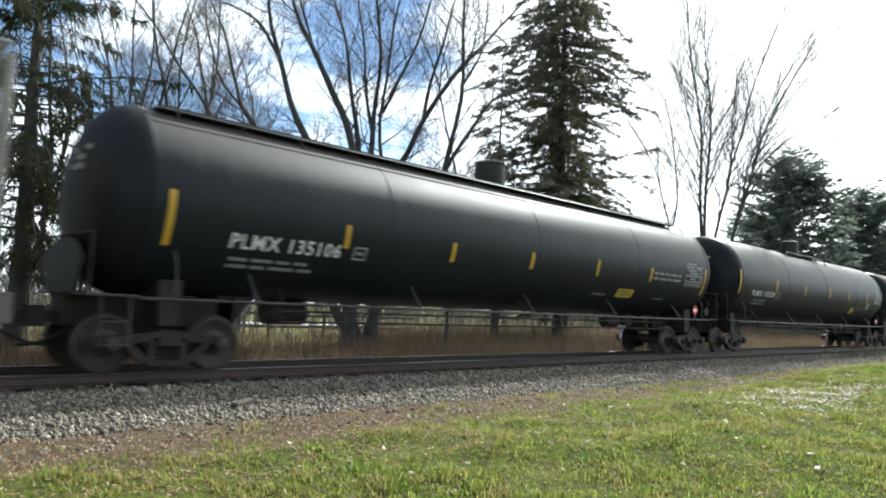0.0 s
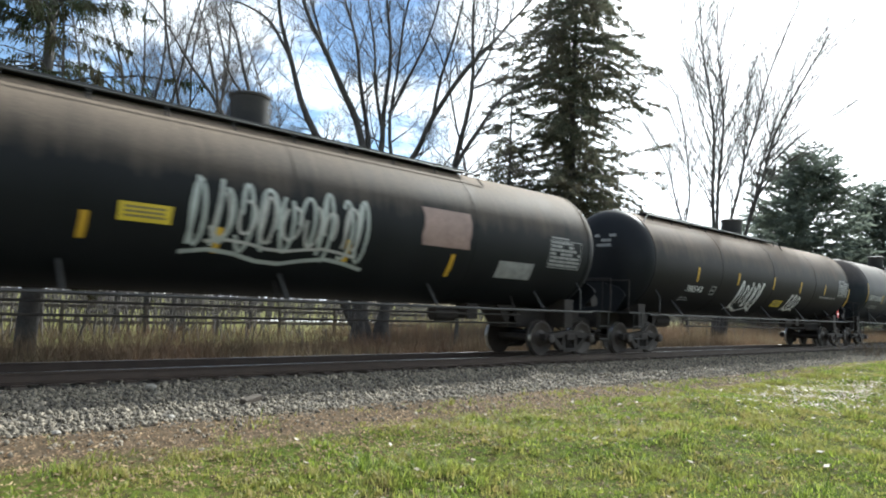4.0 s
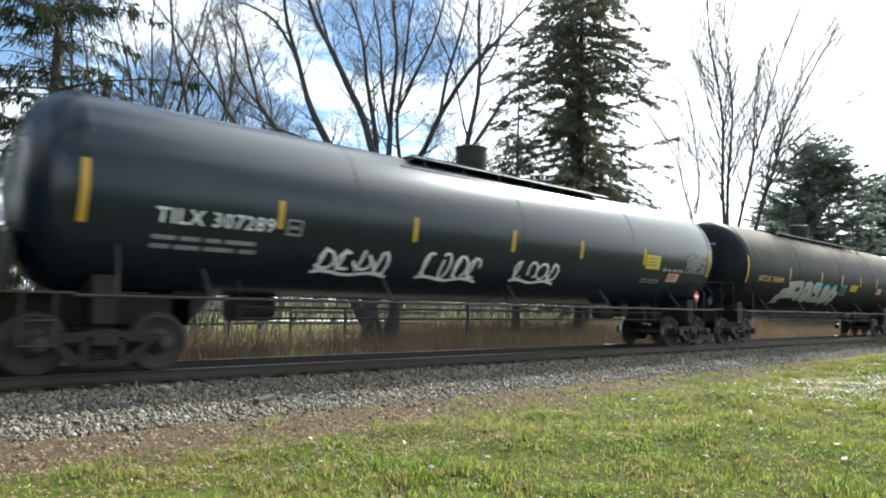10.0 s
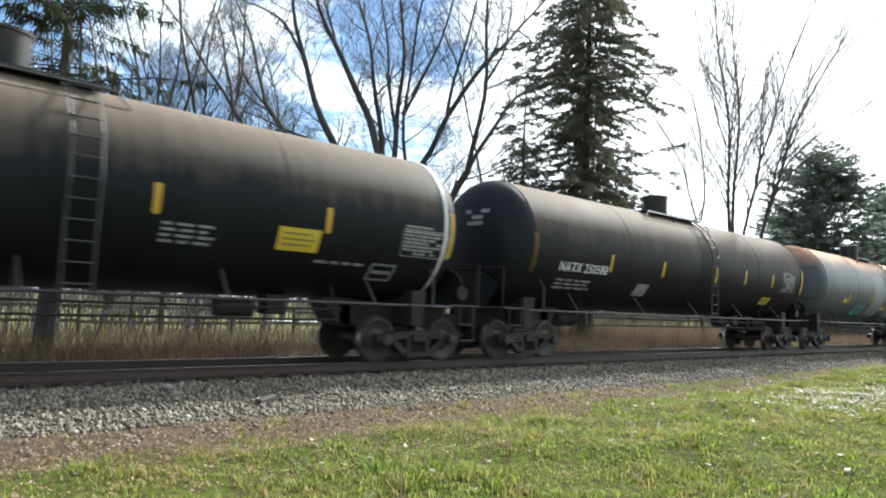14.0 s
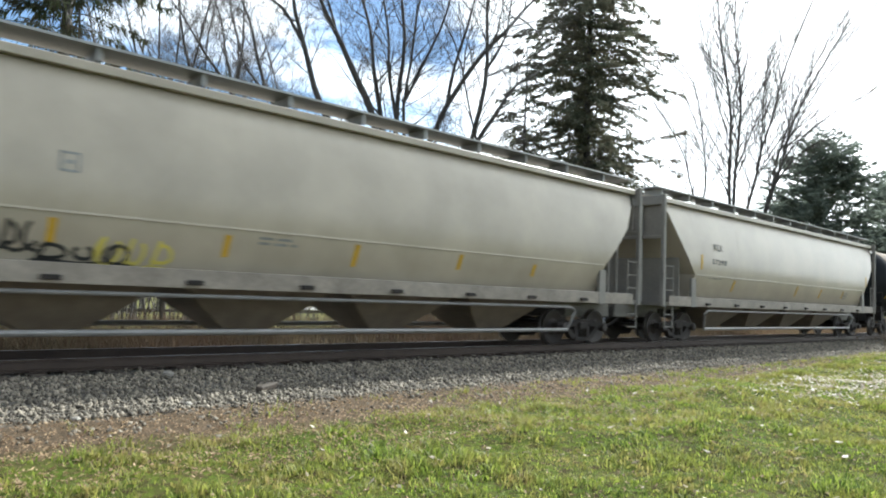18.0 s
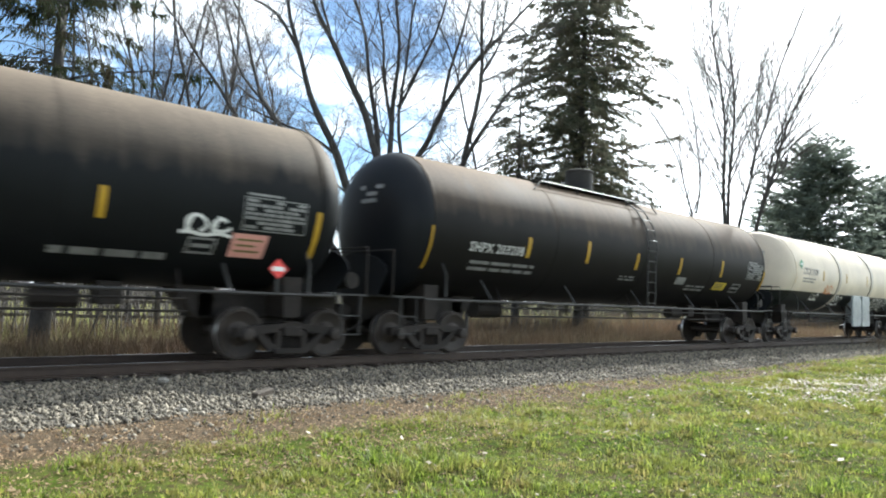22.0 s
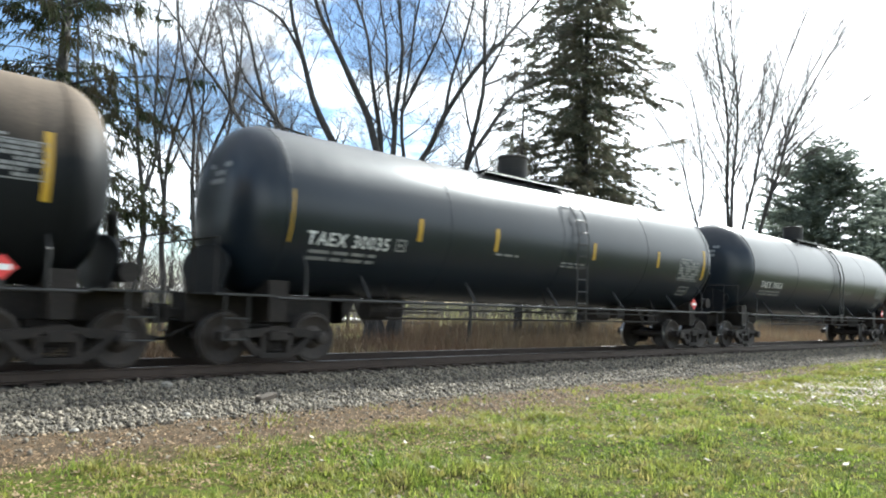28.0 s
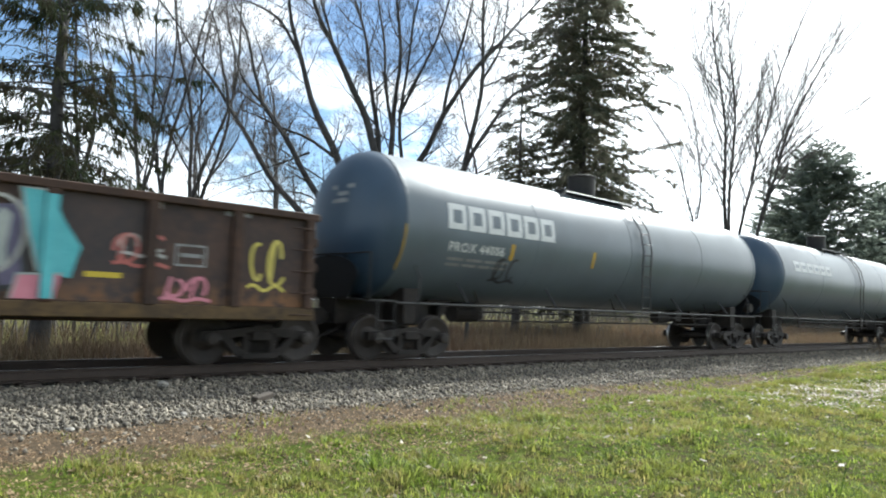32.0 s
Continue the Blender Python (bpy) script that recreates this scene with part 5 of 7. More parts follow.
M_TRIM = surf("dull black trim", (0.012, 0.012, 0.012), (0.04, 0.038, 0.036), 0.55, 0.1, 3, 40, 0.1)
M_GALV = surf("galvanised grating", (0.19, 0.19, 0.185), (0.31, 0.31, 0.30), 0.5, 0.4, 3, 40, 0.1)
P_BLACK = tank_paint("black tank paint", (0.007, 0.009, 0.011), (0.17, 0.145, 0.12), 3.2, 4.8, 0.48, 0.6, 0.4, gloss=0.2)
P_DUSTY = tank_paint("dusty black tank paint", (0.006, 0.0068, 0.0075), (0.22, 0.17, 0.125), 3.0, 4.5, 0.55, 0.85, 0.5, gloss=0.12)
P_DARKHEAD = tank_paint("black tank head paint", (0.007, 0.0078, 0.0095), (0.10, 0.085, 0.07), 4.3, 5.6, 0.5, 0.5, 0.4, gloss=0.15)
P_BLUE = tank_paint("blue-black tank paint", (0.008, 0.012, 0.017), (0.17, 0.145, 0.125), 3.5, 4.9, 0.32, 0.5, 0.4, gloss=0.42)
P_DUSTBLUE = tank_paint("dusty blue-black tank paint", (0.010, 0.0125, 0.016), (0.20, 0.165, 0.14), 3.0, 4.7, 0.5, 0.8, 0.4, gloss=0.18)
P_GLOSS = tank_paint("glossy black tank paint", (0.008, 0.012, 0.018), (0.10, 0.11, 0.13), 4.6, 5.6, 0.27, 0.4, 0.3, gloss=0.4)
P_BROWN = tank_paint("brown-black tank paint", (0.007, 0.0066, 0.0064), (0.22, 0.16, 0.115), 3.0, 4.5, 0.55, 0.85, 0.6, gloss=0.12)
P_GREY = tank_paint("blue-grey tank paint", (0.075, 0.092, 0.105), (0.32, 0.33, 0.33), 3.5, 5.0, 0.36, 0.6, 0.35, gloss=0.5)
# near head of the blue-grey cars: its shade is put into a darker colour
P_SHADEDHEAD = tank_paint("shade-darkened blue tank head paint", (0.030, 0.050, 0.075), (0.15, 0.16, 0.17), 4.3, 5.6, 0.4, 0.5, 0.35, gloss=0.4)
P_PATCHY = tank_paint("primer-patched grey tank paint", (0.05, 0.055, 0.058), (0.42, 0.24, 0.14), 3.5, 4.2, 0.5, 1.0, 0.3)
P_WHITE = tank_paint("cream white tank paint", (0.56, 0.49, 0.39), (0.34, 0.25, 0.165), 2.7, 5.6, 0.45, 0.9, 0.7, gloss=0.25, lower=((0.014, 0.018, 0.016), 2.06))
P_CREAM = tank_paint("pale grey hopper paint", (0.285, 0.247, 0.192), (0.20, 0.17, 0.13), 3.6, 6.0, 0.34, 0.5, 0.9, gloss=0.5)
P_HEAD = tank_paint("white tank head paint", (0.52, 0.52, 0.51), (0.24, 0.15, 0.085), 2.5, 1.3, 0.5, 0.6, 1.4)
M_BAND = surf("tan steel band", (0.30, 0.27, 0.22), (0.42, 0.38, 0.32), 0.5)
P_UNDER = surf("dark hopper steel", (0.11, 0.085, 0.06), (0.20, 0.16, 0.115), 0.6)
P_ENDS = surf("weathered grey end paint", (0.115, 0.105, 0.09), (0.20, 0.185, 0.16), 0.6, 0, 1.5, 16, 0.2)
P_GRIME = surf("grimy pale sill paint", (0.12, 0.10, 0.078), (0.27, 0.235, 0.19), 0.6, 0, 1.8, 14, 0.2)
M_PIPE = surf("dull galvanised pipe", (0.15, 0.145, 0.135), (0.26, 0.25, 0.24), 0.5, 0.3, 3, 30, 0.1)
P_RUST = surf("rusty brown gondola steel", (0.013, 0.0095, 0.0085), (0.075, 0.038, 0.022), 0.75, 0, 1.6, 11, 0.4, 0.01)
P_RUSTPANEL = surf("weathered rust panel", (0.017, 0.014, 0.014), (0.105, 0.052, 0.03), 0.75, 0, 1.4, 9, 0.4, 0.01)
_nt = P_RUSTPANEL.node_tree
_c = _nt.nodes["Principled BSDF"].inputs["Base Color"].links[0].from_socket
_info = _nt.nodes.new("ShaderNodeObjectInfo")
_tc = _nt.nodes.new("ShaderNodeTexCoord").outputs["Object"]
_sep = _nt.nodes.new("ShaderNodeSeparateXYZ")
_nt.links.new(_tc, _sep.inputs[0])
_low = math_of(_nt, "ADD", _sep.outputs["Z"], math_of(_nt, "MULTIPLY", noise_at(_nt, _tc, 2.2), 0.7))
_body = mixed(_nt, math_of(_nt, "MULTIPLY", _info.outputs["Random"], 0.85), _c, (0.04, 0.042, 0.046))
_nt.links.new(mixed(_nt, math_of(_nt, "MULTIPLY", ramp(_nt, _low, 1.75, 1.4), ramp(_nt, noise_at(_nt, _tc, 5.0), 0.4, 0.6)), _body, (0.17, 0.085, 0.038)), _nt.nodes["Principled BSDF"].inputs["Base Color"])
P_SILL = surf("yellowed rusty steel", (0.018, 0.013, 0.010), (0.13, 0.08, 0.03), 0.75, 0, 2.6, 14, 0.4, 0.01)


# ends of each body at the clip's start, paint and look
TRAIN = [
    ("hopper", -17.6, 1.9, P_CREAM, "pale grey covered hopper car with curved sides", {}),
    ("tank", 3.96, 23.01, P_BLACK, "long black pressure tank car with a full-length top rail", {"walk": 17.5, "ladder": False}),
    ("tank", 25.67, 44.58, P_BLACK, "long glossy black pressure tank car with yellow side marks", {"walk": 4.5, "ladder": False, "walk_at": -0.7}),
    ("tank", 47.18, 65.44, P_DUSTY, "dusty black tank car with pink and pale graffiti", {"walk": 11.0, "ladder": False}),
    ("tank", 68.61, 86.36, P_BROWN, "brown-black tank car with outlined graffiti letters", {"walk": 10.0, "ladder": False, "walk_at": -3.0}),
    ("tank", 89.36, 104.38, P_DUSTBLUE, "dusty blue-black tank car with a side ladder", {"ladder_at": -0.6}),
    ("tank", 107.12, 125.89, P_DUSTY, "long dusty black pressure tank car with yellow placard", {"walk": 7.0, "ladder": False}),
    ("tank", 128.38, 147.15, P_GLOSS, "long glossy blue-black tank car with three white tags", {"walk": 7.0, "ladder": False, "walk_at": 0.9}),
    ("tank", 149.88, 167.85, P_DUSTY, "dusty brown-black tank car with a large white tag", {"tail": 0.1, "walk": 9.0, "ladder": False}),
    ("tank", 170.43, 186.17, P_DUSTY, "dusty black tank car with a white painted end", {"head": P_HEAD, "band": P_HEAD}),
    ("tank", 188.82, 204.99, P_BROWN, "brown-black tank car with weathered yellow marks", {}),
    ("tank", 207.51, 223.47, P_PATCHY, "grey tank car with primer patches and rust-brown top", {}),
    ("hopper", 225.1, 244.39, P_CREAM, "pale grey covered hopper car with scrawled graffiti", {}),
    ("hopper", 245.71, 264.92, P_CREAM, "pale grey covered hopper car with curved sides", {}),
    ("tank", 267.49, 285.73, P_DUSTY, "black tank car with large white block mark", {"walk": 6.5, "ladder": False}),
    ("tank", 288.17, 304.44, P_BROWN, "dusty black tank car with rust-stained top", {"walk": 5.0, "dome": -1.15, "ladder_at": 1.3}),
    ("tank", 307.22, 321.76, P_WHITE, "cream white tank car with black underside and two bands", {"walk": 0.5, "ladder": False, "bands": (-2.35, 2.0), "no_dome": True}),
    ("tank", 324.97, 340.31, P_BROWN, "brown-black tank car with a dusty top", {}),
    ("tank", 343.59, 359.12, P_DUSTY, "dusty black tank car with a yellow placard", {}),
    ("tank", 362.31, 377.6, P_BLUE, "blue-black tank car with white reporting marks", {}),
    ("tank", 380.73, 396.3, P_BLUE, "clean blue-black tank car with a central ladder", {}),
    ("gondola", 398.29, 415.05, P_RUST, "rusty brown gondola car covered in teal and purple graffiti", {}),
    ("tank", 417.13, 433.26, P_GREY, "blue-grey tank car with large white block mark", {"head": P_SHADEDHEAD}),
    ("tank", 435.72, 451.8, P_GREY, "blue-grey tank car with large white block mark", {"head": P_SHADEDHEAD}),
    ("tank", 454.4, 470.4, P_BLACK, "black tank car at the end of the string", {}),
]
CARS = []


def build_train():
    for i, (kind, x0, x1, paint, label, extra) in enumerate(TRAIN):
        before = x0 - TRAIN[i - 1][2] if i else 1.6
        after = TRAIN[i + 1][1] - x1 if i + 1 < len(TRAIN) else 2.6
        spec = {"x0": x0, "x1": x1, "gap": (before + after) / 2, "paint": paint, "label": label, "under": P_UNDER, "ends": P_ENDS, "grime": P_GRIME, "sill": P_SILL, "panel": P_RUSTPANEL, **extra}
        CARS.append({"tank": tank_car, "hopper": hopper_car, "gondola": gondola_car}[kind](spec))
        side_y = {"tank": on_tank, "hopper": on_hopper, "gondola": on_gondola}[kind]
        r = random.Random(100 + i)
        for row in ROWS.get(i, ()):
            mark(CARS[-1], *row, side_y, r)
        for x in extra.get("bands", ()):
            bm = bmesh.new()
            lathe(bm, [(-0.11, RAD + 0.004), (-0.11, RAD + 0.03), (0.11, RAD + 0.03), (0.11, RAD + 0.004)], 56, "x", (x, 0, ZC))
            part("tank_band", bm, M_BAND, CARS[-1], "tan steel band round the tank")
        for x in ((-0.25, 0.0, 0.25) if kind == "tank" and not extra.get("bands") else ()):
            bm = bmesh.new()
            lathe(bm, [(-0.02, RAD + 0.001), (-0.02, RAD + 0.006), (0.02, RAD + 0.006), (0.02, RAD + 0.001)], 56, "x", (x * (x1 - x0), 0, ZC))
            part("weld_seam", bm, paint, CARS[-1])

# ---- lettering, tape, placards and graffiti on the cars ----
# each: kind, from and to along the car, from and to above the rails
# (s tape, l lines of small print, d data block, y k w panels, w on the gondola daylight painted at holes, r n placards,
# b framed box, t lettering, B block mark, g c o G graffiti)
ROWS = {
    1: (
        ("s", -9.36, -9.18, 2.02, 2.91), ("s", -5.96, -5.79, 2.27, 2.73), ("s", -3.1, -2.93, 2.23, 2.66), ("s", -0.35, -0.18, 2.26, 2.69),
        ("s", 2.54, 2.71, 2.27, 2.74), ("t:PLMX_135106", -8.2, -5.96, 2.08, 2.34), ("l2", -8.15, -6.45, 1.74, 1.97), ("b", -5.66, -5.35, 2.08, 2.33),
        ("s", 5.43, 5.6, 2.27, 2.72), ("l2", 5.69, 7.38, 2.33, 2.64), ("y", 4.03, 4.88, 1.76, 2), ("d", 7.72, 8.84, 2.29, 2.93),
        ("s", 8.99, 9.17, 2.02, 2.91), ("r", 8.35, 8.7, 1.3, 1.7), ("l1", 2.86, 3.53, 1.75, 1.86), ("l1", 6.17, 6.88, 1.75, 1.84),
    ),
    2: (
        ("s", -9.73, -9.56, 2.24, 3.13), ("t:PLMX_135558", -8.45, -6.19, 2.2, 2.41), ("s", -6.16, -6.02, 2.42, 2.88),
        ("s", -2.89, -2.72, 2.41, 2.87), ("s", 0.39, 0.56, 2.44, 2.89), ("s", 3.34, 3.51, 2.42, 2.88), ("l2", -8.01, -6.82, 1.85, 2.1),
        ("b", -5.93, -5.63, 2.14, 2.43), ("s", 9.15, 9.32, 2.2, 3.19), ("d", 7.87, 9.03, 2.42, 3.06), ("w", 6.63, 7.16, 2.07, 2.42),
        ("s", 6.35, 6.49, 2.42, 2.9), ("y", 4.33, 4.85, 1.81, 2.07), ("r", 8.28, 8.63, 1.27, 1.67), ("l1", 5.41, 6.19, 2, 2.1),
    ),
    3: (
        ("g:pinkwhite", -8.44, -6.32, 2.45, 3.34), ("t:GATX_201083", -7.99, -6, 2.24, 2.46), ("l2", -7.76, -6.07, 1.86, 2.08),
        ("s", -9.01, -8.83, 1.61, 2.3), ("s", -5.43, -5.26, 1.91, 2.32), ("s", -3.52, -3.35, 1.97, 2.38), ("s", -1.46, -1.29, 1.91, 2.35),
        ("s", 1.12, 1.29, 1.91, 2.39), ("s", 3.87, 4.04, 1.83, 2.33), ("y", -2.99, -2.19, 2.29, 2.57), ("o:grey", -1.97, 1.68, 1.9, 3.2), ("c:faded", -1.6, 1.4, 2.1, 3.0),
        ("P:dull", 3.0, 4.4, 2.45, 3.25), ("w", 5.45, 6.71, 1.91, 2.3), ("d", 7.25, 8.45, 2.29, 2.95),
    ),
    4: (
        ("t:780548", -6.68, -5.59, 1.97, 2.18), ("l2", -6.75, -6.13, 1.67, 1.82), ("b", -4.99, -4.65, 1.93, 2.22), ("s", -6.23, -6.08, 2.31, 2.79),
        ("s", -3.22, -3.05, 2.33, 2.78), ("s", -0.08, 0.1, 2.32, 2.8), ("s", 2.7, 2.87, 2.29, 2.76), ("s", 5.54, 5.71, 2.32, 2.78),
        ("s", 8.75, 8.92, 1.89, 2.75), ("o:white", -2.9, -0.7, 1.51, 2.56), ("y", 0.62, 1.5, 1.69, 1.94), ("c:white", 1.95, 3.18, 1.6, 2.22),
        ("l1", 5.19, 7.09, 2.16, 2.29), ("d", 7.39, 8.65, 2.36, 2.98), ("r", 7.28, 7.71, 1.31, 1.76),
    ),
    5: (
        ("t:GATX_211312", -7.28, -5.18, 2.33, 2.59), ("l2", -6.83, -5.51, 1.92, 2.11), ("s", -5.09, -4.92, 2.2, 2.67),
        ("s", -1.67, -1.5, 2.21, 2.68), ("s", 1.69, 1.86, 2.22, 2.67), ("s", 4.42, 4.59, 2.22, 2.67), ("b", -4.82, -4.52, 2.28, 2.56),
        ("y", -0.2, 0.31, 1.75, 2.03), ("y", 3.06, 3.91, 2.32, 2.62), ("d", 5.7, 6.85, 2.36, 2.9), ("s", 6.85, 7.02, 2.21, 3.16),
        ("r", 6.31, 6.71, 1.32, 1.76), ("s", -7.66, -7.49, 2.25, 3.17),
    ),
    6: (
        ("s", -9.55, -9.38, 2.22, 3.2), ("t:TILX_307438", -8.42, -6.47, 2.32, 2.61), ("l2", -8.33, -6.65, 1.93, 2.2),
        ("s", -6.42, -6.26, 2.45, 2.91), ("s", -3.19, -3.02, 2.42, 2.91), ("b", -6.2, -5.89, 2.31, 2.61), ("s", -0.07, 0.11, 2.37, 2.88),
        ("s", 2.93, 3.1, 2.41, 2.86), ("s", 5.67, 5.84, 2.41, 2.9), ("y", 4.19, 4.92, 2.34, 2.72), ("k", 4.24, 4.89, 1.91, 2.28),
        ("l2", 6.26, 7.52, 2.17, 2.45), ("d", 7.84, 8.94, 2.35, 2.87), ("s", 8.98, 9.15, 2.27, 3.2), ("r", 8.19, 8.57, 1.38, 1.83),
        ("l1", 5.8, 6.69, 1.92, 2.07),
    ),
    7: (
        ("s", -9.56, -9.4, 2.22, 3.16), ("t:TILX_307289", -8.46, -6.46, 2.32, 2.57), ("l2", -8.46, -6.7, 1.91, 2.18), ("s", -6.44, -6.28, 2.4, 2.9),
        ("s", -3.41, -3.24, 2.41, 2.92), ("s", -0.45, -0.27, 2.41, 2.93), ("b", -6.22, -5.91, 2.31, 2.59), ("c:white", -5.49, -3.74, 1.72, 2.19),
        ("c:white", -2.98, -1.17, 1.72, 2.25), ("c:white", -0.09, 1.55, 1.77, 2.27), ("s", 2.17, 2.34, 2.41, 2.89), ("s", 5.15, 5.31, 2.41, 2.9),
        ("y", 5.34, 6.09, 2.33, 2.73), ("l1", 6.34, 7.48, 2.27, 2.42), ("k", 6.7, 7.31, 2.01, 2.25), ("l2", 5.34, 6.32, 1.92, 2.06),
        ("d", 7.68, 8.8, 2.34, 2.86), ("s", 8.95, 9.12, 2.23, 3.16), ("r", 8.19, 8.58, 1.4, 1.8),
    ),
    8: (
        ("s", -9.23, -9.05, 2.18, 3.14), ("ty:NTLX_30690", -8.17, -6, 2.28, 2.49), ("s", -5.51, -5.34, 2.41, 2.89), ("s", -2.2, -2.03, 2.4, 2.88),
        ("s", 0.28, 0.45, 2.37, 2.87), ("s", 2.72, 2.88, 2.41, 2.88), ("s", 5.1, 5.27, 2.42, 2.9), ("G:bigwhite", -5.98, 0.27, 1.48, 2.45),
        ("y", 1.63, 2.49, 2.19, 2.46), ("g:teal", 0.44, 1.16, 1.96, 2.45), ("k", 5.47, 6.08, 2.14, 2.41), ("d", 7.32, 8.52, 2.26, 2.72),
        ("s", 8.62, 8.79, 2.19, 3.13), ("r", 7.73, 8.24, 1.35, 1.82),
    ),
    9: (
        ("s", -8.02, -7.84, 2.19, 3.15), ("t:GBRX_704249", -6.74, -4.5, 2.19, 2.48), ("l2", -6.68, -5, 1.85, 2.1), ("s", -4.44, -4.27, 2.41, 2.91),
        ("s", -1.5, -1.33, 2.45, 2.92), ("b", -4.17, -3.9, 2.21, 2.48), ("s", 1.6, 1.77, 2.41, 2.9), ("s", 4.66, 4.83, 2.42, 2.9),
        ("l4", 1.81, 2.67, 1.99, 2.35), ("y", 3.79, 4.62, 2.06, 2.46), ("d", 6.54, 7.7, 2.19, 2.69), ("s", 7.68, 7.85, 2.19, 3.16),
        ("l1", 4.64, 5.73, 1.87, 1.97), ("b", 5.92, 6.52, 1.65, 1.97),
    ),
    10: (
        ("s", -8.17, -8, 2.11, 3.06), ("t:NATX_250588", -7.09, -5.07, 2.19, 2.43), ("l3", -7.02, -5.52, 1.74, 2.03), ("s", -5.02, -4.87, 2.28, 2.76),
        ("s", -2.38, -2.23, 2.29, 2.76), ("s", 0.87, 1.04, 2.29, 2.8), ("s", 2.96, 3.13, 2.34, 2.85), ("s", 5.16, 5.33, 2.34, 2.84),
        ("w", -3.41, -2.8, 1.71, 2.05), ("y", 4.9, 5.59, 1.73, 1.99), ("d", 6.19, 7.2, 2.28, 2.87), ("s", 7.84, 8.01, 2.21, 3.14),
    ),
    11: (
        ("s", -5.04, -4.9, 2.06, 2.51), ("s", -1.91, -1.75, 2.09, 2.6), ("s", 0.36, 0.53, 1.91, 2.59), ("s", 4.24, 4.41, 2.12, 2.56),
        ("y", -0.21, 0.48, 1.86, 2.02), ("y", -5.59, -5.17, 2.07, 2.25), ("o:teal", -3.77, -2.5, 1.62, 2.03), ("y", 3.02, 3.84, 2.02, 2.29),
        ("P:light", -1.74, -0.17, 1.31, 3.47), ("P:light", 1.06, 2.23, 1.3, 3.55), ("P:soot", 3.88, 4.73, 2.48, 2.93), ("d", 6.52, 7.54, 2.21, 2.71),
        ("s", 7.79, 7.96, 1.81, 2.65),
    ),
    12: (
        ("s", -5.13, -4.97, 1.65, 2.04), ("s", -2.58, -2.41, 1.64, 2.02), ("s", -0.04, 0.14, 1.63, 2.06), ("s", 2.65, 2.81, 1.72, 2.06),
        ("s", 5.08, 5.25, 1.69, 1.99), ("b", -5.04, -4.78, 2.68, 2.97), ("l2", -1.95, -1.22, 1.88, 2.05), ("c:black", -5.66, -5.18, 1.57, 1.99),
        ("c:black", -5.26, -3.9, 1.43, 1.71), ("c:black", -7.2, -5.8, 1.5, 2.0), ("c:yellow", -4.5, -3.3, 1.4, 1.85), ("tk:TILX", -6.8, -6.2, 2.99, 3.18), ("tk:58616", -6.88, -5.96, 2.49, 2.7),
        ("s", -7.63, -7.48, 2.32, 2.77),
    ),
    13: (
        ("tk:TILX", -6.8, -6.14, 2.94, 3.15), ("tk:57298", -6.86, -5.86, 2.5, 2.67), ("s", -7.6, -7.43, 2.29, 2.78), ("s", -5.2, -5.03, 1.66, 2.05),
        ("l2", -6.93, -6.09, 2.01, 2.16), ("s", 0.17, 0.33, 1.65, 2.06), ("s", 2.64, 2.81, 1.65, 2.02), ("s", 5.21, 5.38, 1.7, 2.03),
        ("s", 7.93, 8.09, 2.34, 2.79), ("b", 5.43, 5.86, 1.69, 1.96),
    ),
    14: (
        ("B", -8.78, -5.04, 2.67, 3.29), ("t:PROX_37389", -8.31, -6.57, 2.18, 2.47), ("l2", -8.27, -6.78, 1.84, 2.06),
        ("s", -5.62, -5.46, 2.2, 2.66), ("s", -2.2, -2.03, 2.22, 2.68), ("s", 0.59, 0.76, 2.2, 2.66), ("s", 2.67, 2.84, 2.23, 2.65),
        ("b", -5.39, -5.04, 2.17, 2.46), ("y", -0.09, 0.81, 1.82, 2.06), ("s", 8.68, 8.85, 1.84, 2.68), ("d", 7.36, 8.46, 2.26, 2.77),
        ("c:white", 6.31, 7.18, 2.11, 2.42), ("b", 6.48, 6.96, 1.79, 2.05), ("k", 7.21, 7.85, 1.78, 2.17), ("s", 5.04, 5.21, 2.19, 2.67),
        ("l1", 4.54, 6.21, 1.61, 1.82), ("r", 7.83, 8.25, 1.41, 1.82), ("s", -9.37, -9.19, 1.87, 2.66),
    ),
    15: (
        ("s", -8.26, -8.09, 1.82, 2.73), ("t:SHPX_203208", -7.07, -5.29, 2.27, 2.49), ("l2", -6.92, -4.75, 1.84, 2.12),
        ("s", -5.2, -5.04, 2.24, 2.74), ("s", -2.86, -2.69, 2.26, 2.84), ("s", -0.51, -0.35, 2.22, 2.7), ("s", 1.9, 2.07, 2.21, 2.73),
        ("s", 4.61, 4.78, 2.26, 2.83), ("l2", -1.05, -0.31, 1.9, 2.06), ("w", 1.99, 2.56, 1.93, 2.15), ("l2", 2.78, 3.97, 1.75, 1.96),
        ("y", 4.53, 5.34, 1.85, 2.1), ("b", 5.8, 6.41, 1.8, 2.1), ("d", 6.65, 7.8, 2.32, 2.82), ("s", 7.88, 8.05, 1.91, 2.63),
    ),
    16: (
        ("n", -6.99, -6.62, 2.97, 3.29), ("tk:LTCX_1909", -6.52, -4.96, 2.73, 3.02), ("l2", -6.52, -5.2, 2.4, 2.64), ("s", -7.32, -7.16, 2.31, 3.23),
        ("s", -4.37, -4.24, 2.55, 3), ("s", -1.53, -1.41, 2.58, 3), ("s", 1.3, 1.43, 2.53, 3.04), ("c:orange", -3.89, -3.04, 2.07, 2.43),
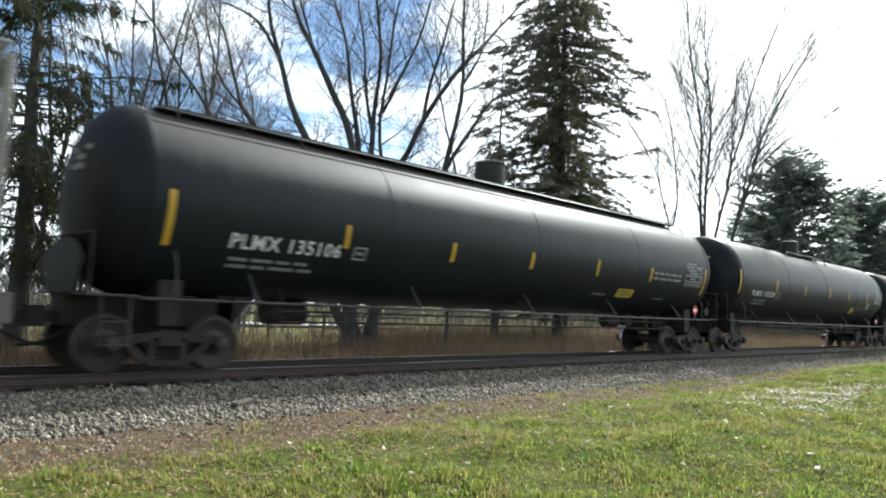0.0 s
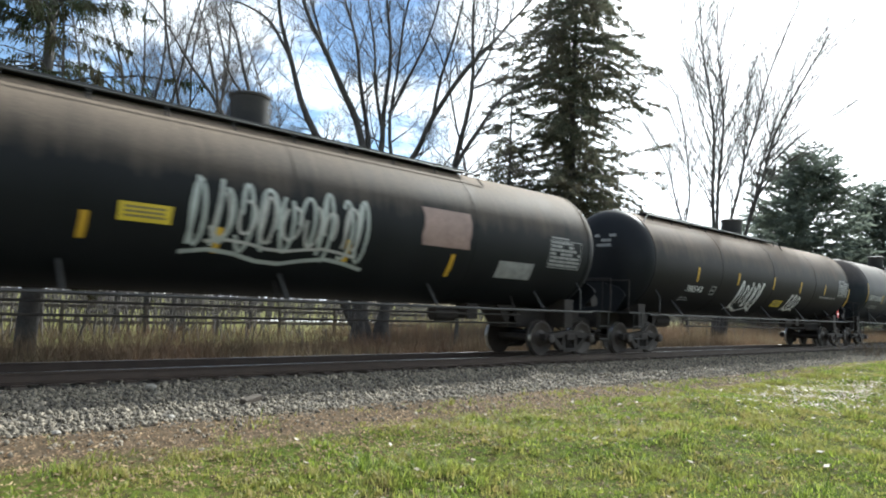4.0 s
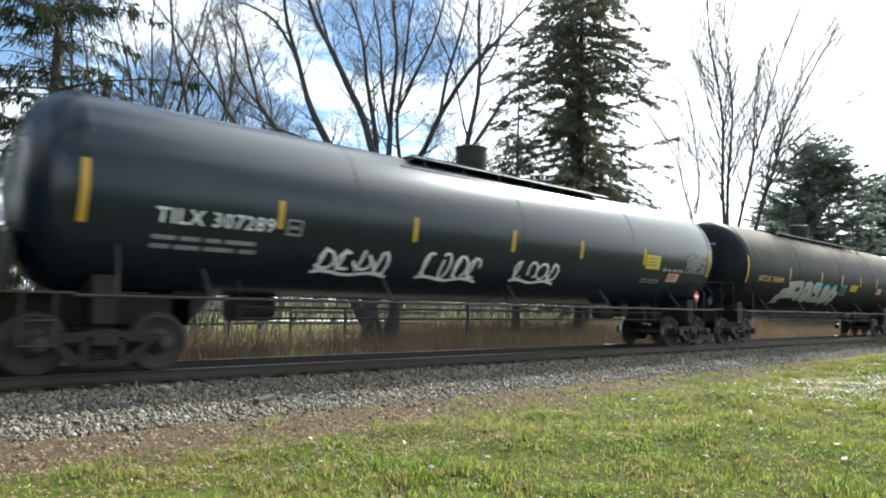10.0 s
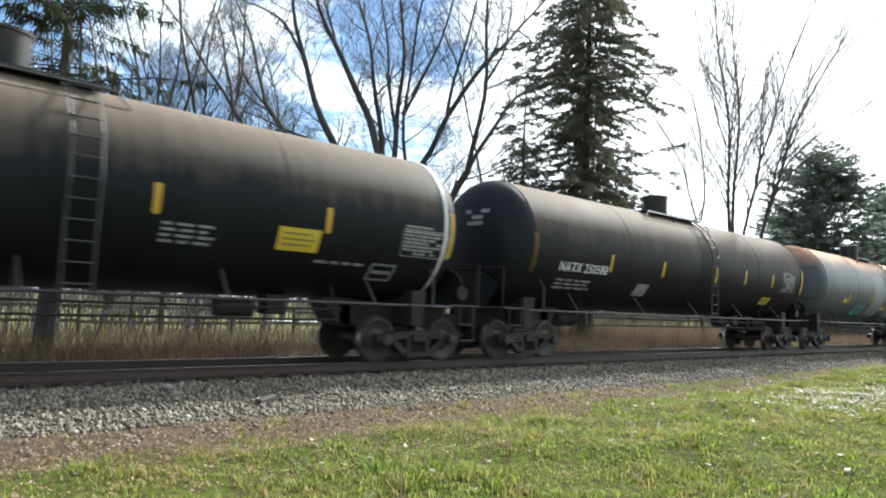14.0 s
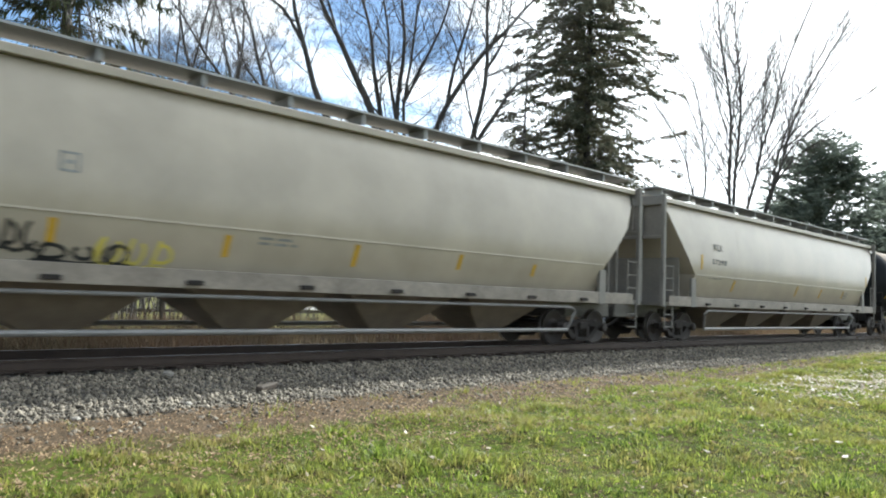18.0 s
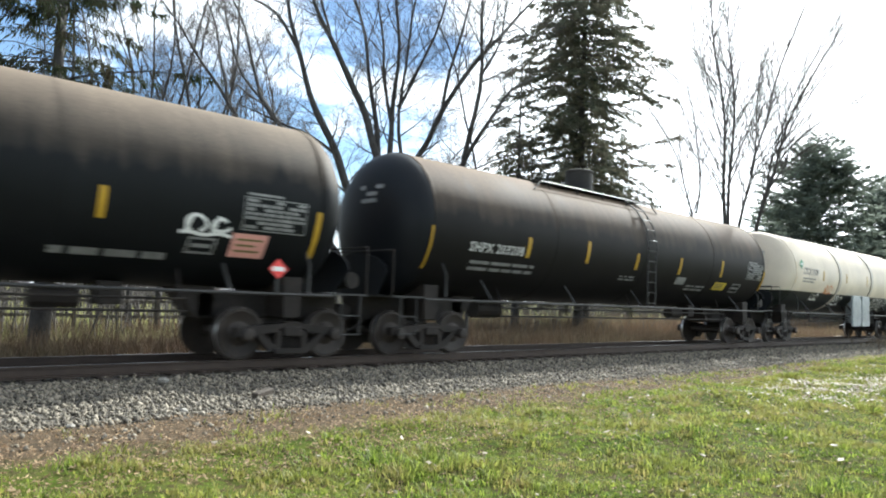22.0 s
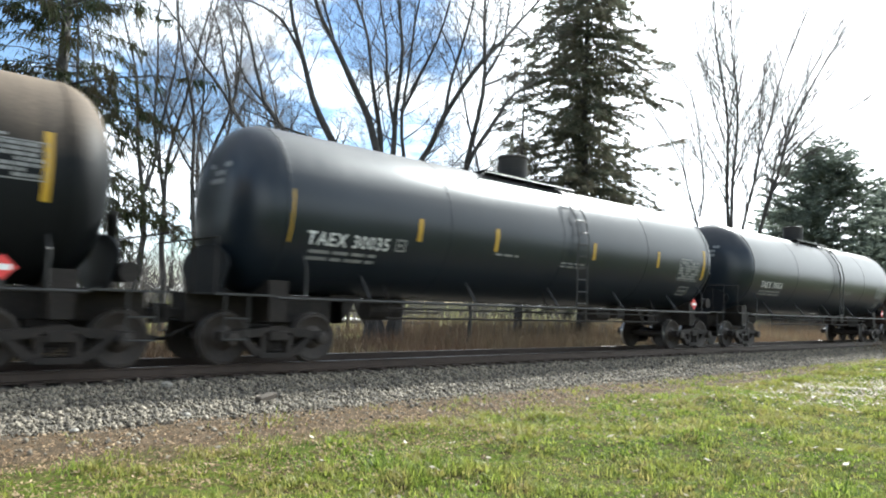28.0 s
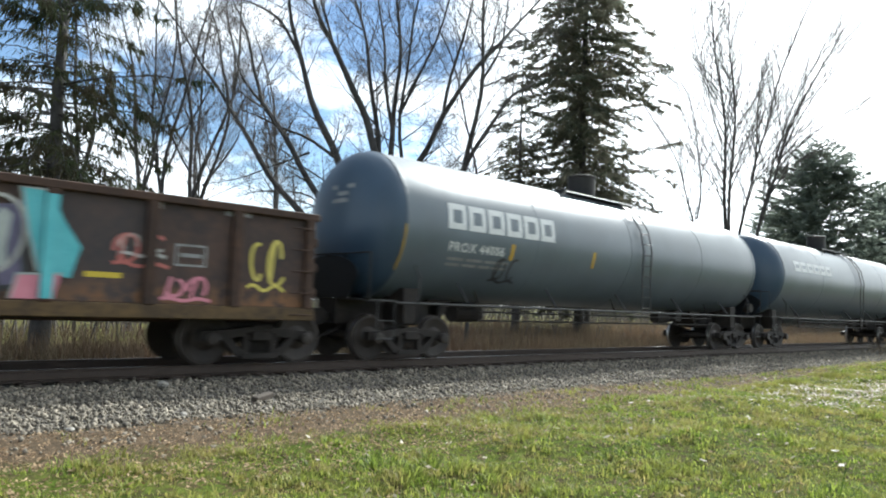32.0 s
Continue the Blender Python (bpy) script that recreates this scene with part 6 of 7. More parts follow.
        ("dk", 5.81, 6.92, 2.71, 3.16), ("l1", 6.0, 6.9, 3.28, 3.36), ("n", 6.35, 6.72, 1.2, 1.56), ("s", 7.1, 7.22, 2.3, 3.2), ("c:white", -4.97, -4.16, 1.76, 2.04), ("c:white", -2.14, -1.13, 1.62, 2),
        ("c:white", 3.01, 5.67, 1.48, 2.04), ("X", -0.86, 1.45, 0.65, 2.11),
    ),
    17: (
        ("s", -7.83, -7.67, 2.14, 3.08), ("t:CBTX_740341", -7.09, -4.85, 2.22, 2.47), ("l2", -7.29, -5.25, 1.81, 2.05),
        ("s", -4.81, -4.65, 2.13, 2.57), ("s", -1.81, -1.65, 2.15, 2.65), ("s", 1.18, 1.34, 2.18, 2.63), ("b", -4.65, -4.34, 2.2, 2.53),
        ("s", 4.28, 4.45, 2.14, 2.61), ("l1", 1.37, 2.16, 1.92, 2.02), ("d", 6.11, 7.29, 2.25, 2.8), ("s", 7.27, 7.44, 2.18, 3.09),
    ),
    18: (
        ("s", -7.98, -7.81, 2.41, 3.43), ("t:CBTX_36770", -7.17, -5.16, 2.3, 2.5), ("s", -4.74, -4.57, 2.42, 2.93), ("s", -1.77, -1.6, 2.42, 2.97),
        ("s", 1.15, 1.32, 2.39, 2.87), ("s", 4.09, 4.26, 2.39, 2.88), ("y", 2.22, 3, 2.48, 2.88), ("l1", 1.34, 2.2, 2.08, 2.17),
        ("l2", 3.73, 4.74, 1.98, 2.14), ("d", 6, 7.13, 2.68, 3.18), ("b", 5.58, 6.16, 1.85, 2.15), ("s", 7.11, 7.28, 2.38, 3.38),
        ("r", 6.59, 6.94, 1.25, 1.69),
    ),
    19: (
        ("s", -7.71, -7.54, 2.16, 3.11), ("t:TAEX_30035", -7.24, -5.4, 2.16, 2.41), ("l2", -7.14, -5.64, 1.87, 2.11),
        ("s", -4.75, -4.59, 2.41, 2.89), ("s", -2.5, -2.33, 2.38, 2.91), ("s", 1.19, 1.35, 2.44, 2.9), ("s", 4.31, 4.48, 2.43, 2.92),
        ("l1", -2.39, -1.62, 2.29, 2.38), ("l2", -0.01, 0.93, 2.17, 2.34), ("b", -5.23, -4.98, 2.18, 2.42), ("d", 5.66, 6.79, 2.17, 2.71),
        ("b", 6.05, 6.63, 1.7, 1.97), ("s", 7.01, 7.18, 2.2, 3.14), ("r", 6.44, 6.86, 1.17, 1.71),
    ),
    20: (
        ("t:TAEX_30056", -7.07, -5.21, 2.17, 2.4), ("l2", -6.99, -5.19, 1.89, 2.1), ("l1", -1.05, -0.21, 2.3, 2.37), ("l2", 1.43, 2.34, 2.17, 2.34),
        ("d", 5.77, 6.87, 2.19, 2.65), ("b", 6.18, 6.79, 1.73, 1.99), ("r", 6.53, 7.04, 1.12, 1.73),
    ),
    21: (
        ("td:C_S_X_T", -6.62, -5.55, 2.14, 2.35), ("td:7_0_9_8", -6.59, -5.52, 1.6, 1.83), ("td:7_1", -5.1, -4.49, 1.58, 1.8),
        ("G:gond", -3.02, 4.54, 0.76, 2.66), ("c:red", -8.15, -7.12, 1.73, 2.12), ("c:faded", -8.05, -7.2, 1.98, 2.2), ("c:orange", -7.9, -7.4, 1.42, 1.5), ("y", -5.36, -5.23, 1.24, 1.62), ("l2", -6.51, -5.56, 0.99, 1.33),
        # the w marks here paint daylight coming through holes under the top chord
        ("w", -5.59, -5.44, 2.52, 2.62), ("w", -5.23, -5.09, 2.48, 2.57), ("w", -4.48, -4.33, 2.49, 2.57), ("w", -3.07, -2.93, 2.47, 2.56),
        ("w", -1.74, -1.46, 2.6, 2.67), ("w", -6.69, -6.57, 2.53, 2.6), ("c:red", 4.98, 5.8, 1.6, 2.08), ("c:faded", 5.05, 5.75, 1.75, 2.1), ("b", 5.89, 6.39, 1.62, 1.97),
        ("c:pink", 5.7, 6.5, 1.1, 1.46), ("c:yellow", 7.12, 7.81, 1.34, 2.21), ("y", 4.62, 5.12, 1.38, 1.46), ("w", 5.53, 5.65, 2.49, 2.58),
        ("w", 6.67, 6.78, 2.5, 2.59), ("w", 7, 7.13, 2.51, 2.6),
    ),
    22: (
        ("B", -7.02, -3.38, 2.8, 3.35), ("t:PROX_44006", -6.9, -5.19, 2.32, 2.53), ("l2", -6.86, -4.95, 1.99, 2.23), ("s", -4.99, -4.82, 2.25, 2.64),
        ("s", -1.83, -1.66, 2.27, 2.7), ("c:black", -5.35, -4.48, 1.77, 2.31), ("s", -8.18, -8, 1.84, 2.77),
    ),
    23: (
        ("B", -7.02, -2.97, 3.05, 3.45),
    ),
}

HOPPER_SIDE = ((1.30, 1.26), (1.75, 1.45), (2.12, 1.60), (2.6, 1.63), (3.2, 1.60), (3.8, 1.47), (4.15, 1.33), (4.30, 1.22))


def on_hopper(z, lift=0.004):
    return -(float(np.interp(z, [a for a, b in HOPPER_SIDE], [b for a, b in HOPPER_SIDE])) + lift)


def on_gondola(z, lift=0.004):
    return -(1.48 + lift)


def bands(bm, rows, side_y, lift=0.007):
    """Thin skin between left and right edges, row by row: (z, left, right)."""
    made = [[[bm.verts.new((x, side_y(z, q), z)) for x in (a, b)] for q in (lift, lift - 0.006)] for z, a, b in rows]
    for a, b in zip(made, made[1:]):
        bm.faces.new((a[0][0], a[0][1], b[0][1], b[0][0]))
        for e in (0, 1):
            bm.faces.new((a[0][e], b[0][e], b[1][e], a[1][e]))
    for row in (made[0], made[-1]):
        bm.faces.new((row[0][0], row[0][1], row[1][1], row[1][0]))


def rect(bm, x0, x1, z0, z1, side_y, lift=0.007):
    n = max(1, int(math.ceil((z1 - z0) / 0.15)))
    bands(bm, [(z0 + (z1 - z0) * k / n, x0, x1) for k in range(n + 1)], side_y, lift)


def ribbon(bm, pts, width, side_y, lift=0.009, climb=0.0):
    """A paint stroke of the given width along (x, z) points."""
    prev = None
    for i, (x, z) in enumerate(pts):
        a, b = pts[max(i - 1, 0)], pts[min(i + 1, len(pts) - 1)]
        d = Vector((b[0] - a[0], b[1] - a[1]))
        if d.length < 1e-5:
            continue
        d.normalize()
        w = width * 0.5
        pair = [bm.verts.new((x - s * d.y * w, side_y(z + s * d.x * w, lift + climb * i), z + s * d.x * w)) for s in (-1, 1)]
        if prev:
            bm.faces.new((prev[0], prev[1], pair[1], pair[0]))
        prev = pair


def spans_at(polys, z):
    """Where a level line enters and leaves the shapes."""
    xs = []
    for pts in polys:
        for (xa, za), (xb, zb) in zip(pts, pts[1:] + pts[:1]):
            if (za <= z) != (zb <= z):
                xs.append(xa + (xb - xa) * (z - za) / (zb - za))
    return sorted(xs)


def cut_out(bm, polys, side_y, lift):
    """Paint that fills outlines in (x, z); a second outline inside the first is a hole."""
    zs = [z for pts in polys for x, z in pts]
    levels = sorted(set([round(z, 4) for z in zs] + [round(min(zs) + (max(zs) - min(zs)) * k / 10, 4) for k in range(11)]))
    for a, b in zip(levels, levels[1:]):
        if b - a < 0.002:
            continue
        lo, hi = spans_at(polys, a + 0.0005), spans_at(polys, b - 0.0005)
        if len(lo) != len(hi):
            lo = hi = spans_at(polys, (a + b) / 2)
        for k in range(0, len(lo) - 1, 2):
            bm.faces.new([bm.verts.new((x, side_y(z, lift), z)) for x, z in ((lo[k], a), (lo[k + 1], a), (hi[k + 1], b), (hi[k], b))])
    bmesh.ops.remove_doubles(bm, verts=bm.verts[:], dist=0.012)


def jagged(r, x0, x1, z0, z1):
    """A sharp-cornered graffiti letter with a small hole."""
    w, h = x1 - x0, z1 - z0
    u = lambda a, b: r.uniform(a, b)
    out = [(u(0, 0.12), u(0, 0.15)), (u(0.2, 0.4), u(0.0, 0.12)), (u(0.42, 0.5), u(0.15, 0.35)), (u(0.55, 0.75), u(0.0, 0.1)), (u(0.88, 1.05), u(0.0, 0.2)),
           (u(0.8, 0.95), u(0.35, 0.55)), (u(0.9, 1.05), u(0.7, 1.0)), (u(0.55, 0.75), u(0.85, 1.0)), (u(0.4, 0.5), u(0.7, 0.9)), (u(0.0, 0.25), u(0.85, 1.0)), (u(0.05, 0.2), u(0.4, 0.65))]
    c, d = u(0.35, 0.55), u(0.42, 0.6)
    hole = [(c, d), (c + 0.16, d + 0.03), (c + 0.1, d + 0.2)]
    return [[(x0 + w * a, z0 + h * b) for a, b in s] for s in (out, hole)]


def within(x0, x1, z0, z1, *shapes):
    return [[(x0 + (x1 - x0) * u, z0 + (z1 - z0) * v) for u, v in s] for s in shapes]


# the big tag: a cream outline for each letter (with its hole), then teal on top
TAG = (
    (((0.0, 0.36), (0.03, 0.40), (0.03, 0.60), (0.12, 0.66), (0.09, 0.90), (0.32, 1.0), (0.36, 0.55), (0.35, 0.12), (0.28, 0.28), (0.12, 0.26), (0.08, 0.16), (0.12, 0.06), (0.01, 0.0)), ((0.22, 0.54), (0.26, 0.72), (0.29, 0.70), (0.30, 0.54))),
    (((0.36, 0.94), (0.44, 1.0), (0.49, 0.88), (0.50, 0.60), (0.52, 0.32), (0.49, 0.04), (0.45, 0.14), (0.37, 0.20)), ((0.41, 0.70), (0.43, 0.66), (0.44, 0.50), (0.42, 0.52))),
    (((0.50, 0.86), (0.54, 0.98), (0.64, 0.98), (0.65, 0.70), (0.66, 0.40), (0.68, 0.12), (0.52, 0.16), (0.52, 0.50)), ((0.54, 0.60), (0.57, 0.52), (0.62, 0.46), (0.58, 0.34), (0.55, 0.42))),
    (((0.68, 0.72), (0.71, 0.90), (0.79, 0.84), (0.80, 0.60), (0.81, 0.24), (0.78, 0.14), (0.63, 0.14), (0.66, 0.30), (0.70, 0.40)),),
    (((0.82, 0.70), (0.86, 0.88), (0.92, 0.94), (0.94, 0.68), (1.0, 0.64), (0.98, 0.36), (1.0, 0.02), (0.94, 0.04), (0.92, 0.22), (0.78, 0.0), (0.81, 0.30)), ((0.88, 0.42), (0.91, 0.50), (0.93, 0.44), (0.90, 0.36))),
)
TAG_TEAL = (((0.50, 0.82), (0.54, 0.99), (0.65, 0.98), (0.645, 0.72), (0.59, 0.88), (0.53, 0.80)), ((0.70, 0.84), (0.75, 0.96), (0.80, 0.86), (0.80, 0.66), (0.75, 0.80)),
            ((0.85, 0.80), (0.92, 0.98), (0.93, 0.76), (0.87, 0.72)), ((1.02, 0.60), (1.04, 0.86), (1.08, 0.84), (1.10, 0.62), (1.05, 0.52)))
# the teal swooshes at the ends of the long piece on the gondola
SWOOSH = (("teal", ((0.0, 0.0), (0.015, 0.16), (0.06, 0.30), (0.12, 0.36), (0.145, 0.52), (0.11, 0.72), (0.105, 1.0), (0.15, 1.0), (0.165, 0.78), (0.215, 0.66), (0.20, 0.52), (0.17, 0.42), (0.15, 0.24), (0.14, 0.0))),
          ("teal", ((0.93, 0.25), (0.91, 0.62), (0.895, 1.0), (0.94, 1.0), (0.97, 0.72), (1.0, 0.5), (0.985, 0.2))),
          ("pink", ((0.89, 0.0), (0.90, 0.22), (0.97, 0.24), (0.96, 0.0))))


# skeletons of fat letters in a unit box
FAT = ((((0.9, 0.85), (0.5, 1.0), (0.1, 0.8), (0.3, 0.55), (0.7, 0.45), (0.9, 0.2), (0.5, 0.0), (0.1, 0.15)),),
       (((0.45, 0.0), (0.5, 0.5), (0.55, 1.0)),),
       (((0.15, 0.0), (0.15, 1.0), (0.6, 0.95), (0.9, 0.5), (0.6, 0.05), (0.2, 0.0)),),
       (((0.9, 1.0), (0.15, 0.95), (0.15, 0.05), (0.9, 0.0)), ((0.15, 0.5), (0.7, 0.52))),
       (((0.1, 0.0), (0.12, 1.0), (0.8, 0.1), (0.88, 1.0)),))


def rounded(pts):
    """The polyline with its corners cut twice."""
    for _ in range(2):
        pts = [pts[0]] + [(a[0] * (1 - f) + b[0] * f, a[1] * (1 - f) + b[1] * f) for a, b in zip(pts, pts[1:]) for f in (0.25, 0.75)] + [pts[-1]]
    return pts


def scrawl(r, x0, x1, z0, z1, n):
    """Loops of handwriting as strokes."""
    strokes, w = [], (x1 - x0) / n
    for k in range(n):
        cx, a, b, ph = x0 + w * (k + 0.5), r.uniform(0.35, 0.6), r.uniform(0.3, 0.5), r.uniform(0, 6)
        turn = r.choice((1, -1)) * r.uniform(3.5, 6.5)
        strokes.append([(cx + w * a * math.cos(ph + turn * i / 14) * (0.5 + 0.5 * i / 14), (z0 + z1) / 2 + (z1 - z0) * b * math.sin(ph + turn * i / 14)) for i in range(15)])
        if r.random() < 0.6:
            strokes.append([(cx - w * 0.3 + w * 0.2 * i / 4, z0 + (z1 - z0) * (0.1 + 0.85 * i / 4)) for i in range(5)])
    strokes.append([(x0 + (x1 - x0) * i / 8, z0 + (z1 - z0) * 0.06 * math.sin(i * 1.3)) for i in range(9)])
    return strokes


def lettering(car, words, mat, x0, x1, z0, z1, side_y):
    cu = bpy.data.curves.new("lettering", "FONT")
    cu.body, cu.size, cu.resolution_u, cu.offset, cu.space_character = words, 1.0, 2, 0.018, 1.12
    tmp = bpy.data.objects.new("lettering", cu)
    me = bpy.data.meshes.new_from_object(tmp)
    bpy.data.objects.remove(tmp)
    v = np.array([p.co[:] for p in me.vertices])
    lo, hi = v.min(0), v.max(0)
    for p in me.vertices:
        fx, fz = (p.co.x - lo[0]) / (hi[0] - lo[0]), (p.co.y - lo[1]) / (hi[1] - lo[1])
        z = z0 + (z1 - z0) * fz
        p.co = (x0 + (x1 - x0) * fx, side_y(z, 0.014), z)
    me.materials.append(mat)
    return tagged(put("lettering", me, car), kind="stuff")


PAINTS = {
    "white": M_WHITE, "black": surf("black spray paint", (0.01, 0.01, 0.01), (0.03, 0.03, 0.03), 0.5),
    "teal": surf("teal spray paint", (0.05, 0.30, 0.33), (0.12, 0.45, 0.47), 0.5), "orange": surf("orange spray paint", (0.55, 0.18, 0.05), (0.6, 0.25, 0.1), 0.5),
    "pink": surf("pink spray paint", (0.45, 0.13, 0.18), (0.55, 0.22, 0.26), 0.5), "red": surf("dull red spray paint", (0.30, 0.06, 0.05), (0.42, 0.14, 0.11), 0.5),
    "grey": surf("grey spray paint", (0.22, 0.24, 0.22), (0.36, 0.38, 0.35), 0.5), "purple": surf("purple spray paint", (0.035, 0.028, 0.06), (0.085, 0.06, 0.115), 0.5),
    "yellow": surf("yellow spray paint", (0.45, 0.38, 0.05), (0.55, 0.45, 0.1), 0.5), "cream": surf("cream spray paint", (0.50, 0.49, 0.44), (0.68, 0.66, 0.60), 0.6),
    "faded": surf("faded cream spray paint", (0.22, 0.215, 0.195), (0.40, 0.39, 0.36), 0.6, 0, 1.5, 14), "violet": surf("grey-violet spray paint", (0.045, 0.045, 0.08), (0.12, 0.10, 0.16), 0.5),
    "dull": surf("faded pink spray paint", (0.15, 0.095, 0.078), (0.26, 0.175, 0.145), 0.6, 0, 2.0, 14), "light": surf("light grey primer", (0.11, 0.12, 0.125), (0.19, 0.20, 0.205), 0.6, 0, 1.2, 12, 0.2), "soot": surf("soot stain", (0.012, 0.012, 0.012), (0.04, 0.036, 0.03), 0.8),
}
M_GREEN = surf("green placard", (0.02, 0.25, 0.12), (0.05, 0.32, 0.17), 0.5)


def framed(bm, x0, x1, z0, z1, w, side_y):
    rect(bm, x0, x1, z0, z0 + w, side_y)
    rect(bm, x0, x1, z1 - w, z1, side_y)
    rect(bm, x0, x0 + w, z0 + w, z1 - w, side_y)
    rect(bm, x1 - w, x1, z0 + w, z1 - w, side_y)


def prism_xz(bm, pts, y0, y1):
    """A flat upright plate with the outline pts in (x, z)."""
    a = [bm.verts.new((x, y0, z)) for x, z in pts]
    b = [bm.verts.new((x, y1, z)) for x, z in pts]
    bm.faces.new(a)
    bm.faces.new(b[::-1])
    for i in range(len(a)):
        bm.faces.new((a[i], a[(i + 1) % len(a)], b[(i + 1) % len(a)], b[i]))


def mark(car, kind, x0, x1, z0, z1, side_y, r):
    bm = bmesh.new()
    head, _, arg = kind.partition(":")
    mx, mz = (x0 + x1) / 2, (z0 + z1) / 2
    if head == "s":
        rect(bm, mx - 0.055, mx + 0.055, z0 + 0.01, z1 - 0.01, side_y)
        return part("reflective_tape", bm, M_YELLOW, car, "yellow reflective tape")
    if head[0] == "l":
        n = int(head[1])
        step = (z1 - z0) / n
        for k in range(n):
            x = x0
            while x < x1 - 0.1:
                e = min(x1, x + r.uniform(0.25, 0.6) * max(0.5, (x1 - x0) / 2))
                rect(bm, x, e, z0 + step * (k + 0.25), z0 + step * (k + 0.75), side_y)
                x = e + 0.08
        return tagged(part("small_print", bm, M_DIMWHITE, car), kind="stuff")
    if head in ("d", "dk"):
        # a stencilled table: a head line, rows of short words, a column of figures
        n = 7
        step = (z1 - z0) / n
        for k in range(n):
            x = x0
            while x < x1 - 0.06:
                e = min(x1, x + r.uniform(0.06, 0.24))
                if r.random() < 0.85:
                    rect(bm, x, e, z0 + step * (k + 0.15), z0 + step * (k + 0.85), side_y)
                x = e + 0.025
        rect(bm, x0, x0 + (x1 - x0) * 0.6, z1 + 0.05, z1 + 0.09, side_y)
        framed(bm, x0 - 0.05, x1 + 0.05, z0 - 0.03, z1 + 0.02, 0.018, side_y)
        return tagged(part("data_block", bm, M_DARKLETTER if head == "dk" else M_DIMWHITE, car), kind="stuff")
    if head in "ykw" and len(head) == 1:
        rect(bm, x0, x1, z0, z1, side_y)
        p = part("panel", bm, {"y": M_PANEL_Y, "k": M_PINK, "w": M_DIMWHITE}[head], car, {"y": "yellow panel", "k": "pale red sticker", "w": "white panel, or daylight painted at a hole"}[head])
        if head in "yk" and z1 - z0 > 0.2:
            bm = bmesh.new()
            for k in range(3):
                z = z0 + (z1 - z0) * (0.22 + 0.24 * k)
                rect(bm, x0 + 0.08, x1 - 0.08 - r.uniform(0, 0.15), z, z + 0.035, side_y, 0.011)
            put("print", from_bm("print", bm, M_DIMBAR), p)
        return p
    if head in "rn":
        # a diamond on a holder that hangs upright beside the tank
        y = -1.50 if mz < 2.0 else min(side_y(mz + e, 0.03) for e in (-0.2, 0.0, 0.2))
        prism_xz(bm, [(mx, mz - 0.18), (mx + 0.18, mz), (mx, mz + 0.18), (mx - 0.18, mz)], y, y + 0.012)
        p = part("placard", bm, M_RED if head == "r" else M_GREEN, car, "diamond hazard placard")
        bm = bmesh.new()
        prism_xz(bm, [(mx - 0.11, mz - 0.04), (mx + 0.11, mz - 0.04), (mx + 0.11, mz + 0.04), (mx - 0.11, mz + 0.04)], y - 0.004, y)
        put("print", from_bm("print", bm, M_WHITE), p)
        if mz > 2.0:
            return p
        bm = bmesh.new()
        prism_xz(bm, [(mx - 0.03, 1.18), (mx + 0.03, 1.18), (mx + 0.03, mz), (mx - 0.03, mz)], y + 0.014, y + 0.03)
        put("holder", from_bm("holder", bm, M_TRIM), p)
        return p
    if head == "b":
        framed(bm, x0, x1, z0, z1, 0.035, side_y)
        rect(bm, x0 + 0.08, x1 - 0.08, mz - 0.03, mz + 0.03, side_y)
        return part("framed_mark", bm, M_DIMWHITE, car)
    if head[0] == "t":
        bm.free()
        return lettering(car, arg.replace("_", " "), {"t": M_LETTER, "td": PAINTS["faded"], "tk": M_DARKLETTER, "ty": M_AMBER}[head], x0, x1, z0, z1, side_y)
    if head == "B":
        n, w, t = 6, (x1 - x0) / 6, 0.13
        bm.free()
        for k in range(n):
            bm = bmesh.new()
            framed(bm, x0 + w * k + 0.04, x0 + w * (k + 1) - 0.04, z0, z1, t, side_y)
            p = part("block_mark", bm, M_LETTER, car, "white block shape")
        return p
    if arg == "bigwhite":
        bm.free()
        for k, shapes in enumerate(TAG):
            bm = bmesh.new()
            cut_out(bm, within(x0, x1, z0, z1, *shapes), side_y, 0.008 + 0.001 * k)
            p = part("graffiti_letter", bm, PAINTS["faded"], car, "jagged cream spray-painted letter")
        for shape in TAG_TEAL:
            bm = bmesh.new()
            cut_out(bm, within(x0, x1, z0, z1, shape), side_y, 0.018)
            part("graffiti_shade", bm, PAINTS["teal"], car, "teal spray-painted shading")
        return p
    if head in "gG" and arg != "gond":
        # fat outlined letters: a thick stroke, a thinner one of another colour on it
        fill = {"pinkwhite": "cream", "teal": "black"}[arg]
        edge = {"pinkwhite": "pink"}.get(arg, arg)
        n = 5 if arg == "pinkwhite" else max(2, int((x1 - x0) / 0.45))
        w, p = (x1 - x0) / n, None
        bm.free()
        for k in range(n):
            dz = r.uniform(-0.05, 0.05) * (z1 - z0)
            za, zb = max(z0 + dz + 0.1, 1.44 if side_y is on_tank else 1.12), z1 + dz - 0.1
            strokes = [rounded([(x0 + w * (k + 0.14 + 0.72 * u), za + (zb - za) * v) for u, v in line]) for line in FAT[(0, 1, 2, 3, 0)[k] if arg == "pinkwhite" else r.randrange(len(FAT))]]
            for col, wide, lift in ((edge, 0.62 * w, 0.010), (fill, 0.36 * w, 0.030)):
                bm = bmesh.new()
                for j, line in enumerate(strokes):
                    ribbon(bm, line, min(wide, 0.26), side_y, lift + 0.0015 * k + 0.004 * j, 0.0003)
                if col == edge:
                    p = part("graffiti_letter", bm, PAINTS[col], car, "spray-painted letter")
                else:
                    put("letter_fill", from_bm("letter_fill", bm, PAINTS[col]), p)
        return p
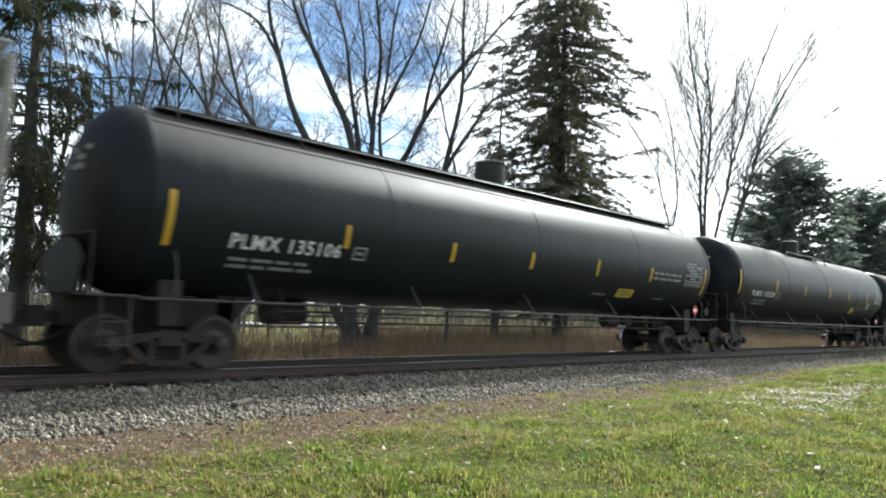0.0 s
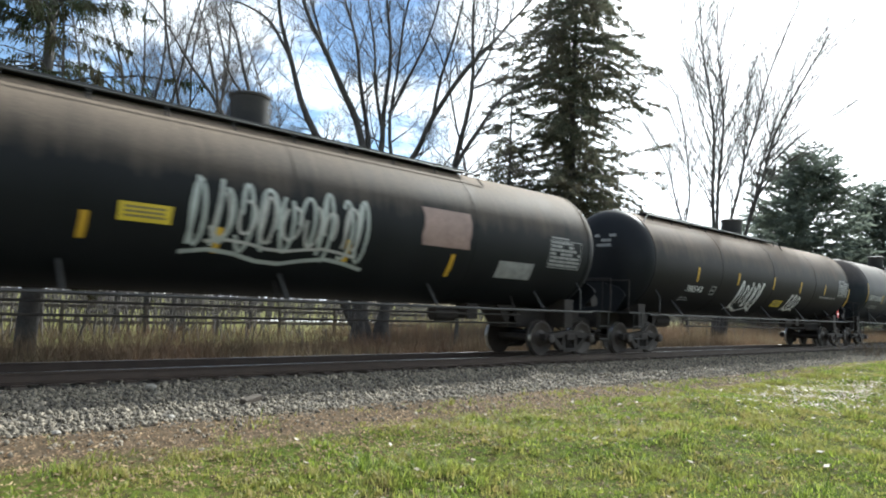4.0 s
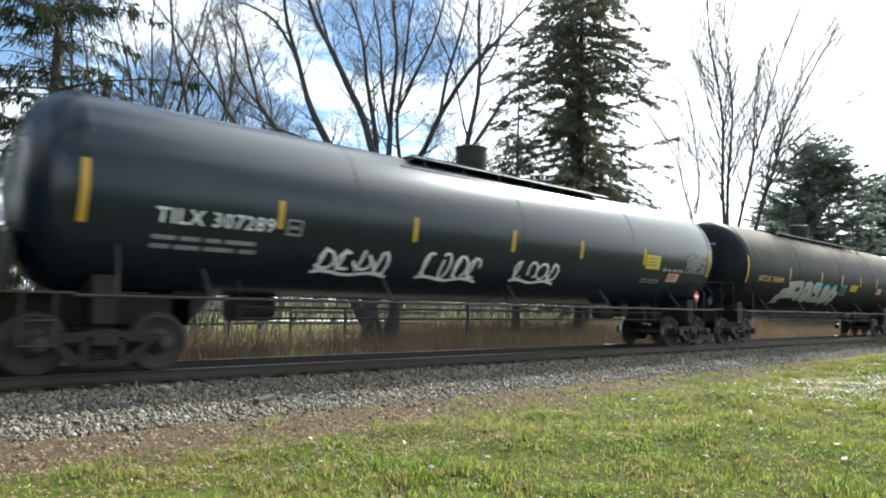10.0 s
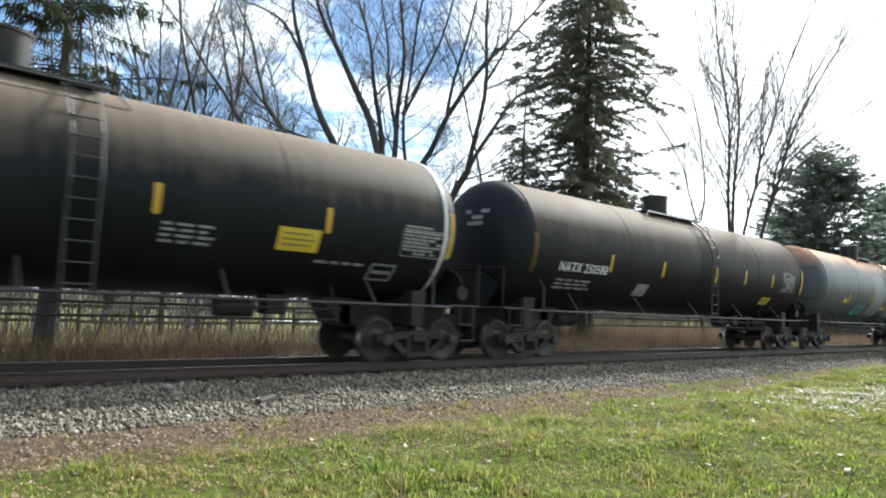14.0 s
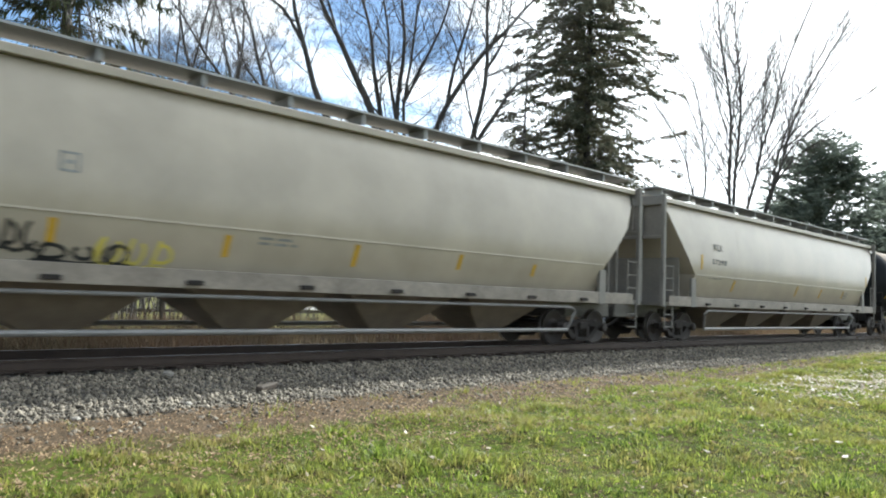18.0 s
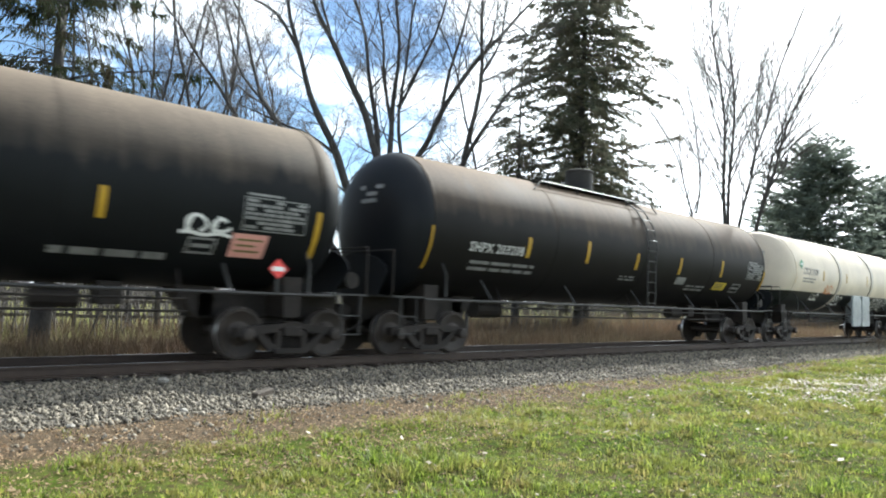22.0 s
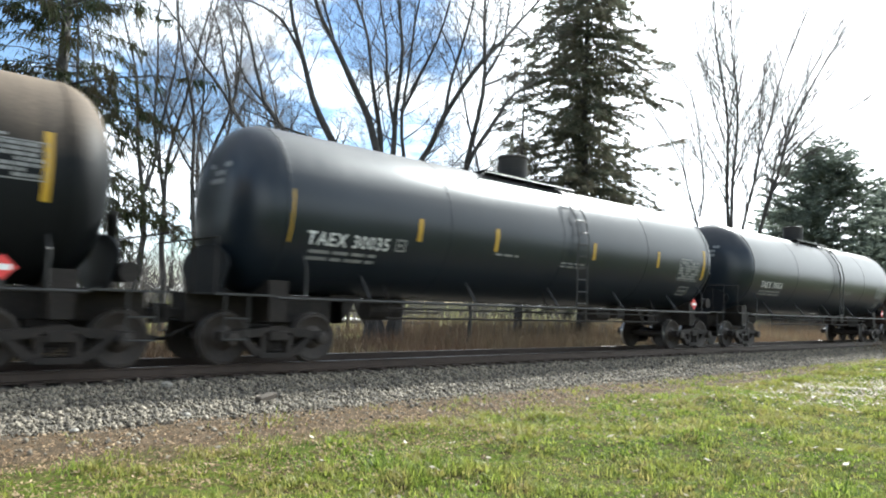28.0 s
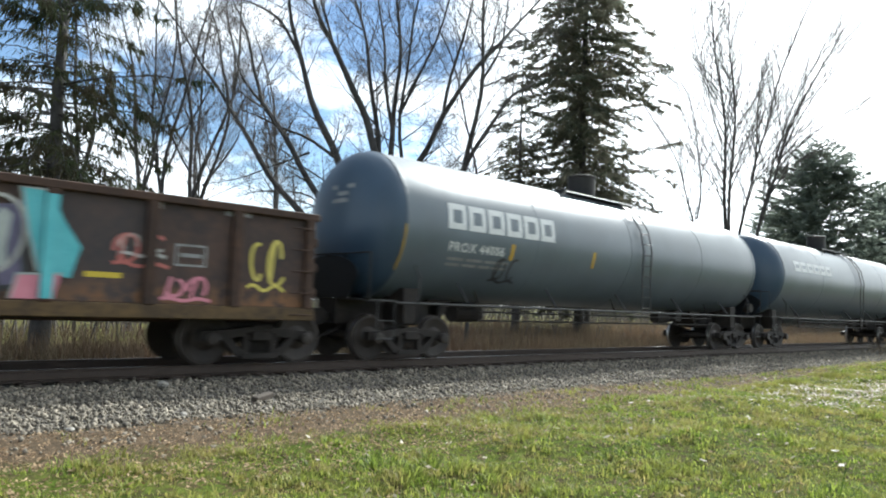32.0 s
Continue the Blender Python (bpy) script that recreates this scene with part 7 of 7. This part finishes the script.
    if head in "co":
        n = max(2, int((x1 - x0) / 0.4))
        for line in scrawl(r, x0, x1, z0, z1, n):
            ribbon(bm, line, 0.055 if head == "c" else 0.07, side_y)
        return tagged(part("graffiti", bm, PAINTS[arg], car, "scrawled graffiti"), kind="stuff")
    if head == "P":
        n = 14
        rows = []
        for k in range(n + 1):
            z = z0 + (z1 - z0) * k / n
            wob = (0.12 * math.sin(k * 0.55 + x0) + 0.03 * math.sin(k * 1.3)) * (1 if arg == "light" else 0.25)
            rows.append((z, x0 + wob, x1 + wob * 0.6))
        bands(bm, rows, side_y, 0.003 if arg == "light" else 0.006)
        return part("paint_patch", bm, PAINTS[arg], car, {"light": "bare primer patch", "dull": "faded pink spray-painted block"}.get(arg, "sooty stain"))
    if head == "X":
        p = None
        for a, b in ((x0, mx - 0.12), (mx + 0.12, x1)):
            bm2 = bmesh.new()
            box(bm2, a, b, -1.66, -1.56, z0, z1 - 0.05, 0.02)
            p = part("cabinet_door", bm2, M_DOOR, car, "pale grey door with graffiti")
            bm2 = bmesh.new()
            for line in scrawl(r, a + 0.1, b - 0.1, z0 + 0.3, z1 - 0.35, 2):
                ribbon(bm2, line, 0.05, lambda z, q: -1.662 - q)
            put("graffiti", from_bm("graffiti", bm2, PAINTS["grey"]), p)
        box(bm, mx - 0.12, mx + 0.12, -1.62, -1.0, z0 + 0.15, z1 - 0.2, 0.02)
        return part("cabinet", bm, M_DOOR, car)
    if head == "G":
        # the long piece on the gondola's side: outlined letters of purple and violet, teal shading, pale strokes
        p, wide = None, x1 - x0
        for k, (fill, shade) in enumerate((("purple", "teal"), ("violet", "grey"), ("purple", "violet"), ("violet", "teal"), ("grey", "purple"), ("purple", "teal"), ("violet", "grey"))):
            a = x0 + wide * (0.15 + 0.108 * k)
            b = a + wide * 0.125
            for col, inset, lift in (("black", 0.0, 0.014), (fill, 0.09, 0.022), (shade, 0.30, 0.030)):
                bm2 = bmesh.new()
                cut_out(bm2, jagged(r, a + inset * (b - a), b - inset * (b - a), 1.05 + inset * 1.2, 2.55 - inset * 0.9), side_y, lift + 0.001 * k)
                p = part("graffiti_letter", bm2, PAINTS[col], car, col + " spray-painted letter")
            bm2 = bmesh.new()
            for line in scrawl(r, a + 0.08, b - 0.08, 1.3, 2.5, 1)[:2]:
                ribbon(bm2, line, r.uniform(0.03, 0.06), side_y, 0.050)
            z = r.uniform(1.9, 2.15)
            ribbon(bm2, [(a + 0.25 + 0.02 * j, z + 0.09 * j) for j in range(5)], 0.09, side_y, 0.052)
            tagged(part("graffiti_stroke", bm2, PAINTS[("faded", "teal", "grey")[k % 3]], car), kind="stuff")
        for i, (col, shape) in enumerate(SWOOSH):
            bm2 = bmesh.new()
            cut_out(bm2, within(x0, x1, 1.04, 2.55, shape), side_y, 0.056 + 0.002 * i)
            p = part("graffiti", bm2, PAINTS[col], car, col + " spray-painted swoosh")
            bm2 = bmesh.new()
            edge = within(x0, x1, 1.04, 2.55, shape)[0]
            ribbon(bm2, edge[:len(edge) // 2 + 1], 0.035, side_y, 0.064 + 0.002 * i)
            tagged(part("graffiti_stroke", bm2, PAINTS["grey"], car), kind="stuff")
        # paint carried over the side posts
        for k in range(13):
            x = -8.26 + 16.52 * k / 12
            f = (x - x0) / (x1 - x0)
            if 0.08 < f < 0.98:
                bm2 = bmesh.new()
                rect(bm2, x - 0.08, x + 0.08, 1.05, 2.5, lambda z, q: -1.58 - q)
                part("graffiti", bm2, PAINTS["teal" if f < 0.15 or f > 0.9 else "purple"], car)
        bm.free()
        return p
    bm.free()


M_LETTER = surf("white lettering", (0.46, 0.46, 0.445), (0.64, 0.64, 0.62), 0.5, 0, 8, 60, 0.05)
M_DARKLETTER = surf("dark grey lettering", (0.05, 0.05, 0.05), (0.11, 0.11, 0.105), 0.6, 0, 8, 60, 0.05)
M_AMBER = surf("amber lettering", (0.50, 0.32, 0.08), (0.6, 0.4, 0.14), 0.5, 0, 8, 60, 0.05)
M_DIMBAR = surf("dark small print", (0.12, 0.10, 0.04), (0.2, 0.16, 0.06), 0.6, 0, 8, 60, 0.05)
M_DOOR = surf("pale grey door paint", (0.20, 0.22, 0.22), (0.40, 0.43, 0.42), 0.55, 0, 2.5, 12, 0.2)

build_train()


def motions():
    """The train runs past; its wheels turn while they are near."""
    for car in CARS:
        x = car.location.x
        walk(car, [(t, pose(x - travelled(t), TRACK_Y, RAIL_Z)) for t in range(0, 33, 2)])
    starts = {car: TRAIN[i][1] / 2 + TRAIN[i][2] / 2 for i, car in enumerate(CARS)}
    for w, dx, bx, car in WHEELS:
        x = starts[car] + bx + dx
        rows, last = [], None
        for k in range(0, 961):
            t = k / 30
            if k in (0, 960) or -8 < x - travelled(t) < 52:
                if k == 0 or rows and rows[-1][0] > t - 0.05:
                    turn = travelled(t) - (last if last is not None else travelled(t))
                else:
                    turn = 0.0
                last = travelled(t)
                angle = (rows[-1][1] if rows else 0.0) - turn / 0.457
                rows.append((t, angle))
        walk(w, [(t, pose(dx, 0, 0.457) @ Matrix.Rotation(a, 4, "Y")) for t, a in rows])


motions()
